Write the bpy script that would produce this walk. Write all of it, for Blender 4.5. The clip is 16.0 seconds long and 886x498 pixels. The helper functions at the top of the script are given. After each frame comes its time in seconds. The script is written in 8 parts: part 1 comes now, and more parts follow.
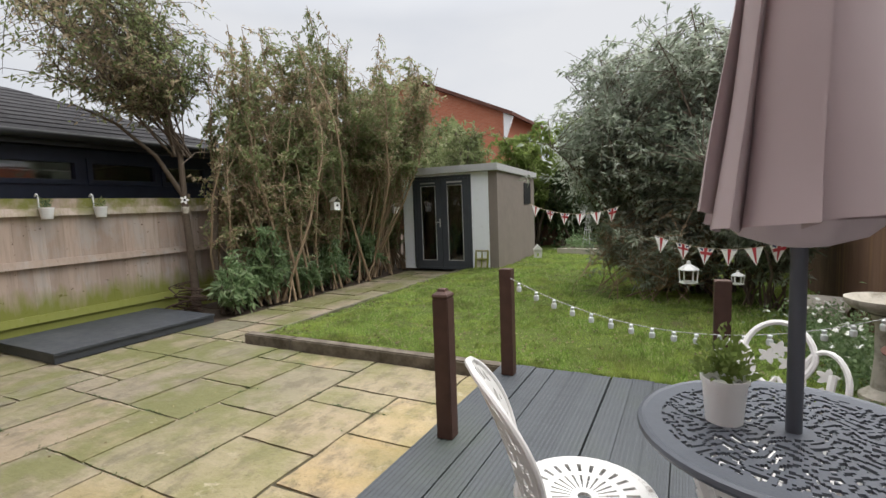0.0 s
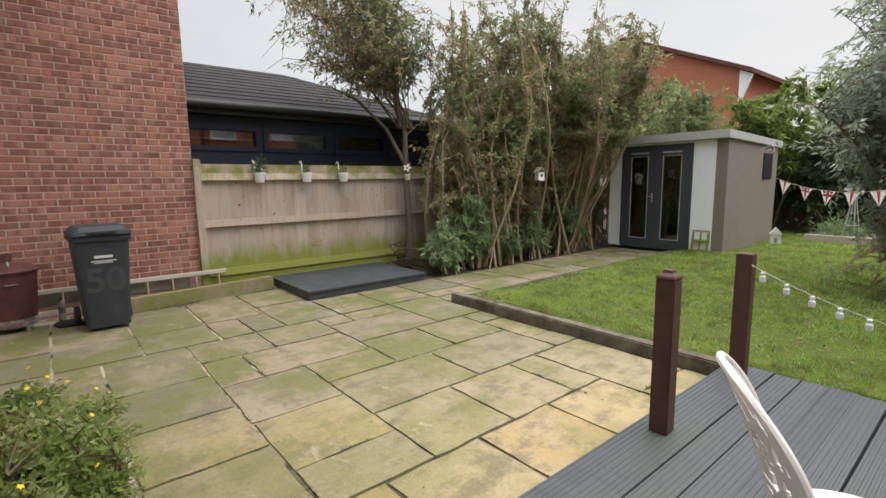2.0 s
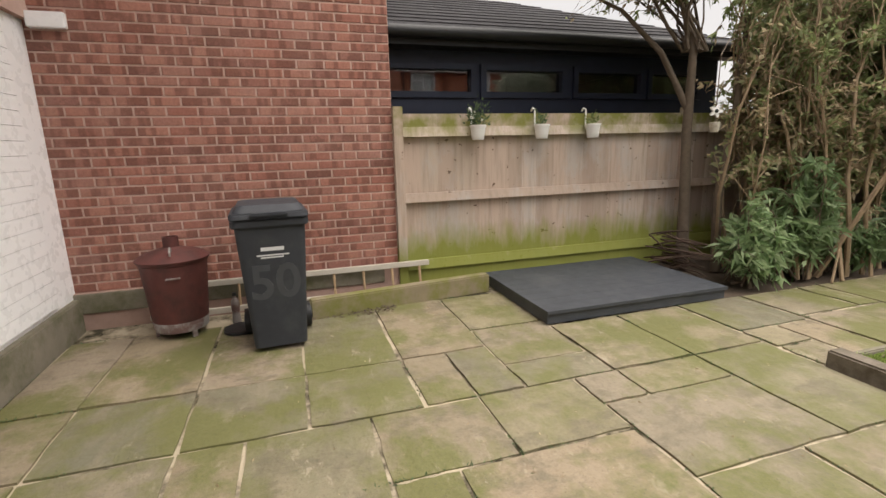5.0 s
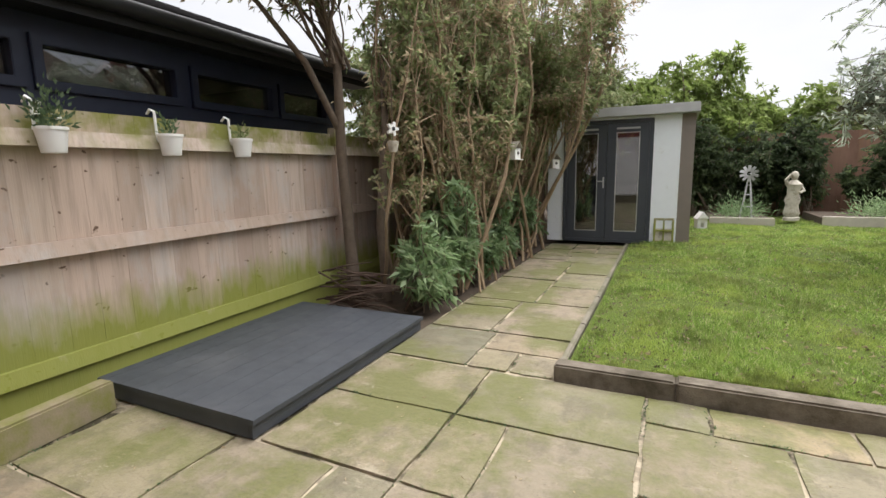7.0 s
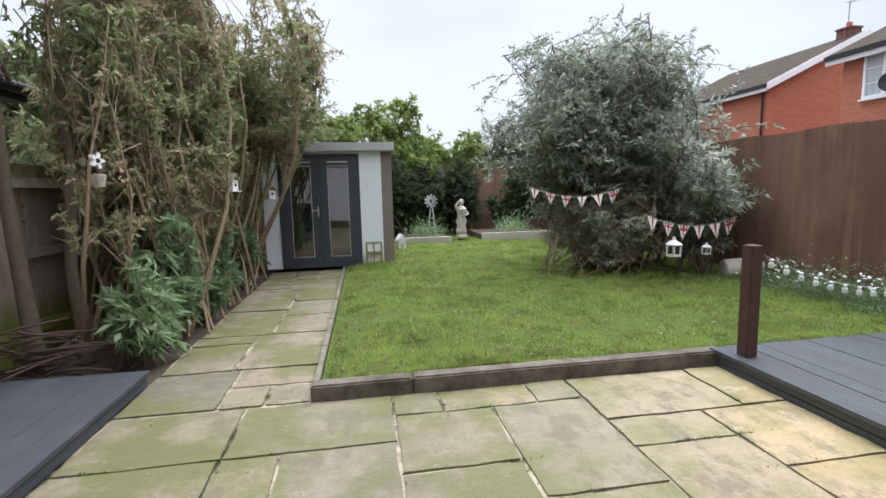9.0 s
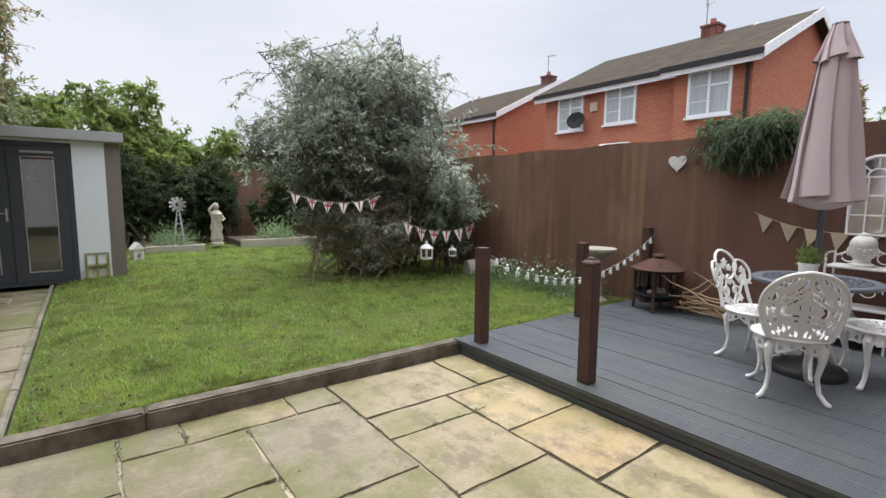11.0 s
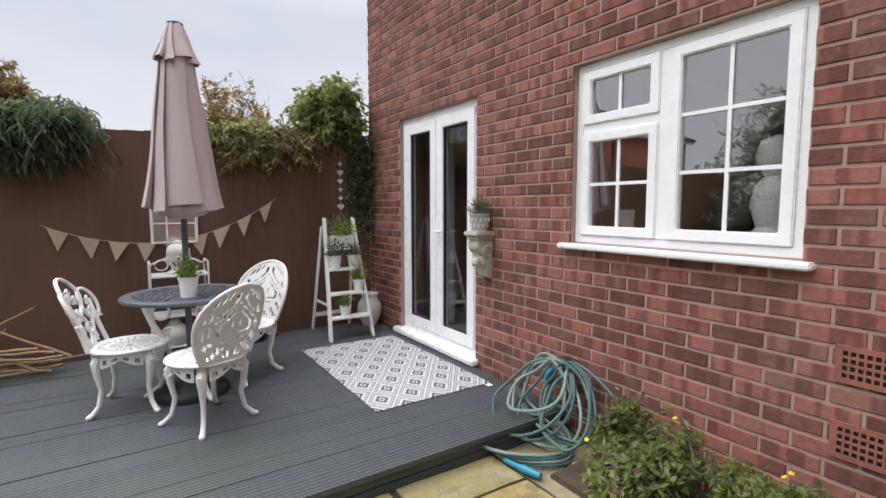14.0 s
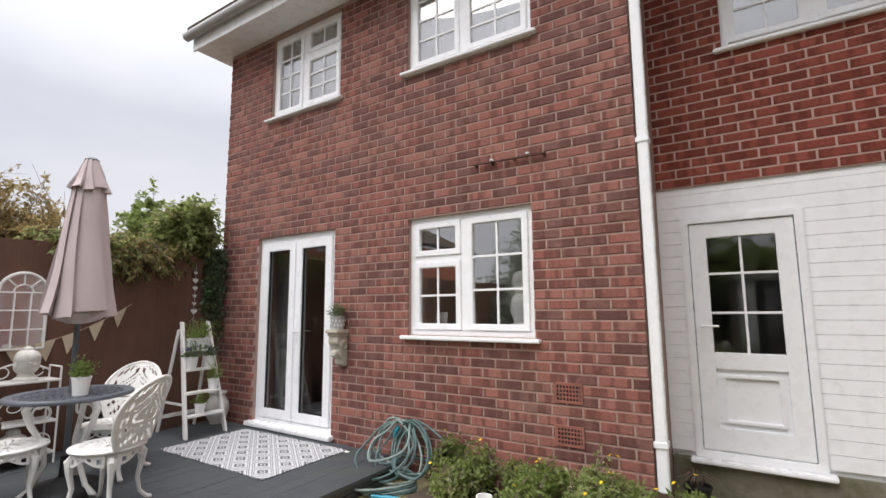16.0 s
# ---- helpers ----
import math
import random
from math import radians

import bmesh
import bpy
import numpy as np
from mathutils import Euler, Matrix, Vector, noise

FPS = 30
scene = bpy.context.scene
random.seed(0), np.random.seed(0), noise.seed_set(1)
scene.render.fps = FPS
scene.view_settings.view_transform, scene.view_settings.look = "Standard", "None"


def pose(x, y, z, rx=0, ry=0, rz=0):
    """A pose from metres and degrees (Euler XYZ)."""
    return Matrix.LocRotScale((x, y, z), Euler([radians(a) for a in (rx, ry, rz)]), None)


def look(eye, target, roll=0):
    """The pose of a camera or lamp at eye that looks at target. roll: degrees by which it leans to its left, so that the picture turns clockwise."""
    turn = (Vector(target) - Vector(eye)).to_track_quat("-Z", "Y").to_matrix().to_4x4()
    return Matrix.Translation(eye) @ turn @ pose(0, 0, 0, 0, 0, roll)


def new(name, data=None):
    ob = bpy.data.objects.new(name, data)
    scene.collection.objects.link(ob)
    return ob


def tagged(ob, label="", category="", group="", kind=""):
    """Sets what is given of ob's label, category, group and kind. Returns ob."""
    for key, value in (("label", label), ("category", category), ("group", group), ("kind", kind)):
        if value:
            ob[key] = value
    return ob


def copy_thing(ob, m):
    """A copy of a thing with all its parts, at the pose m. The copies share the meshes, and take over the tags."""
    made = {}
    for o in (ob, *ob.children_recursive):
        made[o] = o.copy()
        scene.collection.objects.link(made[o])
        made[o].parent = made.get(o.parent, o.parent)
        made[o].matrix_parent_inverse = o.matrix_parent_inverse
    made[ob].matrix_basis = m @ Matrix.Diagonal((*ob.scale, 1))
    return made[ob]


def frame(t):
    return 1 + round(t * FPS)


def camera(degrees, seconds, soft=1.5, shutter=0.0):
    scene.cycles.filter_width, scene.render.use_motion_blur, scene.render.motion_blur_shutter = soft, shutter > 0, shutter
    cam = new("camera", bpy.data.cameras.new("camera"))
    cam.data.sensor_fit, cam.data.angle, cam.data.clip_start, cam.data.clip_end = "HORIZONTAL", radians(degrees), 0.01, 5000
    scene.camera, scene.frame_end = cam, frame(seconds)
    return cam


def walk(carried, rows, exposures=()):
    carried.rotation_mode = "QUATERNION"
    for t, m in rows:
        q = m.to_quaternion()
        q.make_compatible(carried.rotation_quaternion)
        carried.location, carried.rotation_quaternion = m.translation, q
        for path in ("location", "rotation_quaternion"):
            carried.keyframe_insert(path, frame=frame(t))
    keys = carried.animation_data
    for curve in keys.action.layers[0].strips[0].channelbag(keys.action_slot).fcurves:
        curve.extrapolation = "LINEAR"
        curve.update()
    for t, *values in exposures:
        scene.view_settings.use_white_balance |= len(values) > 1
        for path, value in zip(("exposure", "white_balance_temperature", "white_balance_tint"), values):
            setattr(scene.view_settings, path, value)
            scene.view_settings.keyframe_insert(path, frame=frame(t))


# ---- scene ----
cam = camera(86.1, 16.0)
PATH = [
    (0, (-0.051, 0.461, 1.445), (-0.962, 2.231, 1.261), -2.1),
    (0.5, (-0.061, 0.422, 1.47), (-1.111, 2.112, 1.264), -1.9),
    (1, (-0.119, 0.411, 1.443), (-1.348, 1.972, 1.219), -1.5),
    (1.5, (-0.145, 0.413, 1.434), (-1.548, 1.816, 1.178), -1.2),
    (2, (-0.182, 0.427, 1.433), (-1.709, 1.687, 1.151), -0.8),
    (2.5, (-0.371, 0.512, 1.396), (-1.981, 1.66, 1.099), -0.8),
    (3, (-0.714, 0.648, 1.413), (-2.384, 1.705, 1.106), -0.8),
    (3.5, (-1.046, 0.76, 1.401), (-2.786, 1.69, 1.075), -1.0),
    (3.7, (-1.255, 0.849, 1.397), (-3.035, 1.7, 1.067), -1.2),
    (5.8, (-3.207, 0.949, 1.398), (-5.076, 1.506, 0.954), -1.5),
    (6, (-3.366, 0.953, 1.366), (-5.14, 1.773, 0.941), -0.6),
    (6.5, (-3.594, 1.088, 1.301), (-4.982, 2.481, 0.936), -0.7),
    (7, (-3.83, 1.211, 1.315), (-4.675, 2.994, 0.988), -1.2),
    (7.5, (-3.911, 1.191, 1.342), (-4.25, 3.139, 1.043), -1.7),
    (8, (-3.994, 1.093, 1.36), (-4.002, 3.075, 1.093), -1.8),
    (10.3, (-4.021, 0.781, 1.403), (-3.265, 2.622, 1.2), -0.3),
    (10.5, (-3.995, 0.782, 1.398), (-3.121, 2.568, 1.186), -0.1),
    (11, (-3.932, 0.878, 1.388), (-2.741, 2.468, 1.16), 0.5),
    (11.5, (-3.973, 1.082, 1.384), (-2.452, 2.36, 1.149), 1.2),
    (12, (-3.899, 1.351, 1.345), (-2.099, 2.191, 1.115), 1.6),
    (12.5, (-3.761, 1.581, 1.365), (-1.799, 1.902, 1.146), 0.7),
    (13, (-3.736, 1.898, 1.379), (-1.759, 1.684, 1.163), 0.2),
    (13.5, (-3.582, 2.093, 1.364), (-1.722, 1.388, 1.16), -0.0),
    (14, (-3.368, 2.261, 1.38), (-1.705, 1.164, 1.206), -0.0),
    (14.5, (-3.341, 2.535, 1.389), (-1.899, 1.155, 1.271), -0.1),
    (15, (-3.412, 2.714, 1.41), (-2.162, 1.152, 1.385), -0.2),
    (15.5, (-3.638, 3.005, 1.436), (-2.506, 1.358, 1.532), -0.5),
    (16, (-3.986, 3.468, 1.39), (-2.909, 1.803, 1.644), -0.4),
]
walk(cam, [(t, look(eye, target, roll)) for t, eye, target, roll in PATH],
     exposures=[(0.0, 0.80, 6600, 10), (2.9, 0.90, 6850, 10), (3.5, 0.90, 6600, 10), (6.0, 1.16, 7600, 14), (6.5, 1.24, 6650, 11), (7.0, 1.12, 6650, 11), (8.0, 1.14, 6000, 12), (10.5, 0.95, 6200, 11), (12.0, 0.88, 6400, 12), (13.5, 0.86, 6400, 12), (16.0, 0.90, 6600, 13)])

# ---- world, sun ----
SUN_ELEV, SUN_ROT = radians(68), radians(40)
world = bpy.data.worlds.new("overcast_sky")
scene.world = world
world.use_nodes = True
wn, wl = world.node_tree.nodes, world.node_tree.links
wn.clear()
sky = wn.new("ShaderNodeTexSky")
sky.sky_type, sky.sun_disc, sky.sun_elevation, sky.sun_rotation = "NISHITA", False, SUN_ELEV, SUN_ROT
wc = wn.new("ShaderNodeTexCoord")
wm = wn.new("ShaderNodeMapping")
wm.inputs["Scale"].default_value = (1.0, 1.0, 2.6)
wno = wn.new("ShaderNodeTexNoise")
wno.inputs["Scale"].default_value, wno.inputs["Detail"].default_value = 1.6, 5.0
wr = wn.new("ShaderNodeValToRGB")
wr.color_ramp.elements[0].position, wr.color_ramp.elements[0].color = 0.36, (7.7, 8.1, 8.9, 1)
wr.color_ramp.elements[1].position, wr.color_ramp.elements[1].color = 0.62, (9.4, 9.55, 9.9, 1)
wx = wn.new("ShaderNodeMixRGB")
wx.inputs["Fac"].default_value = 0.9
wb = wn.new("ShaderNodeBackground")
wb.inputs["Strength"].default_value = 0.054
wo = wn.new("ShaderNodeOutputWorld")
wl.new(wc.outputs["Generated"], wm.inputs["Vector"])
wl.new(wm.outputs["Vector"], wno.inputs["Vector"])
wl.new(wno.outputs["Fac"], wr.inputs["Fac"])
wl.new(sky.outputs["Color"], wx.inputs["Color1"])
wl.new(wr.outputs["Color"], wx.inputs["Color2"])
# an overcast sky grows brighter towards the zenith
wsep = wn.new("ShaderNodeSeparateXYZ")
wz = wn.new("ShaderNodeValToRGB")
wz.color_ramp.elements[0].position, wz.color_ramp.elements[0].color = 0.35, (0.95, 0.95, 0.95, 1)
wz.color_ramp.elements[1].position, wz.color_ramp.elements[1].color = 1.0, (3.0, 2.97, 2.9, 1)
wmul = wn.new("ShaderNodeMixRGB")
wmul.blend_type = "MULTIPLY"
wmul.inputs["Fac"].default_value = 1.0
wl.new(wc.outputs["Generated"], wsep.inputs[0])
wl.new(wsep.outputs["Z"], wz.inputs["Fac"])
wl.new(wx.outputs["Color"], wmul.inputs["Color1"])
wl.new(wz.outputs["Color"], wmul.inputs["Color2"])
wl.new(wmul.outputs["Color"], wb.inputs["Color"])
wl.new(wb.outputs["Background"], wo.inputs["Surface"])
sun_data = bpy.data.lights.new("sun", "SUN")
sun_data.energy, sun_data.angle, sun_data.color = 2.0, radians(70), (1.0, 0.98, 0.95)
sun_ob = new("sun", sun_data)
sun_dir = Vector((math.sin(SUN_ROT) * math.cos(SUN_ELEV), math.cos(SUN_ROT) * math.cos(SUN_ELEV), math.sin(SUN_ELEV)))
sun_ob.matrix_world = look(sun_dir * 60, (0, 0, 0))


# ---- materials ----
class Nodes:
    """A node material with a Principled surface, and short calls for its usual nodes."""

    def __init__(self, name, rough=0.7, metal=0.0, spec=0.4):
        self.m = bpy.data.materials.new(name)
        self.m.use_nodes = True
        self.n, self.l = self.m.node_tree.nodes, self.m.node_tree.links
        self.p = self.n["Principled BSDF"]
        self.p.inputs["Roughness"].default_value = rough
        self.p.inputs["Metallic"].default_value = metal
        self.p.inputs["Specular IOR Level"].default_value = spec
        self.pos = self.n.new("ShaderNodeNewGeometry")

    def put(self, sock, value):
        if isinstance(value, bpy.types.NodeSocket):
            self.l.new(value, sock)
        else:
            sock.default_value = value

    def coords(self, sx=1, sy=1, sz=1):
        m = self.n.new("ShaderNodeMapping")
        m.inputs["Scale"].default_value = (sx, sy, sz)
        self.l.new(self.pos.outputs["Position"], m.inputs["Vector"])
        return m.outputs["Vector"]

    def noise(self, scale, detail=4, stretch=None, rough=0.55):
        t = self.n.new("ShaderNodeTexNoise")
        t.inputs["Scale"].default_value, t.inputs["Detail"].default_value = scale, detail
        t.inputs["Roughness"].default_value = rough
        self.l.new(self.coords(*stretch) if stretch else self.pos.outputs["Position"], t.inputs["Vector"])
        return t.outputs["Fac"]

    def ramp(self, fac, stops):
        r = self.n.new("ShaderNodeValToRGB")
        e = r.color_ramp.elements
        while len(e) < len(stops):
            e.new(0.5)
        for k, (p, c) in enumerate(stops):
            e[k].position = p
            e[k].color = (*c, 1) if len(c) == 3 else c
        self.put(r.inputs["Fac"], fac)
        return r.outputs["Color"]

    def mask(self, fac, a, b):
        return self.ramp(fac, [(a, (0, 0, 0)), (b, (1, 1, 1))])

    def mix(self, fac, a, b, mode="MIX"):
        x = self.n.new("ShaderNodeMixRGB")
        x.blend_type = mode
        for k, v in (("Fac", fac), ("Color1", a), ("Color2", b)):
            self.put(x.inputs[k], (*v, 1) if isinstance(v, tuple) and len(v) == 3 else v)
        return x.outputs["Color"]

    def math(self, op, a, b=0.0):
        x = self.n.new("ShaderNodeMath")
        x.operation = op
        self.put(x.inputs[0], a)
        self.put(x.inputs[1], b)
        return x.outputs[0]

    def random(self):
        """One number a piece: an object of its own, or an island of a joined mesh."""
        o = self.n.new("ShaderNodeObjectInfo")
        return self.math("FRACT", self.math("ADD", o.outputs["Random"], self.pos.outputs["Random Per Island"]))

    def sep(self, axis):
        s = self.n.new("ShaderNodeSeparateXYZ")
        self.l.new(self.pos.outputs["Position"], s.inputs[0])
        return s.outputs[axis]

    def bump(self, height, strength=0.3, dist=0.01):
        b = self.n.new("ShaderNodeBump")
        b.inputs["Strength"].default_value, b.inputs["Distance"].default_value = strength, dist
        self.l.new(height, b.inputs["Height"])
        self.l.new(b.outputs["Normal"], self.p.inputs["Normal"])

    def done(self, color, rough=None):
        self.put(self.p.inputs["Base Color"], (*color, 1) if isinstance(color, tuple) and len(color) == 3 else color)
        if rough is not None:
            self.put(self.p.inputs["Roughness"], rough)
        return self.m


def plain(name, c, rough=0.6, metal=0.0, var=0.2, scale=9.0, bump=0.15, fine=90.0, dirt=None, dirt_at=(0.55, 0.75), spec=0.4):
    """A painted or solid surface: colour that drifts, fine grain, and patches of dirt or wear."""
    k = Nodes(name, rough, metal, spec)
    lo, hi = tuple(v * (1 - var) for v in c), tuple(min(1, v * (1 + var)) for v in c)
    col = k.mix(k.noise(scale), lo, hi)
    if dirt:
        col = k.mix(k.mask(k.noise(scale * 0.6, 7, None, 0.7), *dirt_at), col, dirt)
    if bump:
        k.bump(k.noise(fine, 3), bump, 0.004)
    r = k.math("ADD", k.math("MULTIPLY", k.noise(scale * 2.3), 0.25), max(0.03, rough - 0.12))
    return k.done(col, r)


def brick_mat(name, stops, grime):
    k = Nodes(name, 0.85, 0, 0.25)
    col = k.ramp(k.random(), stops)
    col = k.mix(k.math("MULTIPLY", k.mask(k.noise(2.2, 5), 0.45, 0.8), 0.6), col, grime)
    shift = k.n.new("ShaderNodeCombineXYZ")
    k.l.new(k.math("MULTIPLY", k.random(), 40.0), shift.inputs[2])
    add = k.n.new("ShaderNodeVectorMath")
    k.l.new(k.coords(11, 11, 0.6), add.inputs[0])
    k.l.new(shift.outputs[0], add.inputs[1])
    burn = k.n.new("ShaderNodeTexNoise")
    burn.inputs["Scale"].default_value, burn.inputs["Detail"].default_value = 1.0, 1.0
    k.l.new(add.outputs[0], burn.inputs["Vector"])
    col = k.mix(k.math("MULTIPLY", k.mask(burn.outputs["Fac"], 0.49, 0.56), 0.62), col, tuple(v * 0.46 for v in stops[1][1]))
    n = k.noise(38, 6, None, 0.65)
    col = k.mix(0.55, col, k.mix(n, (0.12, 0.12, 0.12), (0.98, 0.98, 0.98)), "OVERLAY")
    col = k.mix(k.math("MULTIPLY", k.mask(k.noise(11, 6, None, 0.72), 0.56, 0.70), 0.5), col, tuple(min(1.0, v * 1.5 + 0.05) for v in stops[1][1]))
    k.bump(n, 0.5, 0.008)
    return k.done(col)


M = {}
M["brick"] = brick_mat("red_brown_brick", [(0.0, (0.115, 0.054, 0.048)), (0.22, (0.215, 0.084, 0.070)), (0.5, (0.275, 0.104, 0.083)), (0.78, (0.315, 0.135, 0.107)), (0.95, (0.165, 0.078, 0.068))], (0.235, 0.145, 0.12))
M["brick_side"] = brick_mat("orange_brown_brick", [(0.0, (0.21, 0.098, 0.080)), (0.2, (0.28, 0.118, 0.090)), (0.55, (0.325, 0.142, 0.107)), (0.85, (0.36, 0.172, 0.132)), (1.0, (0.26, 0.125, 0.10))], (0.35, 0.21, 0.175))
M["brick_red"] = brick_mat("bright_red_brick", [(0.0, (0.17, 0.042, 0.03)), (0.5, (0.24, 0.058, 0.04)), (1.0, (0.28, 0.078, 0.055))], (0.23, 0.075, 0.055))


def far_brick():
    k = Nodes("distant_orange_brick", 0.9, 0, 0.2)
    xyz = k.n.new("ShaderNodeCombineXYZ")
    k.l.new(k.math("ADD", k.sep("X"), k.sep("Y")), xyz.inputs[0])
    k.l.new(k.sep("Z"), xyz.inputs[1])
    b = k.n.new("ShaderNodeTexBrick")
    for name, value in (("Scale", 1.0), ("Brick Width", 0.225), ("Row Height", 0.075), ("Mortar Size", 0.008), ("Bias", 0.0)):
        b.inputs[name].default_value = value
    b.inputs["Color1"].default_value, b.inputs["Color2"].default_value = (0.43, 0.135, 0.075, 1), (0.51, 0.185, 0.11, 1)
    b.inputs["Mortar"].default_value = (0.45, 0.25, 0.18, 1)
    k.l.new(xyz.outputs[0], b.inputs["Vector"])
    col = k.mix(k.math("MULTIPLY", k.mask(k.noise(0.7, 5), 0.4, 0.7), 0.3), b.outputs["Color"], (0.40, 0.16, 0.10))
    return k.done(col)


M["brick_far"] = far_brick()
M["mortar"] = plain("buff_mortar", (0.40, 0.275, 0.235), 0.95, 0, 0.2, 14, 0.5, 160)
M["mortar_light"] = plain("light_mortar", (0.50, 0.35, 0.30), 0.95, 0, 0.15, 14, 0.4, 160)
M["upvc"] = plain("white_plastic", (0.88, 0.89, 0.91), 0.28, 0, 0.03, 5, 0.0, 90, (0.62, 0.60, 0.56), (0.66, 0.9))
M["white_paint"] = plain("chipped_white_paint", (0.80, 0.79, 0.77), 0.5, 0, 0.05, 14, 0.25, 120, (0.42, 0.38, 0.33), (0.60, 0.72))
M["dark_wood"] = plain("dark_brown_timber", (0.075, 0.038, 0.028), 0.6, 0, 0.35, 12, 0.3, 140)
M["anthracite"] = plain("anthracite_paint", (0.055, 0.062, 0.075), 0.42, 0, 0.12, 6, 0.05, 90)
M["navy"] = plain("dark_blue_grey_timber", (0.020, 0.027, 0.050), 0.45, 0, 0.25, 6, 0.1, 80)
M["concrete"] = plain("weathered_concrete", (0.20, 0.18, 0.14), 0.92, 0, 0.3, 6, 0.5, 110, (0.11, 0.11, 0.06), (0.45, 0.65))
M["kerb"] = plain("dirty_kerb_stone", (0.17, 0.145, 0.115), 0.95, 0, 0.3, 7, 0.6, 90, (0.07, 0.058, 0.04), (0.40, 0.62))
M["soil"] = plain("dark_soil", (0.075, 0.055, 0.04), 0.98, 0, 0.45, 12, 0.9, 60)
M["sleeper"] = plain("mossy_sleeper", (0.24, 0.20, 0.13), 0.92, 0, 0.25, 6, 0.5, 90, (0.17, 0.17, 0.05), (0.42, 0.62))
M["ladder_wood"] = plain("bleached_timber", (0.50, 0.46, 0.40), 0.85, 0, 0.15, 8, 0.4, 120)
M["felt"] = plain("pale_grey_roof_trim", (0.42, 0.42, 0.42), 0.8, 0, 0.12, 6, 0.3, 140)
M["render_taupe"] = plain("taupe_painted_panel", (0.225, 0.19, 0.165), 0.75, 0, 0.1, 4, 0.3, 150, (0.19, 0.16, 0.14), (0.5, 0.8))
M["dark_room"] = plain("dim_interior_plaster", (0.56, 0.54, 0.52), 0.9, 0, 0.1, 2, 0.0)
M["black"] = plain("black_plastic", (0.018, 0.019, 0.021), 0.5, 0, 0.25, 9, 0.2, 200)
M["air_brick"] = plain("weathered_clay_vent", (0.30, 0.115, 0.085), 0.9, 0, 0.2, 14, 0.5, 120, (0.20, 0.09, 0.075), (0.45, 0.65))
M["terracotta"] = plain("terracotta", (0.46, 0.17, 0.105), 0.85, 0, 0.15, 12, 0.3, 140)
M["stone_white"] = plain("pale_cast_stone", (0.66, 0.64, 0.60), 0.85, 0, 0.12, 16, 0.5, 90, (0.40, 0.38, 0.33), (0.56, 0.75))
M["roof_dark"] = plain("dark_slate_tile", (0.034, 0.033, 0.036), 0.8, 0, 0.35, 5, 0.4, 80, (0.06, 0.058, 0.058), (0.5, 0.75), 0.15)
M["roof_red"] = plain("red_brown_clay_tile", (0.15, 0.075, 0.06), 0.95, 0, 0.3, 3, 0.5, 60, (0.10, 0.055, 0.045), (0.45, 0.7), 0.1)
M["roof_brown"] = plain("brown_concrete_tile", (0.060, 0.046, 0.038), 0.97, 0, 0.3, 3, 0.4, 60, (0.085, 0.075, 0.045), (0.45, 0.7), 0.08)


def stone_slab():
    k = Nodes("riven_sandstone", 0.8, 0, 0.35)
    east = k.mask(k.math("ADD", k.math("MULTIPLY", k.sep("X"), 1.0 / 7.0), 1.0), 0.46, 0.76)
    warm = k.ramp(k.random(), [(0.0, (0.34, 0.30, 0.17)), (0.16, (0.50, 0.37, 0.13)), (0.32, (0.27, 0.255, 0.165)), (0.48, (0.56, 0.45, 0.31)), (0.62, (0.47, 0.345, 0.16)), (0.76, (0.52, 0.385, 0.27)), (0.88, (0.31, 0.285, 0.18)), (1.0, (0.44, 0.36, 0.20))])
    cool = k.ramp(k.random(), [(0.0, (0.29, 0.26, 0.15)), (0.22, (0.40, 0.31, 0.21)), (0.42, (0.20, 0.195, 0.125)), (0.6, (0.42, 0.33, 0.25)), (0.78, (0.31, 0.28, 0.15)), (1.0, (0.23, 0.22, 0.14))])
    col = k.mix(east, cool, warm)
    bedding = k.noise(2.0, 8, (1, 2.6, 1), 0.66)
    col = k.mix(k.math("MULTIPLY", k.mask(bedding, 0.44, 0.62), 0.38), col, (0.47, 0.385, 0.285))
    col = k.mix(k.math("MULTIPLY", k.mask(k.noise(3.1, 8, (1.6, 1, 1), 0.72), 0.49, 0.60), 0.7), col, (0.165, 0.138, 0.09))
    algae = k.math("MULTIPLY", k.mask(k.noise(1.25, 8, None, 0.68), 0.45, 0.56), k.math("SUBTRACT", 0.95, k.math("MULTIPLY", east, 0.55)))
    col = k.mix(algae, col, (0.17, 0.18, 0.04))
    scuff = k.math("MULTIPLY", k.mask(k.noise(2.7, 9, (1, 1.8, 1), 0.75), 0.585, 0.635), k.mask(k.noise(0.8, 3), 0.45, 0.6))
    col = k.mix(k.math("MULTIPLY", scuff, 0.85), col, (0.55, 0.475, 0.36))
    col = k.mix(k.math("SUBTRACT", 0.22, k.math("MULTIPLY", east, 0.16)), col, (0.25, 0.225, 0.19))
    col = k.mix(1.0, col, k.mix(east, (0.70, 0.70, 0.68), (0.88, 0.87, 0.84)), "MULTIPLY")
    fine = k.noise(48, 7, None, 0.78)
    col = k.mix(0.42, col, k.mix(fine, (0.12, 0.12, 0.12), (0.95, 0.95, 0.95)), "OVERLAY")
    col = k.mix(k.math("MULTIPLY", k.mask(k.noise(95, 3), 0.63, 0.69), 0.6), col, (0.085, 0.075, 0.055))
    riven = k.math("ADD", k.noise(5.5, 8, (1, 1.5, 1), 0.64), k.math("MULTIPLY", fine, 0.2))
    k.bump(riven, 0.65, 0.03)
    return k.done(col, k.math("ADD", k.math("MULTIPLY", k.noise(7, 4), 0.35), 0.46))


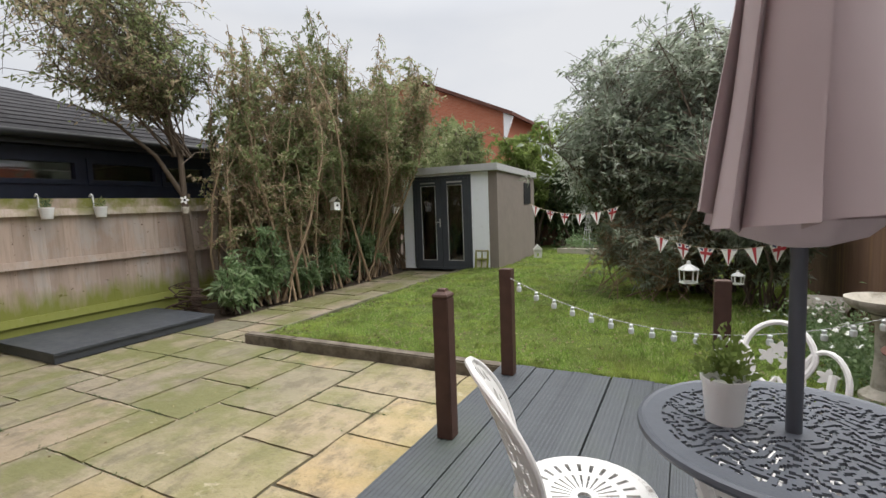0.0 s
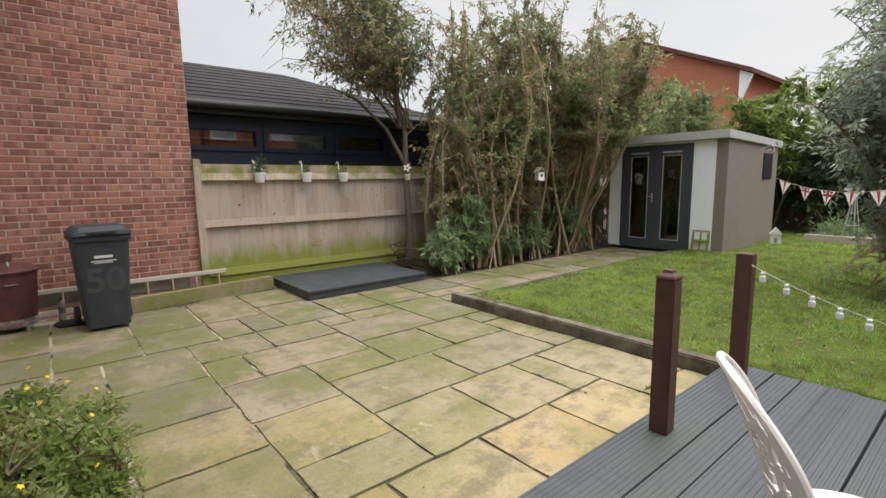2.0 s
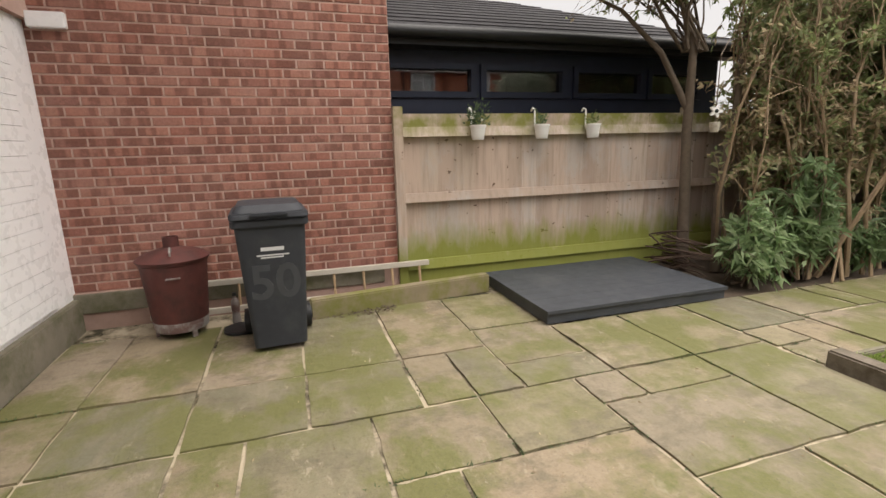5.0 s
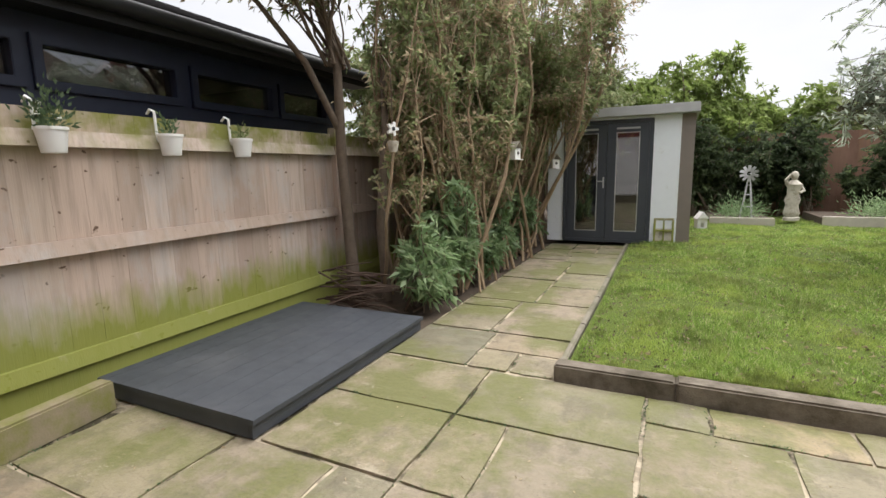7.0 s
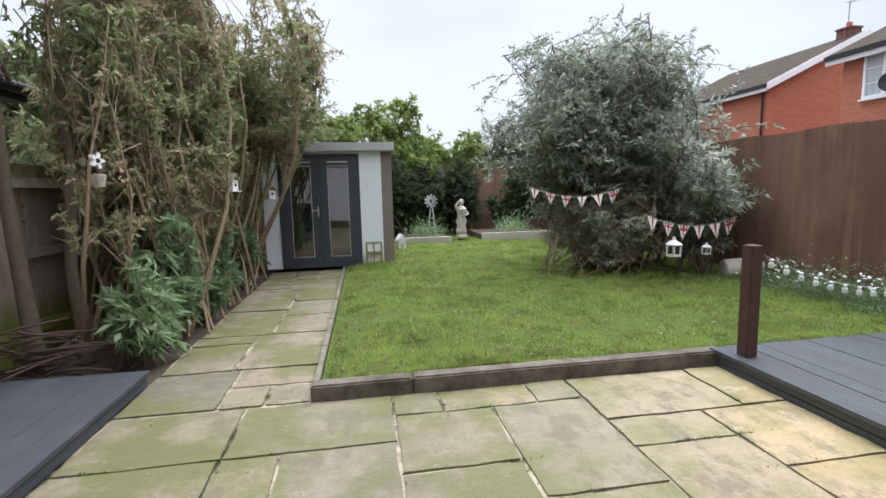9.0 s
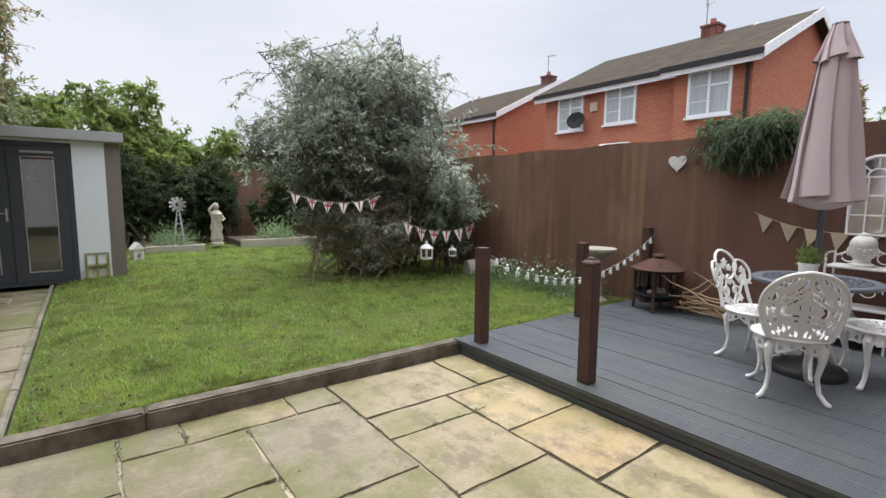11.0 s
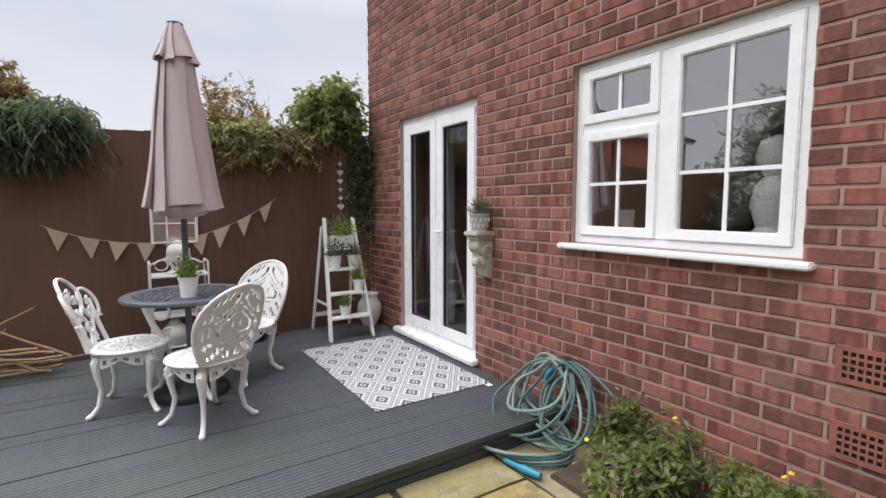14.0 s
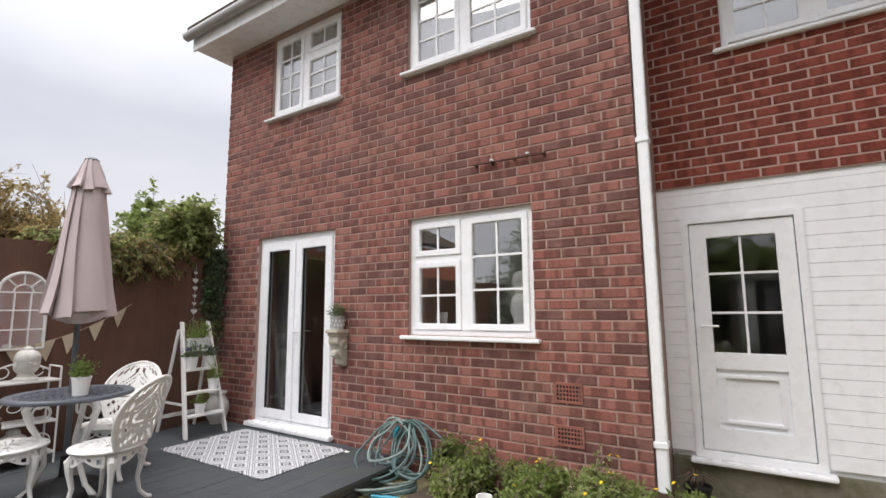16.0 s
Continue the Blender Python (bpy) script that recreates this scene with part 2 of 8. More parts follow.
def joint_bed():
    k = Nodes("patchy_sand_joint", 0.95, 0, 0.2)
    west = k.math("SUBTRACT", 1.0, k.mask(k.math("ADD", k.math("MULTIPLY", k.sep("X"), 1.0 / 7.0), 1.0), 0.55, 0.72))
    sand = k.math("MULTIPLY", k.mask(k.noise(2.2, 6, None, 0.7), 0.40, 0.54), k.math("ADD", k.math("MULTIPLY", west, 0.7), 0.05))
    col = k.mix(k.noise(9, 5), (0.028, 0.024, 0.016), (0.062, 0.054, 0.03))
    col = k.mix(sand, col, (0.56, 0.48, 0.36))
    k.bump(k.noise(60, 4), 0.7, 0.01)
    return k.done(col)


def deck_board():
    k = Nodes("grey_stained_deck_board", 0.5, 0, 0.5)
    col = k.mix(k.noise(9, 5, (0.3, 6, 6)), (0.041, 0.047, 0.054), (0.086, 0.096, 0.106))
    col = k.mix(k.math("MULTIPLY", k.random(), 0.35), col, (0.098, 0.110, 0.118))
    col = k.mix(k.mask(k.noise(1.3, 6), 0.52, 0.78), col, (0.078, 0.095, 0.072))
    k.bump(k.noise(70, 3, (0.2, 3, 3)), 0.35, 0.004)
    return k.done(col, k.math("ADD", k.math("MULTIPLY", k.noise(3, 4), 0.3), 0.36))


def fence_brown():
    k = Nodes("brown_stained_board", 0.75, 0, 0.25)
    col = k.mix(k.noise(5, 5, (4, 4, 0.3)), (0.088, 0.045, 0.032), (0.150, 0.078, 0.055))
    patch = k.mask(k.noise(1.1, 5, (1, 1, 0.55), 0.6), 0.42, 0.62)
    col = k.mix(k.math("MULTIPLY", patch, 0.55), col, (0.19, 0.105, 0.075))
    north = k.mask(k.math("MULTIPLY", k.sep("Y"), 0.1), 0.30, 0.46)
    bare = k.mix(k.noise(3, 6, (3, 3, 0.35), 0.65), (0.14, 0.078, 0.055), (0.36, 0.22, 0.155))
    col = k.mix(k.math("MULTIPLY", north, k.math("ADD", k.math("MULTIPLY", patch, 0.5), 0.35)), col, bare)
    streak = k.math("MULTIPLY", k.mask(k.noise(1.0, 4, (5, 5, 0.18), 0.6), 0.54, 0.66), k.mask(k.noise(0.6, 3), 0.40, 0.58))
    col = k.mix(k.math("MULTIPLY", streak, k.math("ADD", k.math("MULTIPLY", north, 0.55), 0.08)), col, (0.36, 0.215, 0.105))
    k.bump(k.noise(40, 5, (3, 3, 0.2)), 0.4, 0.004)
    return k.done(col)


def fence_pale():
    k = Nodes("weathered_softwood", 0.85, 0, 0.2)
    col = k.ramp(k.random(), [(0, (0.34, 0.26, 0.215)), (0.25, (0.48, 0.375, 0.31)), (0.5, (0.39, 0.305, 0.25)), (0.75, (0.51, 0.42, 0.36)), (1, (0.42, 0.335, 0.27))])
    col = k.mix(k.mask(k.noise(16, 6, (1.6, 1.6, 0.12), 0.6), 0.46, 0.80), col, (0.30, 0.24, 0.19))
    col = k.mix(k.mask(k.noise(13, 2, (1, 1, 1.3)), 0.685, 0.725), col, (0.13, 0.085, 0.06))
    col = k.mix(k.math("MULTIPLY", k.mask(k.noise(2.3, 6, (1, 1, 0.5), 0.7), 0.5, 0.62), 0.5), col, (0.42, 0.40, 0.385))
    z = k.sep("Z")
    wet = k.math("ADD", z, k.math("MULTIPLY", k.math("SUBTRACT", k.noise(4, 5, (2, 2, 0.6)), 0.5), 0.55))
    col = k.mix(k.math("MULTIPLY", k.math("SUBTRACT", 1.0, k.mask(wet, 0.36, 0.62)), 0.9), col, (0.20, 0.225, 0.035))
    col = k.mix(k.math("MULTIPLY", k.mask(k.math("MULTIPLY", z, 0.5), 0.70, 0.80), k.mask(k.noise(5, 5), 0.36, 0.6)), col, (0.20, 0.205, 0.06))
    k.bump(k.noise(50, 5, (3, 3, 0.15)), 0.45, 0.004)
    return k.done(col)


def leaf_mat(name, stops, rough=0.5, back=0.62):
    k = Nodes(name, rough, 0, 0.35)
    col = k.ramp(k.pos.outputs["Random Per Island"], stops)
    col = k.mix(k.mask(k.noise(1.1, 3), 0.35, 0.7), col, tuple(v * 0.8 for v in stops[0][1]))
    k.done(col)
    t = k.n.new("ShaderNodeBsdfTranslucent")
    k.put(t.inputs["Color"], col)
    a = k.n.new("ShaderNodeMixShader")
    a.inputs[0].default_value = back
    o = k.n["Material Output"]
    k.l.new(k.p.outputs["BSDF"], a.inputs[1])
    k.l.new(t.outputs["BSDF"], a.inputs[2])
    k.l.new(a.outputs[0], o.inputs["Surface"])
    return k.m


M["slab"] = stone_slab()
M["joint"] = joint_bed()
M["deck"] = deck_board()
M["fence_brown"] = fence_brown()
M["fence_pale"] = fence_pale()
M["bark"] = plain("brown_bark", (0.13, 0.10, 0.075), 0.95, 0, 0.4, 20, 0.8, 120)
M["bark_tan"] = plain("tan_twig", (0.27, 0.195, 0.125), 0.9, 0, 0.35, 20, 0.5, 120)
M["leaf_hedge"] = leaf_mat("olive_leaf", [(0, (0.20, 0.25, 0.10)), (0.4, (0.29, 0.345, 0.16)), (0.75, (0.38, 0.41, 0.22)), (1, (0.48, 0.45, 0.28))])
M["leaf_brown"] = leaf_mat("dry_brown_leaf", [(0, (0.36, 0.28, 0.18)), (0.5, (0.50, 0.40, 0.26)), (1, (0.60, 0.52, 0.35))])
M["leaf_laurel"] = leaf_mat("glossy_green_leaf", [(0, (0.17, 0.26, 0.12)), (0.5, (0.28, 0.40, 0.20)), (1, (0.46, 0.56, 0.34))], 0.35)
M["leaf_silver"] = leaf_mat("grey_green_leaf", [(0, (0.25, 0.30, 0.215)), (0.45, (0.44, 0.485, 0.38)), (0.8, (0.62, 0.66, 0.56)), (1, (0.80, 0.82, 0.75))])
M["leaf_bright"] = leaf_mat("yellow_green_leaf", [(0, (0.18, 0.25, 0.065)), (0.5, (0.27, 0.355, 0.10)), (1, (0.40, 0.47, 0.17))])
M["leaf_dark"] = leaf_mat("dark_evergreen_leaf", [(0, (0.05, 0.075, 0.035)), (0.6, (0.09, 0.125, 0.055)), (1, (0.15, 0.19, 0.08))])
M["leaf_autumn"] = leaf_mat("autumn_leaf", [(0, (0.30, 0.21, 0.09)), (0.5, (0.44, 0.33, 0.15)), (1, (0.44, 0.41, 0.18))])
M["leaf_ivy"] = leaf_mat("ivy_leaf", [(0, (0.09, 0.14, 0.075)), (0.5, (0.15, 0.22, 0.11)), (1, (0.26, 0.32, 0.16))], 0.4)
M["leaf_climber"] = leaf_mat("olive_climber_leaf", [(0, (0.17, 0.21, 0.07)), (0.5, (0.27, 0.33, 0.11)), (0.85, (0.38, 0.42, 0.16)), (1, (0.46, 0.40, 0.22))])
M["petal"] = plain("white_petal", (0.80, 0.80, 0.76), 0.6, 0, 0.05, 20, 0.0)
def grass_mat():
    k = Nodes("grass_blade", 0.5, 0, 0.3)
    col = k.ramp(k.pos.outputs["Random Per Island"], [(0, (0.14, 0.24, 0.045)), (0.4, (0.26, 0.40, 0.08)), (0.75, (0.38, 0.52, 0.14)), (0.9, (0.52, 0.58, 0.26)), (1, (0.62, 0.56, 0.34))])
    col = k.mix(k.math("MULTIPLY", k.mask(k.noise(1.6, 6, None, 0.65), 0.46, 0.60), 0.75), col, (0.42, 0.50, 0.13))
    col = k.mix(k.math("MULTIPLY", k.mask(k.noise(2.1, 8, None, 0.78), 0.50, 0.60), 0.55), col, (0.15, 0.14, 0.055))
    col = k.mix(k.math("MULTIPLY", k.mask(k.noise(4.6, 7, None, 0.75), 0.52, 0.60), 0.7), col, (0.12, 0.155, 0.04))
    k.done(col)
    t = k.n.new("ShaderNodeBsdfTranslucent")
    k.put(t.inputs["Color"], col)
    a = k.n.new("ShaderNodeMixShader")
    a.inputs[0].default_value = 0.4
    k.l.new(k.p.outputs["BSDF"], a.inputs[1])
    k.l.new(t.outputs["BSDF"], a.inputs[2])
    k.l.new(a.outputs[0], k.n["Material Output"].inputs["Surface"])
    return k.m


M["grass"] = grass_mat()
M["leaf_border"] = leaf_mat("variegated_border_leaf", [(0, (0.26, 0.34, 0.10)), (0.5, (0.42, 0.50, 0.18)), (0.85, (0.56, 0.60, 0.30)), (1, (0.66, 0.60, 0.42))])


def lawn_soil():
    k = Nodes("mossy_lawn_ground", 0.95, 0, 0.2)
    col = k.mix(k.noise(6, 6, None, 0.7), (0.055, 0.075, 0.018), (0.12, 0.165, 0.03))
    col = k.mix(k.mask(k.noise(2.6, 6, None, 0.7), 0.58, 0.70), col, (0.10, 0.085, 0.045))
    k.bump(k.noise(45, 5), 0.9, 0.03)
    return k.done(col)


M["lawn"] = lawn_soil()


def glass_pane(name, tint=0.9, r0=0.2):
    """Clear glazing: each face reflects r0 straight on, and more at a grazing view."""
    m = bpy.data.materials.new(name)
    m.use_nodes = True
    n, l = m.node_tree.nodes, m.node_tree.links
    n.clear()
    o, mx, lw = n.new("ShaderNodeOutputMaterial"), n.new("ShaderNodeMixShader"), n.new("ShaderNodeLayerWeight")
    tr, gl = n.new("ShaderNodeBsdfTransparent"), n.new("ShaderNodeBsdfGlossy")
    p, q = n.new("ShaderNodeMath"), n.new("ShaderNodeMath")
    p.operation, q.operation = "POWER", "MULTIPLY_ADD"
    lw.inputs["Blend"].default_value = 0.5
    p.inputs[1].default_value = 3.5
    q.inputs[1].default_value, q.inputs[2].default_value = 1.0 - r0, r0
    tr.inputs["Color"].default_value = (tint, tint, tint, 1)
    gl.inputs["Roughness"].default_value = 0.015
    l.new(lw.outputs["Facing"], p.inputs[0])
    l.new(p.outputs[0], q.inputs[0])
    l.new(q.outputs[0], mx.inputs[0])
    l.new(tr.outputs[0], mx.inputs[1])
    l.new(gl.outputs[0], mx.inputs[2])
    l.new(mx.outputs[0], o.inputs["Surface"])
    return m


M["glass"] = glass_pane("clear_glass", 0.95, 0.30)
M["glass_dark"] = glass_pane("double_glazing", 0.7, 0.14)
M["glass_door"] = glass_pane("door_glazing", 0.9, 0.10)


# ---- mesh helpers ----
class MB:
    """Collects vertices and faces for one mesh."""

    def __init__(self):
        self.v, self.f = [], []

    def add(self, verts, faces, m=None):
        o = len(self.v)
        self.v += [tuple(m @ Vector(p)) if m else tuple(p) for p in verts]
        self.f += [tuple(o + i for i in f) for f in faces]
        return self

    def box(self, x0, x1, y0, y1, z0, z1, m=None):
        p = [(x, y, z) for z in (z0, z1) for y in (y0, y1) for x in (x0, x1)]
        return self.add(p, [(0, 2, 3, 1), (4, 5, 7, 6), (0, 1, 5, 4), (2, 6, 7, 3), (0, 4, 6, 2), (1, 3, 7, 5)], m)

    def tube(self, pts, radii, n=8, caps=True, closed=False):
        pts = [Vector(p) for p in pts]
        if not hasattr(radii, "__len__"):
            radii = [radii] * len(pts)
        radii = [float(r) for r in radii]
        rings, up = [], Vector((0.12, 0.31, 0.94)).normalized()
        k = len(pts)
        for i, p in enumerate(pts):
            a, b = (pts[(i - 1) % k], pts[(i + 1) % k]) if closed else (pts[max(i - 1, 0)], pts[min(i + 1, k - 1)])
            d = (b - a).normalized() if (b - a).length > 1e-9 else Vector((0, 0, 1))
            s = d.cross(up)
            if s.length < 0.05:
                s = d.cross(Vector((1, 0, 0)))
            s.normalize()
            t = s.cross(d)
            rings.append([p + radii[i] * (math.cos(2 * math.pi * j / n) * s + math.sin(2 * math.pi * j / n) * t) for j in range(n)])
            up = t
        v = [q for r in rings for q in r]
        f = []
        for i in range(k if closed else k - 1):
            a, b = i * n, ((i + 1) % k) * n
            f += [(a + j, a + (j + 1) % n, b + (j + 1) % n, b + j) for j in range(n)]
        if caps and not closed:
            f += [tuple(range(n - 1, -1, -1)), tuple((k - 1) * n + j for j in range(n))]
        return self.add(v, f)

    def lathe(self, prof, n=24, c=(0, 0, 0), wave=None, m=None):
        """prof: (radius, height) from below upwards. wave(angle, t): a factor on the radius."""
        v, f, k = [], [], len(prof)
        for i, (r, z) in enumerate(prof):
            for j in range(n):
                a = 2 * math.pi * j / n
                w = wave(a, i / max(1, k - 1)) if wave else 1.0
                v.append((c[0] + r * w * math.cos(a), c[1] + r * w * math.sin(a), c[2] + z))
        for i in range(k - 1):
            f += [(i * n + j, i * n + (j + 1) % n, (i + 1) * n + (j + 1) % n, (i + 1) * n + j) for j in range(n)]
        f += [tuple(range(n - 1, -1, -1)), tuple((k - 1) * n + j for j in range(n))]
        return self.add(v, f, m)

    def plate(self, outline, z0, z1, m=None):
        """An outline in the xy plane, made thick from z0 to z1."""
        n = len(outline)
        v = [(x, y, z0) for x, y in outline] + [(x, y, z1) for x, y in outline]
        f = [tuple(range(n - 1, -1, -1)), tuple(range(n, 2 * n))] + [(i, (i + 1) % n, n + (i + 1) % n, n + i) for i in range(n)]
        return self.add(v, f, m)


def mesh_of(name, mb, bevel=0.0, smooth=False, segs=2):
    me = bpy.data.meshes.new(name)
    me.from_pydata(mb.v, [], mb.f)
    if bevel:
        bm = bmesh.new()
        bm.from_mesh(me)
        bmesh.ops.remove_doubles(bm, verts=bm.verts, dist=1e-5)
        ed = [e for e in bm.edges if len(e.link_faces) == 2 and e.calc_face_angle(0) > 0.6]
        bmesh.ops.bevel(bm, geom=ed, offset=bevel, segments=segs, affect="EDGES", clamp_overlap=True)
        bm.to_mesh(me)
        bm.free()
    if smooth:
        me.polygons.foreach_set("use_smooth", [True] * len(me.polygons))
        if hasattr(me, "set_sharp_from_angle"):
            me.set_sharp_from_angle(angle=radians(42))
    return me


def part(name, mb, material, parent=None, label="", bevel=0.0, smooth=False, at=None, segs=2):
    me = mesh_of(name, mb, bevel, smooth, segs)
    me.materials.append(material)
    ob = new(name, me)
    if parent is not None:
        ob.parent = parent
    if at is not None:
        ob.matrix_local = at
    return tagged(ob, label)


def thing(name, x, y, z, rz=0, label="", category="", group="", kind="", rx=0, ry=0):
    ob = new(name)
    ob.empty_display_size = 0.1
    ob.matrix_world = pose(x, y, z, rx, ry, rz)
    return tagged(ob, label, category, group, kind)


def np_mesh(name, verts, quads, material, parent=None, label=""):
    """A mesh of many faces from arrays: quads (or triangles) of one size."""
    me = bpy.data.meshes.new(name)
    verts, quads = np.asarray(verts, np.float32), np.asarray(quads, np.int32)
    k, w = quads.shape
    me.vertices.add(len(verts))
    me.vertices.foreach_set("co", verts.ravel())
    me.loops.add(k * w)
    me.loops.foreach_set("vertex_index", quads.ravel())
    me.polygons.add(k)
    me.polygons.foreach_set("loop_start", np.arange(0, k * w, w, dtype=np.int32))
    me.polygons.foreach_set("loop_total", np.full(k, w, np.int32))
    me.update(calc_edges=True)
    me.materials.append(material)
    ob = new(name, me)
    if parent is not None:
        ob.parent = parent
    return tagged(ob, label)


def leaf_arrays(pos, direc, length, width, rng, fold=0.25):
    """Folded leaves: six corners, two quads that share the midrib."""
    n = len(pos)
    d = direc / (np.linalg.norm(direc, axis=1, keepdims=True) + 1e-9)
    r = rng.normal(size=(n, 3))
    s = np.cross(d, r)
    s /= np.linalg.norm(s, axis=1, keepdims=True) + 1e-9
    u = np.cross(s, d)
    L, W = length[:, None], width[:, None]
    droop = np.array([0, 0, -1.0])
    base, tip = pos, pos + d * L + droop * L * 0.12
    mid = pos + d * L * 0.5 - u * W * fold
    v = np.stack([base, pos + d * L * 0.38 + s * W * 0.5, tip, pos + d * L * 0.38 - s * W * 0.5], axis=1)
    v[:, 1] += u * W * fold
    v[:, 3] += u * W * fold
    q = np.arange(n * 4).reshape(n, 4)
    tri = np.concatenate([q[:, [0, 1, 2]], q[:, [0, 2, 3]]])
    return v.reshape(-1, 3), tri


def shrub(name, base, centre, radii, label, category, stems=9, twigs=260, per=30, leaf=(0.07, 0.02), mat="leaf_hedge", bark="bark",
          seed=1, droop=0.15, spread=0.3, shell=0.55, twig=(0.25, 0.7), stem_r=0.03, up=0.35, bare=0.0, second=None, group="", floor=None):
    """A tree or shrub: bent stems from the ground, twigs that leave them, and leaves along the twigs."""
    rng = np.random.default_rng(seed)
    base, centre, radii = np.array(base, float), np.array(centre, float), np.array(radii, float)
    top = thing(name, *base, label=label, category=category, group=group)
    wood, paths = MB(), []
    for k in range(stems):
        d = rng.normal(size=3)
        d /= np.linalg.norm(d)
        end = centre + d * radii * rng.uniform(0.35, 0.92)
        end[2] = max(end[2], base[2] + min(0.5, 0.6 * radii[2]))
        start = base + np.array([rng.uniform(-1, 1) * spread * radii[0], rng.uniform(-1, 1) * spread * radii[1], 0])
        mid = (start + end) / 2 + rng.normal(size=3) * 0.13 * np.linalg.norm(end - start) * np.array([1, 1, 0.3])
        mid[2] += 0.1 * np.linalg.norm(end - start)
        ts = np.linspace(0, 1, 8)
        p = ((1 - ts) ** 2)[:, None] * start + (2 * ts * (1 - ts))[:, None] * mid + (ts ** 2)[:, None] * end
        p[1:-1] += rng.normal(size=(6, 3)) * 0.02
        r = stem_r * rng.uniform(0.5, 1.1) * (1 - 0.8 * ts)
        wood.tube([tuple(q - base) for q in p], list(r), 6)
        paths.append(p)
    lp, ld = [], []
    for k in range(twigs):
        p = paths[rng.integers(stems)]
        f = rng.uniform(0.3, 1.0) * 7
        i = min(6, int(f))
        s = p[i] + (p[i + 1] - p[i]) * (f - i)
        d = rng.normal(size=3)
        d /= np.linalg.norm(d)
        goal = centre + d * radii * rng.uniform(shell, 1.0)
        g = goal - s
        g = g / (np.linalg.norm(g) + 1e-9) + np.array([0, 0, up]) + rng.normal(size=3) * 0.3
        g /= np.linalg.norm(g)
        L = min(rng.uniform(*twig), max(0.12, np.linalg.norm(goal - s) * 1.1))
        m = s + g * L * 0.55
        e = s + g * L + np.array([0, 0, -droop * L])
        if floor is not None:
            e[2], m[2] = max(e[2], floor), max(m[2], floor)
        wood.tube([tuple(s - base), tuple(m - base), tuple(e - base)], [0.006, 0.0045, 0.002], 3, False)
        if rng.random() < bare:
            continue
        c = int(per * rng.uniform(0.6, 1.4))
        t = rng.uniform(0.1, 1.0, c)[:, None]
        q = np.where(t < 0.55, s + (m - s) * t / 0.55, m + (e - m) * (t - 0.55) / 0.45)
        lp.append(q + rng.normal(size=(c, 3)) * 0.02)
        dd = (e - s) / (np.linalg.norm(e - s) + 1e-9)
        ld.append(dd * 0.55 + rng.normal(size=(c, 3)) * 0.6 + np.array([0, 0, -droop]))
    part("trunk", wood, M[bark], top)
    pos, di = np.concatenate(lp) - base, np.concatenate(ld)
    ln = leaf[0] * rng.uniform(0.6, 1.35, len(pos))
    wd = leaf[1] * rng.uniform(0.7, 1.3, len(pos))
    if second:
        pick = rng.random(len(pos)) < 0.5 + 0.5 * np.sin(pos[:, 1] * 3.1 + pos[:, 2] * 2.3 + seed)
        pick &= rng.random(len(pos)) < 0.6
        v, q = leaf_arrays(pos[pick], di[pick], ln[pick], wd[pick], rng)
        np_mesh("dry_foliage", v, q, M[second], top)
        pos, di, ln, wd = pos[~pick], di[~pick], ln[~pick], wd[~pick]
    v, q = leaf_arrays(pos, di, ln, wd, rng)
    np_mesh("crown", v, q, M[mat], top)
    return top


# ---- ground, patio, lawn ----
ground = part("ground", MB().box(-400, 400, -400, 400, -0.5, -0.035), M["soil"], None)
tagged(ground, "dark earth and grass ground that reaches the horizon", "ground", kind="structure")
patio = part("pavement", MB().box(-6.98, -1.33, -2.6, 4.05, -0.034, -0.015), M["joint"], None)
tagged(patio, "patio of riven yellow sandstone slabs with dark joints", "patio", kind="structure")
path = part("pavement", MB().box(-5.66, -4.42, 4.05, 9.66, -0.034, -0.015), M["joint"], None)
tagged(path, "garden path of worn stone slabs towards the shed", "path", kind="structure")


def lawn_height(x, y):
    edge = min(1.0, max(0.0, (x + 4.40) / 0.5))
    return 0.035 + 0.05 * edge + 0.022 * noise.noise((x * 0.8, y * 0.8, 3.0)) + 0.012 * noise.noise((x * 3.1, y * 3.1, 7.0))


def lawn_sheet():
    nx, ny = 110, 190
    v = [(-4.37 + 6.0 * i / nx, 4.16 + 10.9 * j / ny, 0) for j in range(ny + 1) for i in range(nx + 1)]
    v = [(x, y, lawn_height(x, y)) for x, y, z in v]
    f = [(j * (nx + 1) + i, j * (nx + 1) + i + 1, (j + 1) * (nx + 1) + i + 1, (j + 1) * (nx + 1) + i) for j in range(ny) for i in range(nx)]
    mb = MB()
    mb.v, mb.f = v, f
    return mb


lawn = part("lawn", lawn_sheet(), M["lawn"], None, smooth=True)
tagged(lawn, "short mossy green lawn, worn in places, with fallen leaves", "lawn", kind="structure")

kerb = thing("kerb", -2.9, 4.08, 0, label="weathered concrete kerb between the lawn and the patio", category="kerb", kind="structure")
for k, (a, b) in enumerate(((-4.42, -3.734), (-3.73, -1.30))):
    part("edging_stone", MB().box(a + 2.9, b + 2.9, -0.045, 0.075, -0.03, 0.105 + 0.003 * (k % 2)), M["kerb"], kerb, bevel=0.012)
edging = thing("edging", -4.405, 6.8, 0, label="narrow concrete edging strip beside the lawn", category="edging", kind="structure")
for k in range(6):
    y0 = 4.17 + k * 0.91 - 6.8
    part("edging_stone", MB().box(-0.022, 0.022, y0, y0 + 0.90, -0.03, 0.05), M["concrete"], edging, bevel=0.008)

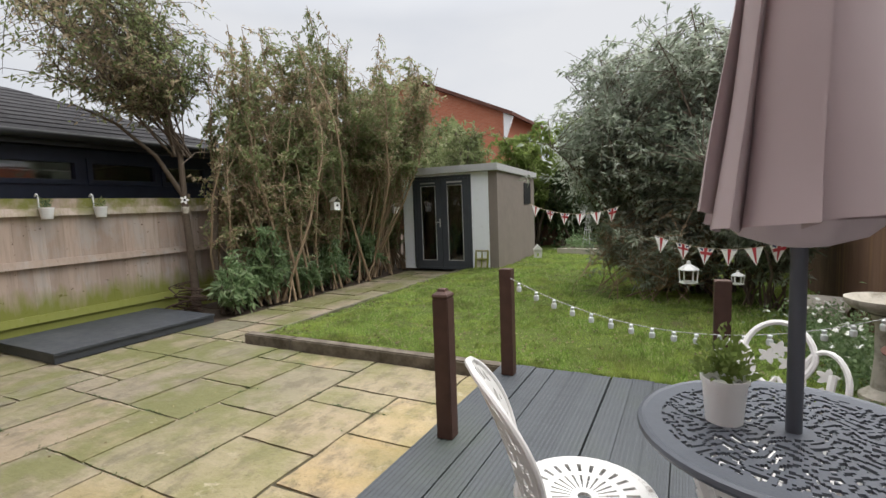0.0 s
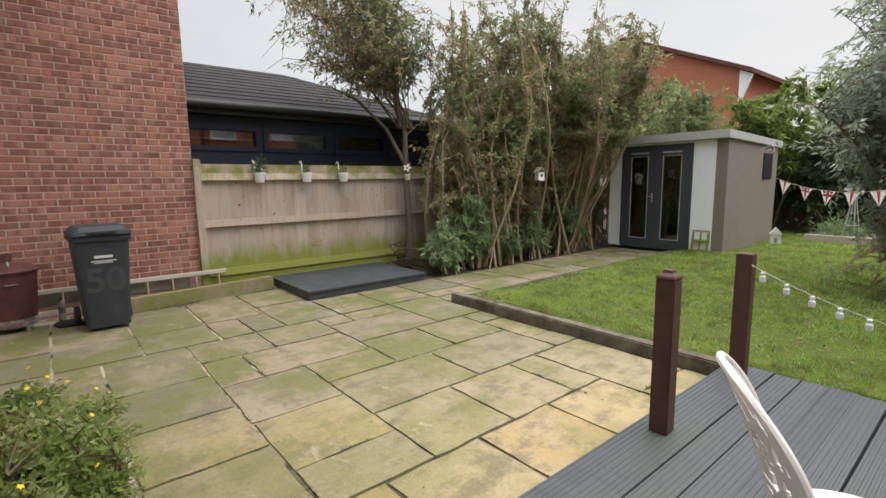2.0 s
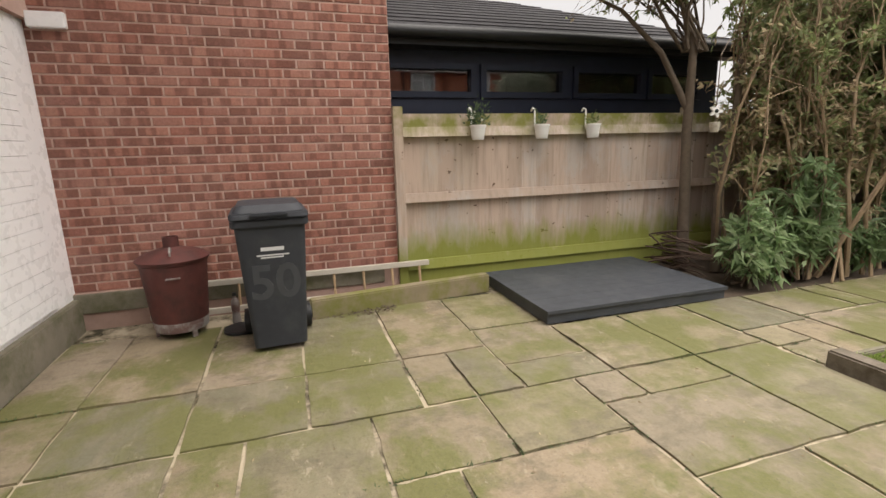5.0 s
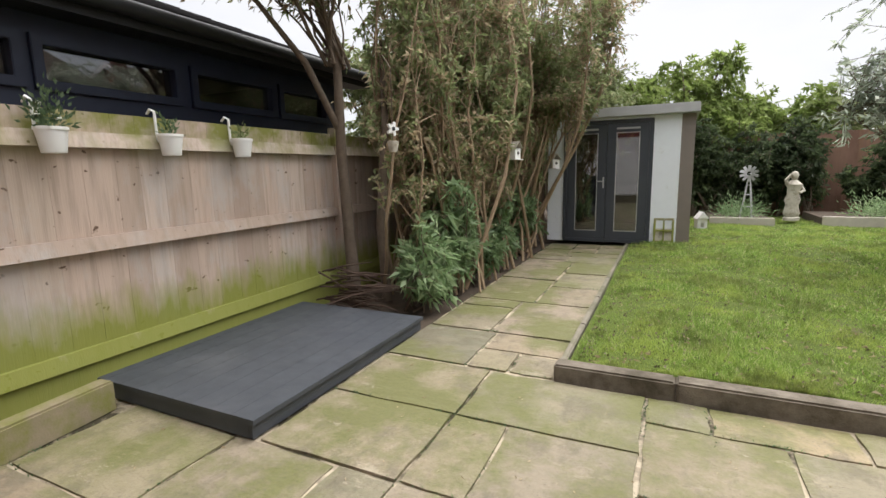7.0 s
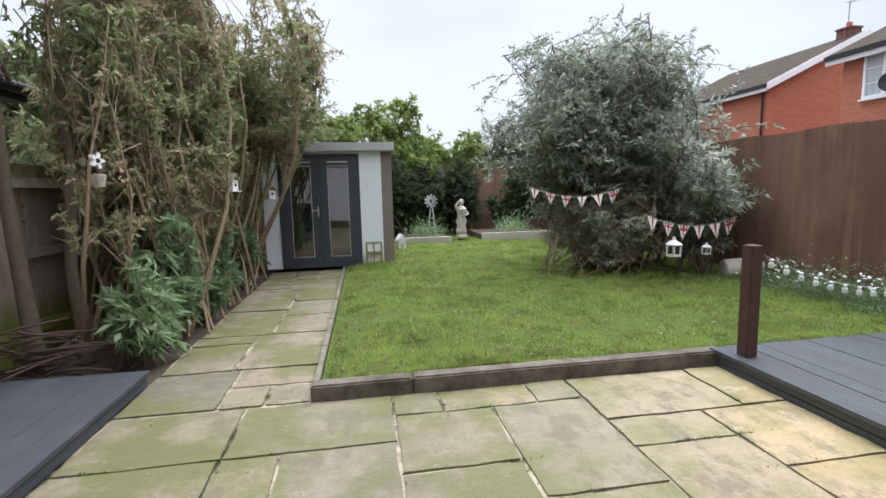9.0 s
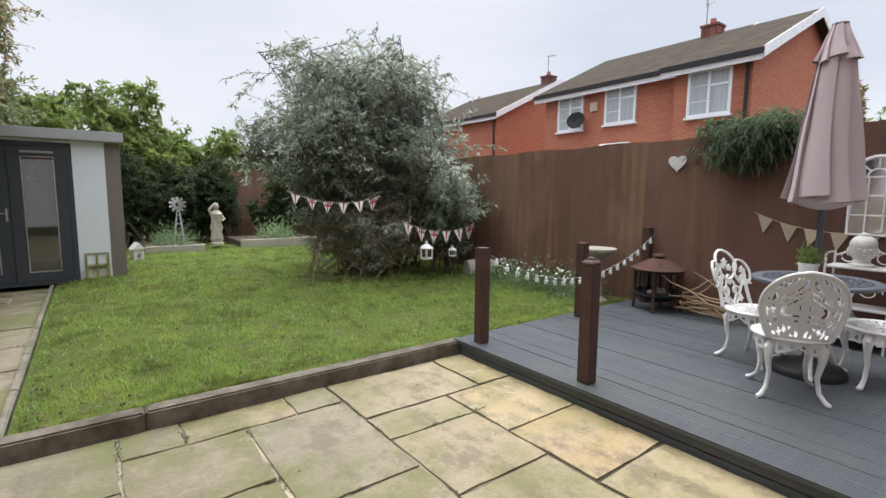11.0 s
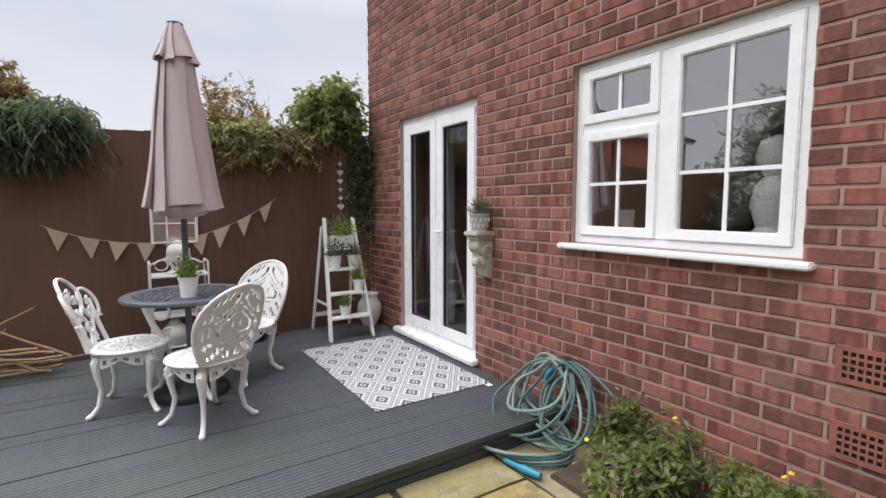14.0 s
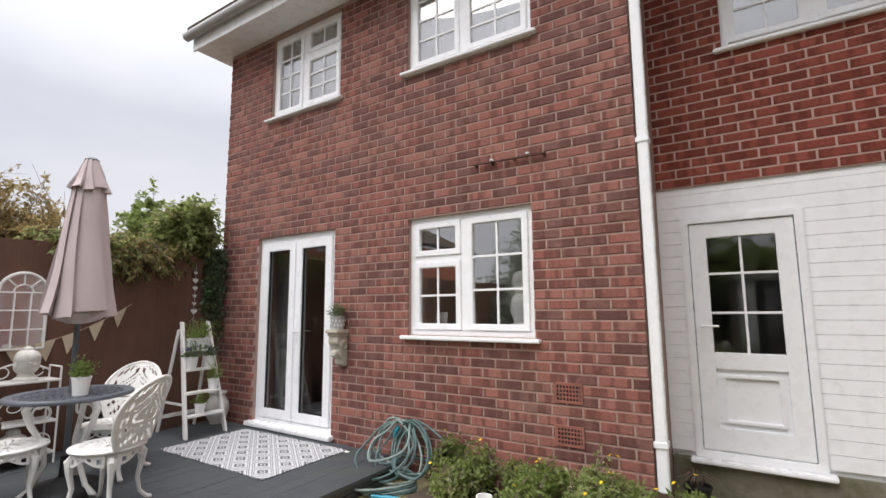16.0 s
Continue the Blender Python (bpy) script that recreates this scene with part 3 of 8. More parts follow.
# ---- deck ----
DECK = 0.12
deck = part("deck", MB().box(-1.34, 1.48, 0.02, 4.10, -0.03, 0.085), M["black"], None)
tagged(deck, "raised deck of grooved dark grey timber boards", "deck", kind="structure")
fascia = MB()
for z0, z1 in ((-0.02, 0.03), (0.036, 0.088)):
    fascia.box(-1.372, -1.346, 0.03, 4.10, z0, z1)
part("fascia_board", fascia, M["deck"], deck, bevel=0.004)


def grooved_board(length, w, t=0.028, grooves=5):
    """One deck board along y, its top cut with fine grooves."""
    prof, step = [(0, 0)], w / (grooves * 2 + 1)
    for k in range(grooves * 2 + 1):
        z = t if k % 2 == 0 else t - 0.003
        prof += [(k * step + 0.0012, z), ((k + 1) * step - 0.0012, z)]
    prof.append((w, 0))
    n = len(prof)
    mb = MB()
    mb.v = [(x, y, z) for y in (0, length) for x, z in prof]
    mb.f = [(n + i, n + i + 1, i + 1, i) for i in range(n - 1)] + [tuple(range(n)), tuple(range(2 * n - 1, n - 1, -1))]
    return mb


board = mesh_of("deck_board", grooved_board(4.06, 0.1415))
board.materials.append(M["deck"])
for k in range(20):
    ob = new("deck_board", board)
    ob.parent = deck
    ob.matrix_local = pose(-1.395 + k * 0.1435, 0.03 + 0.01 * math.sin(k * 2.1), 0.0925, 0, 0, 0.12 * math.sin(k * 1.7))


# ---- house ----
def wall_with_holes(axis, u0, u1, z0, z1, d0, d1, holes):
    """Boxes that make up a wall in the plane across axis, leaving the holes (u0, u1, z0, z1) open."""
    us = sorted({u0, u1, *[min(max(h[0], u0), u1) for h in holes], *[min(max(h[1], u0), u1) for h in holes]})
    mb = MB()
    for a, b in zip(us, us[1:]):
        spans, z = sorted((h[2], h[3]) for h in holes if h[0] < b - 1e-6 and h[1] > a + 1e-6), z0
        for s, e in spans + [(z1, z1)]:
            if s > z + 1e-6:
                mb.box(*((a, b, d0, d1) if axis == "y" else (d0, d1, a, b)), z, s)
            z = max(z, e)
    return mb


WX0, WX1, EAVE = -3.37, 1.56, 4.74
DOOR = (-0.41, 0.845, 0.10, 2.235)
WIN = (-2.575, -1.36, 1.165, 2.225)
UW1 = (-0.44, 0.71, 3.665, 4.70)
UW2 = (-2.62, -1.345, 3.665, 4.70)
wall_south = part("wall_south", wall_with_holes("y", WX0, WX1, -0.03, EAVE, -0.27, -0.006, [DOOR, WIN, UW1, UW2]), M["mortar"])
tagged(wall_south, "rear house wall of red-brown brick with pale mortar", "house wall", kind="structure")
side = part("wall_east", MB().box(WX1 - 0.25, WX1 - 0.004, -8, -0.272, -0.03, EAVE).box(WX0, WX0 + 0.25, -8, -0.272, -0.03, EAVE).box(WX0, WX1, -8.2, -8.0, -0.03, EAVE), M["mortar"])
tagged(side, "brick side walls of the house", "house wall", kind="structure")
inner = part("wall_inside", MB().box(-3.19, 1.30, -3.9, -3.8, 0, 4.70).box(-0.95, -0.85, -3.79, -0.28, 0.002, 2.50), M["dark_room"])
tagged(inner, "plain inside walls behind the windows", "inside wall", kind="structure")
infloor = part("floor", MB().box(-3.19, 1.30, -3.79, -0.275, 0.0, 0.10).box(-3.19, 1.30, -3.79, -0.275, 2.50, 2.65), M["dark_room"])
tagged(infloor, "plain floors inside the house", "floor", kind="structure")
ceil = part("ceiling", MB().box(WX0 - 0.1, WX1, -8, 0.0, EAVE + 0.002, EAVE + 0.08), M["dark_room"])
tagged(ceil, "flat ceiling over the upper rooms", "ceiling", kind="structure")

roof = thing("roof", 0, -4, EAVE, label="brown tiled house roof with white fascia and dark gutter", category="roof", kind="structure")


def slope(mb, x0, x1, y0, z0, y1, z1, t=0.06):
    return mb.add([(x0, y0, z0), (x1, y0, z0), (x1, y1, z1), (x0, y1, z1), (x0, y0, z0 - t), (x1, y0, z0 - t), (x1, y1, z1 - t), (x0, y1, z1 - t)],
                  [(0, 1, 2, 3), (7, 6, 5, 4), (0, 4, 5, 1), (1, 5, 6, 2), (2, 6, 7, 3), (3, 7, 4, 0)])


rm = MB()
slope(rm, -6.6, 1.86, 4.46, 0.28, 0.0, 2.9)
slope(rm, -6.6, 1.86, 0.0, 2.9, -4.4, 0.28)
part("tiles", rm, M["roof_brown"], roof)
part("soffit", MB().box(-3.6, 1.80, 4.002, 4.37, -0.005, 0.012).box(1.562, 1.80, -4.4, 4.0, -0.005, 0.012), M["upvc"], roof)
part("fascia", MB().box(-3.6, 1.82, 4.372, 4.395, -0.03, 0.17), M["upvc"], roof, bevel=0.003)
gut = MB()
gut.tube([(-3.6, 4.46, 0.15), (1.86, 4.46, 0.15)], 0.058, 12)
part("gutter", gut, M["felt"], roof, "grey plastic gutter", smooth=True)
pipe = thing("downpipe", -3.418, -0.05, 0, label="white square plastic downpipe at the corner of the house", category="downpipe", kind="structure")
part("pipe", MB().box(-0.036, 0.036, -0.036, 0.036, 0.2, 4.72), M["upvc"], pipe, bevel=0.008)
for z in (0.5, 2.58, 4.3):
    part("bracket", MB().box(-0.043, 0.046, -0.043, 0.043, z - 0.02, z + 0.02), M["upvc"], pipe, bevel=0.004)

# set-back part beside the house, clad below, brick above
SY = -0.78
BACK = (-4.34, -3.54, 0.27, 2.11)
UW3 = (-5.2, -3.93, 3.45, 4.55)
wall_clad = part("wall_clad", wall_with_holes("y", -6.95, -3.372, -0.03, 2.36, SY - 0.25, SY - 0.02, [BACK]), M["upvc"])
tagged(wall_clad, "white plastic clad wall round the back door", "clad wall", kind="structure")
wall_upper = part("wall_upper", wall_with_holes("y", -6.95, -3.372, 2.362, EAVE, SY - 0.25, SY + 0.024, [UW3]), M["mortar_light"])
tagged(wall_upper, "bright red brick wall over the cladding", "house wall", kind="structure")
clad = thing("cladding", -5, SY, 0, label="white horizontal plastic cladding boards", category="cladding", kind="structure")
z = 0.30
while z < 2.34:
    for a, b in ((-6.6, BACK[0]), (BACK[1], -3.374)):
        if z > BACK[3] - 0.02:
            a, b = (-6.6, -3.374) if a == -6.6 else (0, 0)
        if b > a:
            mb = MB()
            h = min(0.0995, 2.36 - z)
            mb.add([(a + 5, -0.018, z), (b + 5, -0.018, z), (b + 5, 0.0075, z + 0.002), (a + 5, 0.0075, z + 0.002), (a + 5, 0.006, z + h), (b + 5, 0.006, z + h), (a + 5, -0.018, z + h), (b + 5, -0.018, z + h)],
                   [(0, 1, 2, 3), (3, 2, 5, 4), (4, 5, 7, 6), (0, 3, 4, 6), (1, 7, 5, 2)])
            part("board", mb, M["upvc"], clad)
    z += 0.1
plinth = part("plinth", MB().box(-6.9, -3.374, SY - 0.2, SY + 0.03, -0.03, 0.26), M["concrete"], None, bevel=0.01)
tagged(plinth, "mossy concrete plinth under the back door", "plinth", kind="structure")
# the last box is an unseen end wall, added to stop light leaking in
inner2 = part("wall_inside", MB().box(-6.5, -3.376, -4.1, -4.0, 0, 4.7).box(-6.5, -3.376, -3.99, -1.04, 0.15, 0.2).box(-6.6, -6.502, -4.1, -1.04, 0, 4.7), M["dark_room"])
tagged(inner2, "plain inside wall behind the back door, with an added end wall against stray light", "inside wall", kind="structure")
# unseen ceilings, added so that the sky does not brighten the room
ceil_block = part("ceiling", MB().box(-6.498, -3.376, -3.998, -1.04, 2.38, 2.44).box(-6.6, -3.376, -4.1, SY - 0.252, EAVE + 0.002, EAVE + 0.08), M["dark_room"])
tagged(ceil_block, "plain unseen ceilings added to keep sky light out behind the back door", "ceiling", kind="structure")


# ---- windows and doors ----
def rect_frame(mb, x0, x1, z0, z1, w, y0, y1):
    """A frame of one ring, closed all round."""
    out, inn = [(x0, z0), (x1, z0), (x1, z1), (x0, z1)], [(x0 + w, z0 + w), (x1 - w, z0 + w), (x1 - w, z1 - w), (x0 + w, z1 - w)]
    v = [(x, y, z) for y in (y0, y1) for ring in (out, inn) for x, z in ring]
    f = []
    for i in range(4):
        j = (i + 1) % 4
        f += [(i, j, 4 + j, 4 + i), (8 + j, 8 + i, 12 + i, 12 + j), (i, 8 + i, 8 + j, j), (4 + j, 12 + j, 12 + i, 4 + i)]
    return mb.add(v, f)


def casement(parent, x0, x1, z0, z1, bars_v, bars_h, y=-0.05, w=0.055, opening=True):
    """One light: a sash with glass and glued-on bars."""
    sash = part("sash", rect_frame(MB(), x0, x1, z0, z1, w, y - 0.03, y + (0.018 if opening else 0.008)), M["upvc"], parent, bevel=0.006)
    a, b, c, d = x0 + w, x1 - w, z0 + w, z1 - w
    g = part("pane", MB().box(a - 0.005, b + 0.005, y - 0.012, y - 0.006, c - 0.005, d + 0.005), M["glass"], sash)
    g.visible_shadow = False
    for k in range(1, bars_v + 1):
        x = a + (b - a) * k / (bars_v + 1)
        part("glazing_bar", MB().box(x - 0.009, x + 0.009, y - 0.0055, y + 0.002, c, d), M["upvc"], sash)
    for k in range(1, bars_h + 1):
        zz = c + (d - c) * k / (bars_h + 1)
        part("glazing_bar", MB().box(a, b, y - 0.0055, y + 0.003, zz - 0.009, zz + 0.009), M["upvc"], sash)
    return sash


def window(name, hole, label, small_left, rows, sy=0.0, sill=True):
    x0, x1, z0, z1 = hole
    w = thing(name, 0, sy, 0, label=label, category="window", kind="structure")
    part("window_frame", rect_frame(MB(), x0, x1, z0, z1, 0.05, -0.115, -0.045), M["upvc"], w, bevel=0.005)
    xm = x0 + (x1 - x0) * 0.53
    part("mullion", MB().box(xm - 0.03, xm + 0.03, -0.115, -0.044, z0 + 0.05, z1 - 0.05), M["upvc"], w)
    zt = z1 - (z1 - z0) * 0.36
    # seen from the garden the fan light is on the side of larger x in the lower window
    big, small = ((x0 + 0.05, xm - 0.03), (xm + 0.03, x1 - 0.05)) if small_left else ((xm + 0.03, x1 - 0.05), (x0 + 0.05, xm - 0.03))
    casement(w, *big, z0 + 0.05, z1 - 0.05, 1, rows - 1)
    part("transom", MB().box(*small, -0.115, -0.044, zt - 0.025, zt + 0.025), M["upvc"], w)
    casement(w, *small, zt + 0.025, z1 - 0.05, 1, 0)
    casement(w, *small, z0 + 0.05, zt - 0.025, 1, rows - 2)
    if sill:
        part("window_sill", MB().box(x0 - 0.05, x1 + 0.06, -0.10, 0.055, z0 - 0.035, z0 - 0.002), M["upvc"], w, bevel=0.008)
    return w


for k, (a, b) in enumerate(((UW1[0], UW1[1]), (UW2[0], UW2[1]))):
    net = MB()
    n = 60
    for z in (3.60, 4.72):
        net.v += [(a - 0.05 + (b - a + 0.1) * i / n, -0.22 + 0.018 * math.sin(i * 1.3), z) for i in range(n + 1)]
    net.f = [(i, i + 1, n + 2 + i, n + 1 + i) for i in range(n)]
    cu = part("net_curtain", net, M["dark_room"], None, smooth=True)
    tagged(cu, "pale net curtain behind the upper window", "curtain", group="net curtains")
window("window_1", WIN, "white plastic kitchen window with glazing bars and sill", True, 3)
window("window_2", UW1, "white plastic upper window with glazing bars", False, 4)
window("window_3", UW2, "white plastic upper window with glazing bars", False, 4)
window("window_4", UW3, "white plastic upper window in bright red brick", False, 4, SY + 0.024)

fd = thing("door_1", 0, 0, 0, label="white plastic double glazed french doors, closed", category="french doors", kind="structure")
x0, x1, z0, z1 = DOOR
part("door_frame", rect_frame(MB(), x0, x1, z0 + 0.06, z1, 0.06, -0.12, -0.045), M["upvc"], fd, bevel=0.006)
part("door_sill", MB().box(x0 - 0.04, x1 + 0.05, -0.14, 0.07, z0 + 0.025, z0 + 0.075), M["upvc"], fd, bevel=0.01)
xm = (x0 + x1) / 2
for a, b in ((x0 + 0.062, xm - 0.003), (xm + 0.003, x1 - 0.062)):
    leaf = part("door_leaf", rect_frame(MB(), a, b, z0 + 0.122, z1 - 0.062, 0.105, -0.095, -0.03), M["upvc"], fd, bevel=0.008)
    bead = part("glazing_bead", rect_frame(MB(), a + 0.103, b - 0.103, z0 + 0.225, z1 - 0.165, 0.012, -0.06, -0.038), M["black"], leaf)
    g = part("pane", MB().box(a + 0.10, b - 0.10, -0.066, -0.060, z0 + 0.22, z1 - 0.16), M["glass_door"], leaf)
    g.visible_shadow = False
h = MB().box(xm - 0.055, xm - 0.025, -0.031, -0.022, 1.06, 1.26)
h.tube([(xm - 0.04, -0.02, 1.17), (xm - 0.04, 0.022, 1.17), (xm - 0.15, 0.022, 1.17)], 0.009, 8)
part("door_handle", h, M["upvc"], fd, smooth=True)

bd = thing("door_2", 0, SY, 0, label="white plastic back door with six panes above a panel", category="door", kind="structure")
x0, x1, z0, z1 = BACK
part("door_frame", rect_frame(MB(), x0, x1, z0, z1, 0.055, -0.10, 0.03), M["upvc"], bd, bevel=0.005)
part("door_sill", MB().box(x0 - 0.04, x1 + 0.03, -0.12, 0.09, z0 - 0.035, z0 - 0.001), M["upvc"], bd, bevel=0.008)
a, b, c, d = x0 + 0.06, x1 - 0.06, z0 + 0.06, z1 - 0.06
mid = c + (d - c) * 0.39
leaf = part("door_leaf", rect_frame(MB(), a, b, c, d, 0.115, -0.06, 0.012).box(a + 0.115, b - 0.115, -0.06, 0.012, mid - 0.075, mid + 0.05).box(a + 0.115, b - 0.115, -0.06, 0.012, c + 0.115, c + 0.17), M["upvc"], bd, bevel=0.006)
part("panel", MB().box(a + 0.09, b - 0.09, -0.05, -0.012, c + 0.09, mid - 0.05), M["upvc"], leaf)
part("panel_moulding", rect_frame(MB(), a + 0.145, b - 0.145, c + 0.20, mid - 0.11, 0.03, -0.013, 0.012), M["upvc"], leaf, bevel=0.006)
g = part("pane", MB().box(a + 0.09, b - 0.09, -0.03, -0.024, mid + 0.045, d - 0.09), M["glass_door"], leaf)
g.visible_shadow = False
xc = (a + b) / 2
part("glazing_bar", MB().box(xc - 0.009, xc + 0.009, -0.023, -0.012, mid + 0.05, d - 0.095), M["upvc"], leaf)
for k in (1, 2):
    zz = mid + 0.05 + (d - 0.095 - mid - 0.05) * k / 3
    part("glazing_bar", MB().box(a + 0.095, b - 0.095, -0.023, -0.011, zz - 0.009, zz + 0.009), M["upvc"], leaf)
h = MB().box(b - 0.06, b - 0.03, 0.012, 0.022, 1.10, 1.32)
h.tube([(b - 0.045, 0.02, 1.25), (b - 0.045, 0.06, 1.25), (b - 0.16, 0.06, 1.25)], 0.009, 8)
part("door_handle", h, M["upvc"], bd, smooth=True)

# ---- neighbour's brick wall and pale fence ----
LX, CY = -6.95, 1.88
wall_west = part("wall_west", MB().box(LX - 0.25, LX - 0.006, -2.7, CY, 0.30, 5.9), M["mortar_light"])
tagged(wall_west, "tall neighbouring wall of orange-brown brick", "house wall", kind="structure")
base_w = part("wall_base", MB().box(LX - 0.25, LX + 0.03, -2.7, CY + 0.02, -0.03, 0.298), M["mortar"])
tagged(base_w, "blockwork base course under the brick wall", "wall base", kind="structure")
wall_wb = part("wall_west_return", MB().box(-12.5, LX - 0.252, CY - 0.26, CY - 0.004, -0.03, 5.9), M["brick_side"])
tagged(wall_wb, "return of the neighbouring brick wall", "house wall", kind="structure")
for k in range(5):
    a = -2.68 + k * 0.885
    part("block", MB().box(LX + 0.03, LX + 0.05, a, a + 0.872, 0.13 + 0.005 * (k % 2), 0.295), M["concrete"], base_w, bevel=0.006)

fence_west = thing("fence_west", LX, CY + 0.03, 0, label="weathered softwood fence, green with algae at the foot", category="fence", kind="structure")
FY = 9.7 - 1.91
rngf = random.Random(5)
part("gravel_board", MB().box(0.0, 0.03, 0.06, FY, 0.0, 0.22), M["fence_pale"], fence_west, bevel=0.003)
y = 0.05
while y < FY - 0.1:
    w = rngf.uniform(0.15, 0.195)
    part("fence_board", MB().add([(-0.022, y, 0.21), (0.002, y, 0.21), (0.0003, y + w, 0.21), (-0.022, y + w, 0.21), (-0.022, y, 1.70), (0.002, y, 1.70), (0.0003, y + w, 1.70), (-0.022, y + w, 1.70)],
                                 [(0, 3, 2, 1), (4, 5, 6, 7), (0, 1, 5, 4), (1, 2, 6, 5), (2, 3, 7, 6), (3, 0, 4, 7)]), M["fence_pale"], fence_west)
    y += w - 0.003
for k in range(3):
    a, b = 0.06 + k * 3.3, min(FY, 0.06 + (k + 1) * 3.3 - 0.09)
    for z0, z1 in ((0.22, 0.31), (0.88, 0.965), (1.49, 1.58)):
        part("rail", MB().add([(0.004, a, z0), (0.058, a, z0), (0.036, a, z1), (0.004, a, z1), (0.004, b, z0), (0.058, b, z0), (0.036, b, z1), (0.004, b, z1)],
                              [(0, 1, 2, 3), (7, 6, 5, 4), (0, 4, 5, 1), (1, 5, 6, 2), (2, 6, 7, 3), (3, 7, 4, 0)]), M["fence_pale"], fence_west)
for k in range(3):
    a = -0.03 + k * 3.3
    part("fence_post", MB().box(-0.03, 0.062, a, a + 0.088, -0.02, 1.76), M["fence_pale"], fence_west, bevel=0.004)

# ---- neighbour's dark garden room behind the fence ----
GS = 1.14
gr = thing("garden_room", -7.85, 4.427, -0.19, label="low dark blue-grey building with a strip of windows and slate roof", category="outbuilding")
gr.scale = (GS, GS, GS)
STRIP = ((-2.2, -1.19), (-1.147, -0.155), (-0.076, 0.853), (0.89, 1.65))
part("ceiling", MB().box(-3.9, 0.0, -2.2, 1.9, 2.362, 2.40), M["dark_room"], gr)
part("wall", wall_with_holes("x", -2.28, 1.9, 0, 2.36, -0.2, 0.0, [(a, b, 1.86, 2.19) for a, b in STRIP]), M["navy"], gr)
part("back_wall", MB().box(-4, -3.9, -2.28, 1.9, 0, 2.36).box(-3.9, -0.2, 1.7, 1.9, 0, 2.36), M["navy"], gr)
for a, b in STRIP:
    ring = rect_frame(MB(), a, b, 1.86, 2.19, 0.062, -0.08, 0.03)
    fr = MB()
    fr.v, fr.f = [(y, x, z) for x, y, z in ring.v], [tuple(reversed(q)) for q in ring.f]
    wf = part("window_frame", fr, M["navy"], gr, bevel=0.005)
    g = part("pane", MB().box(-0.04, -0.034, a + 0.05, b - 0.05, 1.91, 2.14), M["glass_dark"], wf)
    g.visible_shadow = False
part("fascia", MB().box(0.22, 0.245, -2.28, 2.15, 2.30, 2.44), M["black"], gr)
part("soffit", MB().box(0.002, 0.22, -2.28, 2.15, 2.305, 2.325), M["black"], gr)
gm = MB()
gm.tube([(0.30, -2.28, 2.40), (0.30, 2.2, 2.40)], 0.055, 10)
part("gutter", gm, M["black"], gr, smooth=True)
tiles = MB()
rows = 11
for k in range(rows):
    f0, f1 = k / rows, (k + 1) / rows
    xa, za, xb, zb = 0.31 - 2.3 * f0, 2.45 + 0.93 * f0, 0.31 - 2.3 * f1 - 0.03, 2.45 + 0.93 * f1
    ya, yb = 2.2 - 2.2 * f0, 2.2 - 2.2 * f1
    tiles.add([(xa, -2.28, za), (xa, ya, za), (xb, yb, zb), (xb, -2.28, zb), (xa, -2.28, za - 0.025), (xa, ya, za - 0.025)], [(0, 1, 2, 3), (4, 5, 1, 0)])
    tiles.add([(xa, ya, za), (-3.9, ya, za), (-3.9, yb, zb), (xb, yb, zb), (xa, ya, za - 0.025), (-3.9, ya, za - 0.025)], [(3, 2, 1, 0), (0, 1, 5, 4)])
part("roof", tiles, M["roof_dark"], gr, "overlapping dark slate tiles")

# ---- brown fences ----
FX = 1.52
fence_east = thing("fence_east", FX, 0, 0, label="tall brown stained close-board fence", category="fence", kind="structure")
fence_north = thing("fence_north", 0, 15.4, 0, label="brown stained fence at the end of the garden", category="fence", kind="structure")
bw = MB().box(-0.012, 0.012, 0.0, 0.1498, 0.0, 2.0)
bm_ = mesh_of("fence_board", bw, 0.0003)
bm_.materials.append(M["fence_brown"])
for k in range(103):
    ob = new("fence_board", bm_)
    ob.parent = fence_east
    ob.location = (0.0005 * (k % 2), 0.02 + k * 0.15, 0.04 + 0.012 * math.sin(k * 0.7))
for k in range(58):
    ob = new("fence_board", bm_)
    ob.parent = fence_north
    ob.matrix_local = pose(-7.1 + k * 0.15, 0.004 * (k % 2), 0.04, 0, 0, -90)
part("fence_back", MB().box(0.024, 0.04, 0.02, 15.4, 0.0, 2.0), M["fence_brown"], fence_east)

# ---- shed ----
M["shed_white"] = plain("cool_white_masonry_paint", (0.84, 0.87, 0.92), 0.7, 0, 0.03, 9, 0.5, 70, (0.66, 0.67, 0.66), (0.6, 0.8))
shed = thing("shed", -4.62, 9.68, 0.05, label="garden shed with grey glazed double doors and taupe side", category="shed")
hx = 1.13
part("side_wall", MB().box(hx - 0.08, hx, 0.002, 2.6, 0, 2.10), M["render_taupe"], shed)
part("side_wall", MB().box(-hx, -hx + 0.08, 0.002, 2.6, 0, 2.10), M["render_taupe"], shed)
part("back_wall", MB().box(-hx + 0.08, hx - 0.08, 2.5, 2.6, 0, 2.10), M["render_taupe"], shed)
part("side_window", MB().box(hx - 0.005, hx + 0.02, 1.75, 2.25, 1.35, 1.85), M["black"], shed)
for a, b, c in ((-hx, -0.86, 0), (0.55, hx - 0.19, 0), (-0.86, 0.55, 2.02)):
    part("front_wall", MB().box(a, b, -0.03, 0.0, c, 2.06), M["shed_white"], shed, "white painted block front")
part("corner_board", MB().box(hx - 0.19, hx + 0.002, -0.034, 0.0, 0, 2.06), M["render_taupe"], shed)
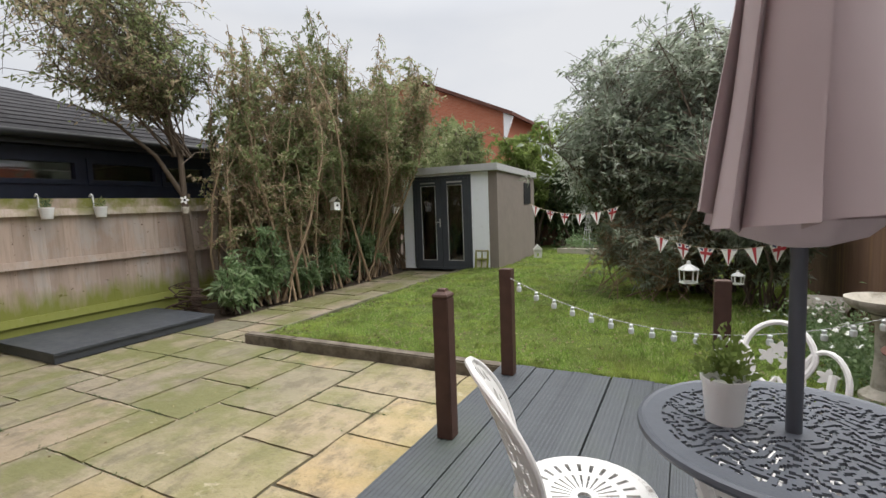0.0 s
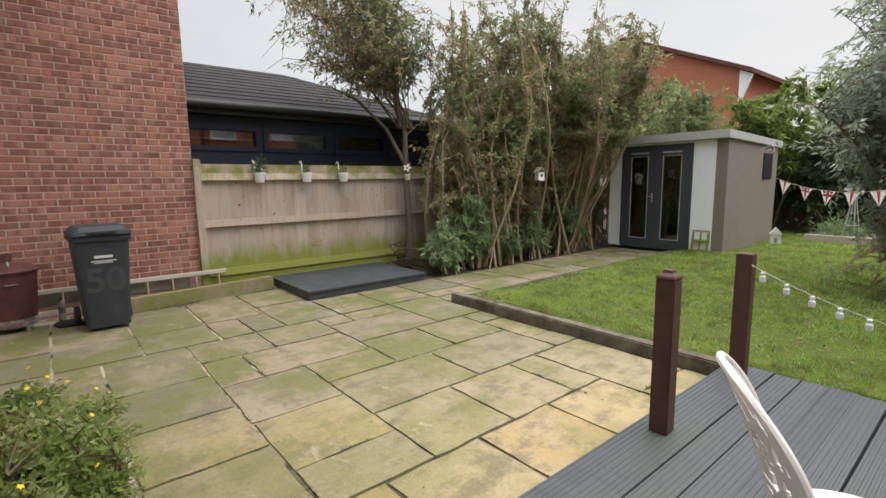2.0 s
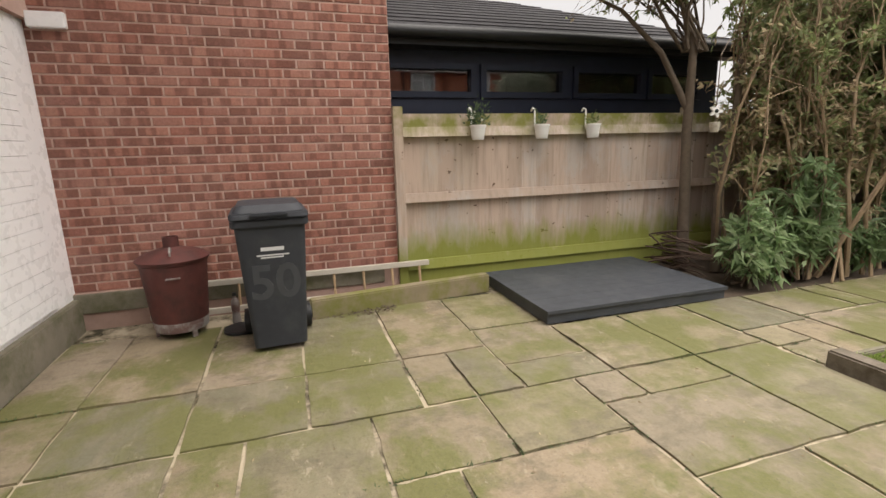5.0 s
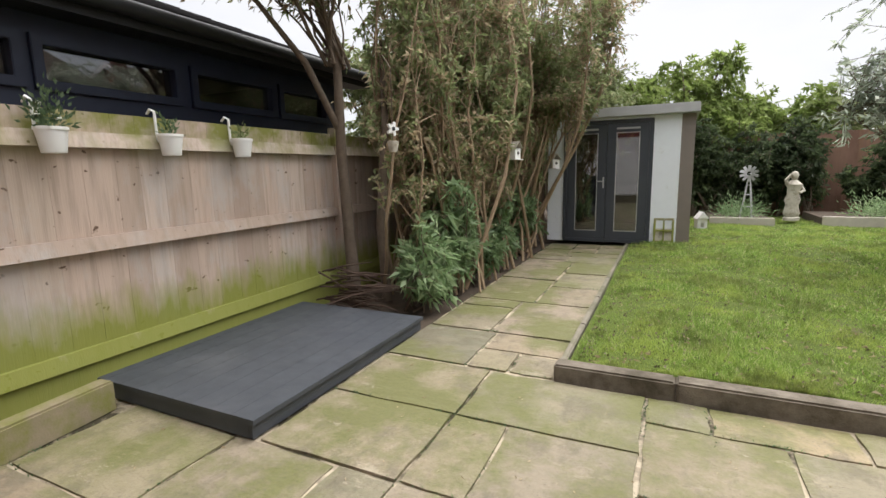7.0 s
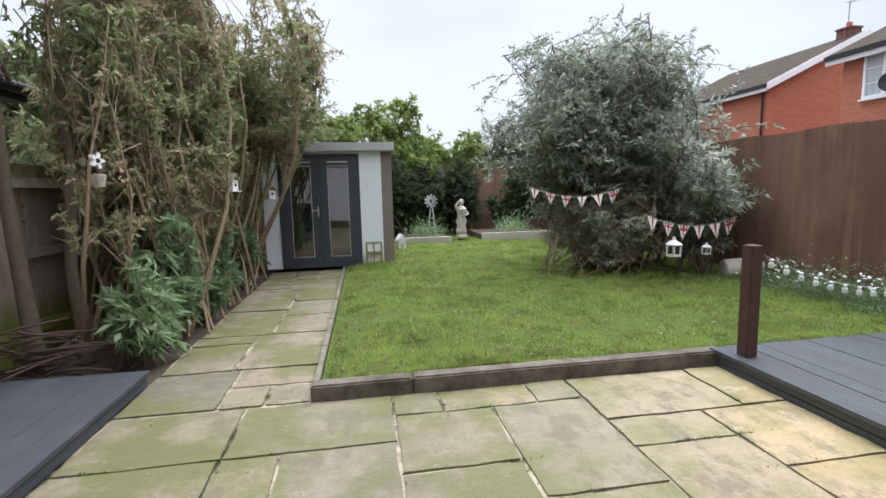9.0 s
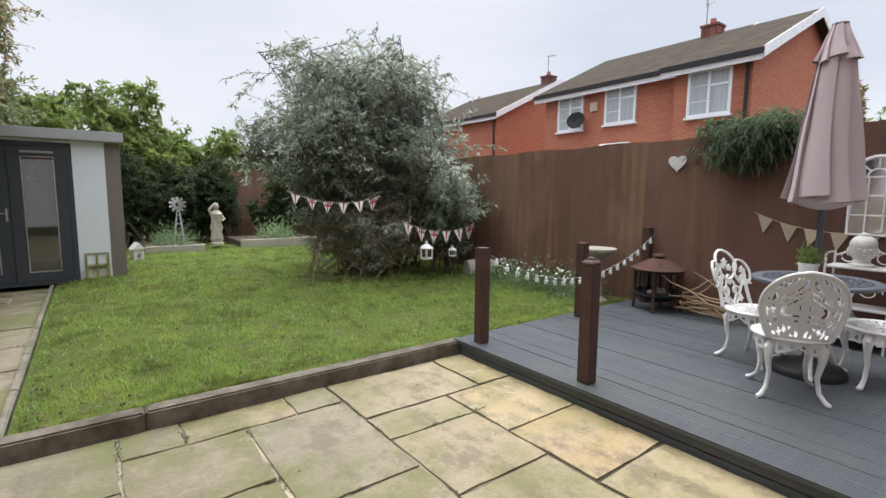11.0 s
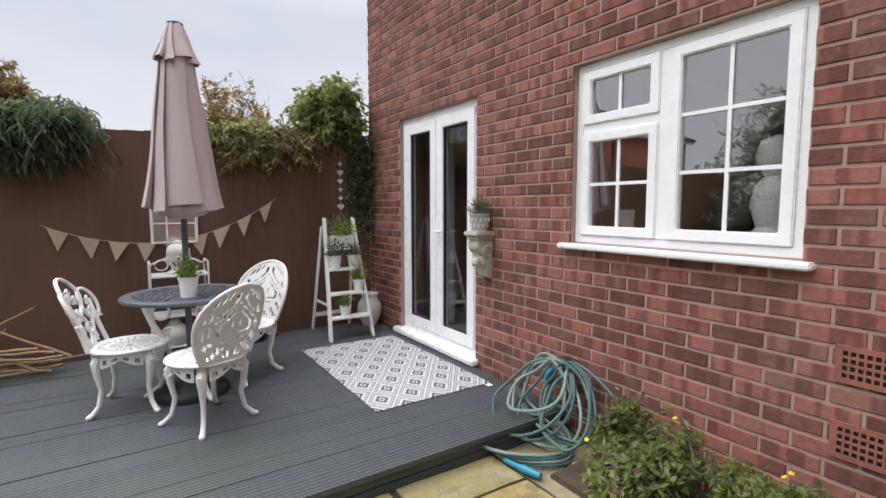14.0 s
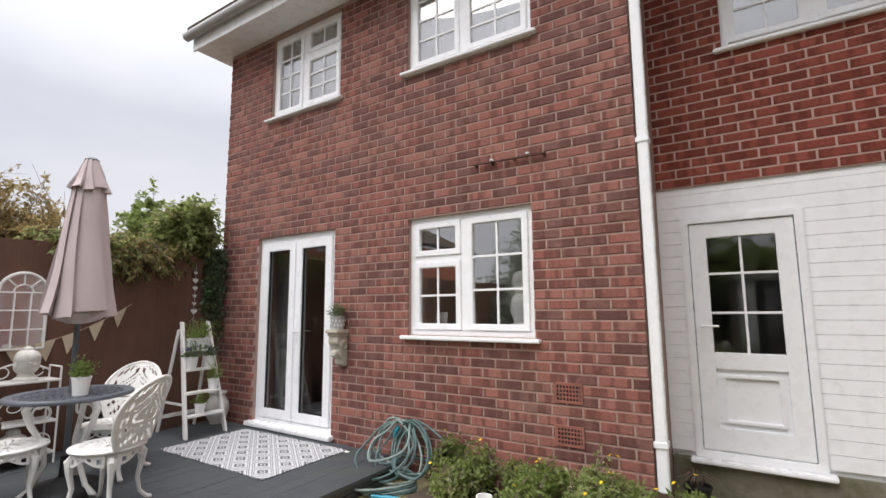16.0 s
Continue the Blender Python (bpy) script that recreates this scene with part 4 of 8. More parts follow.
part("roof", MB().add([(-hx - 0.1, -0.16, 2.06), (hx + 0.05, -0.16, 2.06), (hx + 0.05, 2.7, 1.98), (-hx - 0.1, 2.7, 1.98), (-hx - 0.1, -0.16, 2.21), (hx + 0.05, -0.16, 2.21), (hx + 0.05, 2.7, 2.12), (-hx - 0.1, 2.7, 2.12)],
                      [(0, 3, 2, 1), (4, 5, 6, 7), (0, 1, 5, 4), (1, 2, 6, 5), (2, 3, 7, 6), (3, 0, 4, 7)]), M["felt"], shed, "flat roof with pale trim", bevel=0.01)
# floor and inner skin are coloured dark to imitate the shade indoors
part("floor", MB().box(-hx + 0.08, hx - 0.08, 0.01, 2.5, 0.0, 0.05), M["navy"], shed)
part("shade_lining", MB().box(-hx + 0.081, hx - 0.081, 2.48, 2.499, 0.05, 1.97).box(-hx + 0.081, -hx + 0.09, 0.05, 2.48, 0.05, 1.97).box(hx - 0.09, hx - 0.081, 0.05, 2.48, 0.05, 1.97), M["anthracite"], shed)
part("door_frame", MB().box(-0.86, -0.80, -0.05, 0.02, 0.03, 2.02).box(0.49, 0.55, -0.05, 0.02, 0.03, 2.02).box(-0.80, 0.49, -0.05, 0.02, 1.96, 2.02).box(-0.80, 0.49, -0.05, 0.02, 0.0, 0.05), M["anthracite"], shed, bevel=0.004)
for a, b in ((-0.797, -0.158), (-0.152, 0.487)):
    dl = part("door", rect_frame(MB(), a, b, 0.052, 1.957, 0.135, -0.045, -0.005), M["anthracite"], shed, bevel=0.006)
    part("glazing_bead", rect_frame(MB(), a + 0.14, b - 0.14, 0.192, 1.817, 0.010, -0.046, -0.03), M["felt"], dl)
    g = part("pane", MB().box(a + 0.13, b - 0.13, -0.027, -0.022, 0.18, 1.825), M["glass_dark"], dl)
    g.visible_shadow = False
    part("vent", MB().box(a + 0.14, b - 0.14, -0.058, -0.044, 1.865, 1.895), M["felt"], dl, bevel=0.003)
hh = MB().box(-0.21, -0.185, -0.052, -0.045, 0.92, 1.10)
hh.tube([(-0.197, -0.05, 1.03), (-0.197, -0.085, 1.03), (-0.30, -0.085, 1.03)], 0.008, 8)
part("handle", hh, M["felt"], shed, smooth=True)


# ---- houses beyond the fences ----
def far_window(parent, face, u, z0, w, h):
    """A window in a wall that faces -x: a frame, with panes, bars and a sill under it."""
    ring = rect_frame(MB(), u, u + w, z0, z0 + h, 0.085, face - 0.06, face + 0.02)
    fr = MB()
    fr.v, fr.f = [(y, x, z) for x, y, z in ring.v], [tuple(reversed(q)) for q in ring.f]
    fr = part("window", fr, M["upvc"], parent)
    part("mullion", MB().box(face - 0.055, face + 0.02, u + w / 2 - 0.04, u + w / 2 + 0.04, z0 + 0.085, z0 + h - 0.085), M["upvc"], fr)
    part("transom", MB().box(face - 0.045, face + 0.02, u + 0.085, u + w / 2 - 0.04, z0 + h * 0.62, z0 + h * 0.67), M["upvc"], fr)
    for a, b in ((u + 0.08, u + w / 2 - 0.03), (u + w / 2 + 0.03, u + w - 0.08)):
        part("pane", MB().box(face - 0.02, face + 0.03, a, b, z0 + 0.08, z0 + h - 0.08), M["pale_pane"], fr)
    for k in (1, 2):
        part("glazing_bar", MB().box(face - 0.03, face - 0.018, u + w / 2 + 0.04, u + w - 0.085, z0 + h * k / 3 - 0.01, z0 + h * k / 3 + 0.01), M["upvc"], fr)
    part("sill", MB().box(face - 0.12, face + 0.02, u - 0.05, u + w + 0.05, z0 - 0.06, z0 - 0.002), M["upvc"], fr)


def pale_pane():
    k = Nodes("curtained_window_glass", 0.08, 0, 0.6)
    return k.done(k.mix(k.noise(3, 2, (0.2, 6, 0.2)), (0.30, 0.34, 0.36), (0.58, 0.62, 0.62)))


M["pale_pane"] = pale_pane()
M["burlap_cream"] = plain("cream_plastic", (0.62, 0.50, 0.38), 0.6, 0, 0.05, 6, 0)
M["lead"] = plain("pale_sheet_roof", (0.40, 0.41, 0.42), 0.6, 0, 0.1, 4, 0.1)


def brick_house(x, y0, y1, eave, ridge, depth, windows, label, chimney=None):
    hs = thing("house", x, y0, 0, label=label, category="house", group="houses beyond the fence")
    L = y1 - y0
    body = MB().box(0, depth, 0, L, 0, eave)
    body.add([(0, 0, eave), (depth, 0, eave), (depth / 2, 0, ridge), (0, L, eave), (depth, L, eave), (depth / 2, L, ridge)], [(0, 1, 2), (5, 4, 3), (0, 3, 4, 1)])
    part("wall", body, M["brick_far"], hs)
    t, o = 0.12, 0.32
    rf = MB()
    for sx, ex in ((-o, depth / 2), (depth + o, depth / 2)):
        zz = eave - o * (ridge - eave) / (depth / 2)
        rf.add([(sx, -o, zz + t), (ex, -o, ridge + t), (ex, L + o, ridge + t), (sx, L + o, zz + t), (sx, -o, zz), (ex, -o, ridge), (ex, L + o, ridge), (sx, L + o, zz)],
               [(0, 1, 2, 3), (7, 6, 5, 4), (0, 4, 5, 1), (3, 2, 6, 7), (0, 3, 7, 4)])
    part("roof", rf, M["roof_brown"], hs)
    bb = MB()
    for sx in (-o, depth + o):
        zz = eave - (abs(sx) if sx < 0 else o) * (ridge - eave) / (depth / 2)
        bb.add([(sx, -o - 0.03, zz - 0.16), (depth / 2, -o - 0.03, ridge - 0.16), (depth / 2, -o - 0.03, ridge + 0.14), (sx, -o - 0.03, zz + 0.14), (sx, -o, zz - 0.16), (depth / 2, -o, ridge - 0.16), (depth / 2, -o, ridge + 0.14), (sx, -o, zz + 0.14)],
               [(0, 1, 2, 3), (7, 6, 5, 4), (3, 2, 6, 7), (0, 4, 5, 1)])
    part("bargeboard", bb, M["upvc"], hs)
    zz = eave - o * (ridge - eave) / (depth / 2)
    part("gutter", MB().box(-o - 0.1, -o, -o, L + o, zz - 0.05, zz + 0.08), M["black"], hs)
    part("fascia", MB().box(-o - 0.02, -o + 0.02, -o, L + o, zz - 0.2, zz - 0.052), M["upvc"], hs)
    for u, z0, w, h in windows:
        far_window(hs, -0.01, u, z0, w, h)
    dp = MB()
    dp.tube([(-0.07, 0.12, 0), (-0.07, 0.12, eave - 0.25)], 0.045, 8)
    part("downpipe", dp, M["black"], hs)
    if chimney:
        cu = chimney
        cs = part("chimney", MB().box(depth / 2 - 0.3, depth / 2 + 0.3, cu, cu + 0.6, ridge - 0.4, ridge + 0.36).box(depth / 2 - 0.34, depth / 2 + 0.34, cu - 0.04, cu + 0.64, ridge + 0.36, ridge + 0.44), M["brick"], hs)
        flue = MB()
        flue.tube([(depth / 2, cu + 0.3, ridge + 0.44), (depth / 2, cu + 0.3, ridge + 0.68)], 0.11, 10)
        part("chimney_pot", flue, M["terracotta"], cs)
    return hs


brick_house(11.4, 8.8, 14.4, 5.45, 7.5, 8.8, [(1.52, 3.94, 1.24, 1.36), (3.70, 3.88, 1.2, 1.34)], "two-storey orange-red brick house with white windows and brown tiled roof", chimney=0.9)
brick_house(10.95, 6.6, 8.78, 5.38, 7.2, 8.0, [(0.5, 3.76, 1.25, 1.36)], "orange-red brick house end with white window and gable")
brick_house(12.9, 18.95, 26.0, 5.5, 7.6, 8.8, [], "orange-red brick house with brown tiled roof, partly hidden", chimney=0.2)
aer = thing("aerial", 15.8, 10.25, 7.55, label="tall television aerial on a chimney", category="aerial")
mb = MB()
mb.tube([(0, 0, -0.1), (0, 0, 2.3)], 0.025, 6)
part("mast", mb, M["felt"], aer)
mb = MB()
mb.tube([(0, 0.25, 1.75), (0, -1.3, 1.65)], 0.015, 5)
for k in range(9):
    mb.tube([(-0.22, 0.1 - k * 0.16, 1.74 - k * 0.011), (0.22, 0.1 - k * 0.16, 1.74 - k * 0.011)], 0.008, 4)
part("yagi", mb, M["felt"], aer)
mb = MB()
mb.tube([(0, 0.05, 1.2), (0, 0.05, 1.95), (0, -0.25, 2.0), (0, -0.25, 1.25), (0, 0.05, 1.2)], 0.012, 4)
part("reflector", mb, M["felt"], aer)
lean = thing("conservatory", 8.6, 9.9, 0, label="low conservatory with a pale roof against the brick house", category="conservatory")
part("wall", MB().box(0, 2.7, -1.3, 1.3, 0, 2.35), M["upvc"], lean)
part("roof", MB().add([(-0.1, -1.4, 2.35), (-0.1, 1.4, 2.35), (2.75, 1.4, 2.35), (2.75, -1.4, 2.35), (0.9, -0.45, 3.05), (0.9, 0.45, 3.05), (2.75, 0.45, 3.05), (2.75, -0.45, 3.05)],
                      [(0, 1, 5, 4), (1, 2, 6, 5), (4, 5, 6, 7), (3, 0, 4, 7), (0, 3, 2, 1), (2, 3, 7, 6)]), M["lead"], lean)
dish = thing("satellite_dish", 11.2, 12.56, 4.12, label="round grey satellite dish on a house wall", category="satellite dish")
mb = MB().lathe([(0.0, 0.0), (0.18, 0.03), (0.34, 0.11), (0.345, 0.10), (0.18, 0.015), (0.0, -0.015)], 24)
bowl = part("bowl", mb, M["roof_dark"], dish, smooth=True)
bowl.matrix_local = pose(-0.15, 0, 0.05, 0, -68, 20)
mb = MB()
mb.tube([(0.2, 0, -0.15), (0.0, 0, -0.12), (-0.12, 0, 0.03)], 0.025, 6)
part("bracket", mb, M["felt"], dish)
alarm = thing("alarm_box", 11.38, 12.02, 4.5, label="small cream alarm box on a house wall", category="alarm box")
part("cover", MB().box(-0.08, 0.03, -0.14, 0.14, 0, 0.17), M["burlap_cream"], alarm, bevel=0.01)
part("cap", MB().box(-0.085, 0.03, -0.145, 0.145, 0.171, 0.32), M["burlap_cream"], alarm, bevel=0.01)
aer2 = thing("aerial", 17.3, 19.5, 7.9, label="small television aerial on a far chimney", category="aerial")
mb = MB()
mb.tube([(0, 0, -0.3), (0, 0, 1.3)], 0.025, 6)
part("mast", mb, M["felt"], aer2)
mb = MB()
mb.tube([(0, 0.1, 1.25), (0, -0.5, 1.2)], 0.015, 5)
for k in range(4):
    mb.tube([(-0.2, 0.05 - k * 0.15, 1.245 - k * 0.012), (0.2, 0.05 - k * 0.15, 1.245 - k * 0.012)], 0.01, 4)
part("yagi", mb, M["felt"], aer2)
h3 = thing("house", -13.8, 24, 0, label="far red brick gable above the trees, with brown verge", category="house", group="houses beyond the fence")
g3 = MB().add([(-5.4, 0, 0), (5.4, 0, 0), (5.4, 0, 6.05), (0, 0, 8.35), (-5.4, 0, 6.05), (-5.4, 7, 0), (5.4, 7, 0), (5.4, 7, 6.05), (0, 7, 8.35), (-5.4, 7, 6.05)],
              [(0, 1, 2, 3, 4), (9, 8, 7, 6, 5), (1, 6, 7, 2), (0, 4, 9, 5)])
part("wall", g3, M["brick_far"], h3)
for sx in (1, -1):
    r3 = MB().add([(0, -0.3, 8.38), (sx * 5.95, -0.3, 5.82), (sx * 5.95, 7.3, 5.82), (0, 7.3, 8.38), (0, -0.3, 8.58), (sx * 5.95, -0.3, 6.0), (sx * 5.95, 7.3, 6.0), (0, 7.3, 8.58)],
                  [(0, 1, 2, 3), (4, 5, 6, 7), (0, 4, 5, 1), (1, 5, 6, 2)])
    part("roof_slope", r3, M["roof_red"], h3)
    part("verge_board", MB().add([(sx * 5.42, -0.1, 4.7), (sx * 5.5, -0.1, 4.7), (sx * 5.9, -0.1, 5.8), (sx * 5.42, -0.1, 6.02), (sx * 5.42, 0.1, 4.7), (sx * 5.5, 0.1, 4.7), (sx * 5.9, 0.1, 5.8), (sx * 5.42, 0.1, 6.02)],
                                 [(0, 1, 2, 3), (7, 6, 5, 4), (1, 5, 6, 2)]), M["upvc"], h3, "white boxed eave end")


# ---- trees and shrubs ----
HEDGE = "tall hedge tree with olive leaves and dry brown twigs"
for yy, h, xx, rx, ry, tw, sd in ((5.6, 4.6, -6.3, 0.7, 0.6, 340, 11), (6.5, 4.9, -6.3, 0.95, 1.25, 980, 12), (7.5, 5.4, -6.35, 1.0, 1.3, 1080, 13), (8.5, 5.2, -6.3, 0.95, 1.25, 1000, 14), (9.5, 5.2, -6.4, 0.9, 1.25, 940, 15), (10.5, 5.1, -6.7, 1.0, 1.25, 940, 16)):
    shrub("hedge_tree", (xx + 0.12, yy, 0), (xx, yy, h * 0.54), (rx, ry, h * 0.47), HEDGE, "tree", 22, tw, 30, (0.08, 0.03), "leaf_hedge", "bark_tan", sd, 0.22, 0.6, 0.3, (0.2, 0.65), 0.026, 0.0, 0.34, "leaf_brown", "hedge trees", 0.5)
over = shrub("tree", (-6.7, 5.05, 2.3), (-6.8, 3.95, 4.25), (1.5, 2.5, 1.7), "leafy tree with bare trunk whose branches hang over the fence", "tree", 17, 900, 24, (0.085, 0.028), "leaf_hedge", "bark", 21, 0.3, 0.06, 0.4, (0.4, 1.2), 0.02, 0.12, 0.35, "leaf_brown", "", 2.75)
for name, pts, rad in (("bole", ((0.06, 0.0, -2.31), (0.01, 0.02, -1.6), (-0.02, 0.0, -0.8), (0.0, -0.02, 0.0), (-0.12, -0.15, 0.7)), (0.07, 0.058, 0.05, 0.04, 0.025)),
                       ("limb", ((-0.02, 0.0, -0.6), (-0.14, -0.3, 0.0), (-0.22, -0.75, 0.4), (-0.32, -1.2, 0.6)), (0.036, 0.03, 0.02, 0.008)),
                       ("bole", ((0.28, 0.25, -2.31), (0.25, 0.22, -1.5), (0.30, 0.3, -0.6), (0.23, 0.4, 0.3)), (0.055, 0.045, 0.038, 0.022))):
    wood = MB()
    wood.tube(pts, rad, 10)
    part(name, wood, M["bark"], over, smooth=True)
for yy, zz, sd in ((6.05, 3.9, 101), (7.05, 4.2, 102), (8.0, 4.3, 103), (9.7, 4.1, 104)):
    shrub("hedge_tree", (-6.3, yy, 0), (-6.3, yy, zz), (0.85, 0.8, 0.75), HEDGE, "tree", 9, 330, 30, (0.08, 0.03), "leaf_hedge", "bark_tan", sd, 0.2, 0.1, 0.25, (0.25, 0.65), 0.026, 0.05, 0.3, "leaf_brown", "hedge trees", 1.5)
shrub("hedge_tree", (-5.95, 8.55, 0), (-5.05, 8.6, 3.55), (1.3, 1.45, 1.5), "hedge tree leaning over the path, with olive leaves", "tree", 18, 1150, 32, (0.08, 0.03), "leaf_hedge", "bark_tan", 18, 0.25, 0.12, 0.3, (0.25, 0.75), 0.03, 0.0, 0.25, "leaf_brown", "hedge trees", 2.25)
shrub("tree", (-5.7, 12.4, 0), (-5.5, 12.3, 2.7), (1.9, 1.2, 1.75), "leafy tree behind the shed", "tree", 14, 1150, 30, (0.11, 0.035), "leaf_hedge", "bark", 22, 0.2, 0.3, 0.45, (0.3, 0.8), 0.04, 0.2, 0.1, None, "", 0.6)
for k, yy in enumerate((5.2, 5.75, 6.45, 7.3, 8.2)):
    shrub("laurel_shrub", (-5.9, yy, 0), (-5.9, yy, 0.6 + 0.18 * math.sin(k * 2.0)), (0.40, 0.52, 0.58 + 0.2 * math.sin(k * 2.0)), "low glossy green shrub under the hedge trees", "shrub", 10, 125, 22, (0.125, 0.038), "leaf_laurel", "bark", 31 + k, 0.3, 0.4, 0.4, (0.15, 0.38), 0.014, 0.2, 0.05, None, "laurel shrubs", 0.05)
shrub("bush", (0.15, 8.2, 0.05), (-0.05, 7.95, 2.4), (2.9, 1.9, 1.68), "large grey-green bush with drooping branches", "bush", 60, 4300, 28, (0.105, 0.03), "leaf_silver", "bark", 51, 0.12, 0.25, 0.45, (0.4, 1.15), 0.026, 0.3, 0.06, None, "", 0.8)
for xx, yy, h, r, mt, sd in ((-4.4, 14.8, 4.3, 1.7, "leaf_bright", 61), (-2.3, 16.4, 4.4, 1.9, "leaf_bright", 62), (-6.9, 13.6, 4.8, 1.7, "leaf_hedge", 63), (-9.2, 16.5, 6.4, 2.6, "leaf_hedge", 64), (-10.5, 12.0, 5.6, 2.2, "leaf_hedge", 65), (0.2, 17.0, 3.4, 1.8, "leaf_hedge", 66), (-3.3, 16.0, 4.9, 1.9, "leaf_bright", 67), (-0.9, 17.2, 3.9, 1.7, "leaf_bright", 68)):
    shrub("tree", (xx, yy, 0), (xx, yy, h * 0.56), (r, r, h * 0.45), "leafy green tree behind the garden", "tree", 14, 700, 32, (0.16, 0.065), mt, "bark", sd, 0.2, 0.2, 0.5, (0.4, 0.9), 0.06, 0.3, 0.0, None, "trees behind the garden", 0.5)
for xx, yy, h, r, sd in ((-3.0, 14.5, 2.9, 1.1, 71), (-2.0, 14.7, 2.5, 0.9, 74), (-1.1, 14.8, 2.7, 1.1, 72), (0.5, 14.4, 2.5, 1.1, 73)):
    shrub("evergreen_shrub", (xx, yy, 0.05), (xx, yy, h * 0.5), (r, 0.8, h * 0.52), "dark evergreen shrub at the end of the garden", "shrub", 12, 480, 32, (0.11, 0.05), "leaf_dark", "bark", sd, 0.2, 0.4, 0.45, (0.3, 0.6), 0.03, 0.3, 0.0, None, "evergreen shrubs", 0.1)
shrub("bush", (0.75, 7.2, 0.05), (0.8, 7.0, 1.4), (0.72, 0.72, 0.72), "low grey-green lobe of the bush against the fence", "bush", 16, 520, 30, (0.12, 0.03), "leaf_silver", "bark", 52, 0.2, 0.3, 0.5, (0.3, 0.7), 0.016, 0.2, 0.1, None, "", 0.45)
shrub("bush", (-0.4, 7.9, 0.05), (-0.3, 7.75, 0.8), (1.45, 1.2, 0.75), "tangled brown bare twigs under the bush", "bush", 44, 1300, 16, (0.10, 0.026), "leaf_silver", "bark_tan", 53, 0.1, 0.75, 0.3, (0.3, 0.8), 0.011, 0.3, 0.5, None, "", 0.12)
# beyond the brown fence
shrub("tree", (8.5, 3.9, 0), (8.5, 4.02, 3.35), (0.5, 0.5, 1.5), "slim brown conifer beyond the fence", "tree", 12, 1000, 46, (0.10, 0.035), "leaf_autumn", "bark", 81, 0.1, 0.2, 0.3, (0.3, 0.6), 0.05, 0.6, 0.0, None, "", 0.6)
shrub("tree", (9.0, 0.05, 0), (9.0, 0.05, 3.5), (1.1, 1.15, 1.5), "autumn tree with thin yellow-brown leaves beyond the fence", "tree", 14, 760, 26, (0.10, 0.045), "leaf_autumn", "bark", 82, 0.1, 0.2, 0.4, (0.4, 0.9), 0.05, 0.4, 0.2, None, "", 0.6)
shrub("climber", (1.60, 0.42, 1.8), (1.7, 0.42, 2.34), (0.33, 0.52, 0.55), "leafy green climber on top of the brown fence", "climber", 14, 620, 30, (0.075, 0.036), "leaf_climber", "bark", 83, 0.3, 0.3, 0.4, (0.2, 0.5), 0.02, 0.3, 0.0, None, "fence climbers", 1.9)
shrub("climber", (1.60, 1.2, 1.86), (1.56, 1.1, 2.08), (0.24, 1.1, 0.22), "low yellow-green climber along the fence top", "climber", 28, 900, 24, (0.06, 0.02), "leaf_climber", "bark", 84, 0.6, 0.3, 0.4, (0.2, 0.45), 0.012, 0.1, 0.15, "leaf_autumn", "fence climbers", 1.72)
shrub("climber", (1.58, 2.9, 1.9), (1.5, 2.9, 2.1), (0.3, 0.72, 0.17), "dark green ivy clump hanging over the fence", "climber", 18, 520, 26, (0.10, 0.017), "leaf_ivy", "bark", 85, 0.75, 0.3, 0.4, (0.2, 0.5), 0.012, 0.0, 0.05, None, "fence climbers", 1.66)
shrub("tree", (9.4, -2.6, 0), (9.4, -2.6, 3.3), (1.1, 0.9, 1.8), "leafy green tree beyond the fence beside the house", "tree", 10, 420, 30, (0.13, 0.06), "leaf_bright", "bark", 87, 0.1, 0.2, 0.45, (0.4, 0.8), 0.05, 0.4, 0.0, None, "", 0.6)
rngi = np.random.default_rng(86)
ivy = thing("ivy", 1.44, 0.06, 1.2, label="trailing ivy hanging down the corner of fence and wall", category="ivy")
ip, idr, im = [], [], MB()
for k in range(26):
    a = Vector((rngi.uniform(-0.02, 0.04), rngi.uniform(-0.02, 0.22), 0.95))
    L = rngi.uniform(0.35, 1.0)
    pts = [a + Vector((rngi.normal() * 0.012, rngi.normal() * 0.012, -L * j / 6)) for j in range(7)]
    im.tube(pts, 0.003, 4)
    for p in pts:
        for j in range(9):
            ip.append(np.array(p) + rngi.normal(size=3) * 0.018 + np.array([0, 0, -rngi.uniform(0, L / 6)]))
            idr.append(np.array([-0.5, 0.1, -0.7]) + rngi.normal(size=3) * 0.4)
part("stems", im, M["bark"], ivy)
v, q = leaf_arrays(np.array(ip), np.array(idr), rngi.uniform(0.03, 0.055, len(ip)), rngi.uniform(0.025, 0.04, len(ip)), rngi)
np_mesh("leaves", v, q, M["leaf_ivy"], ivy)


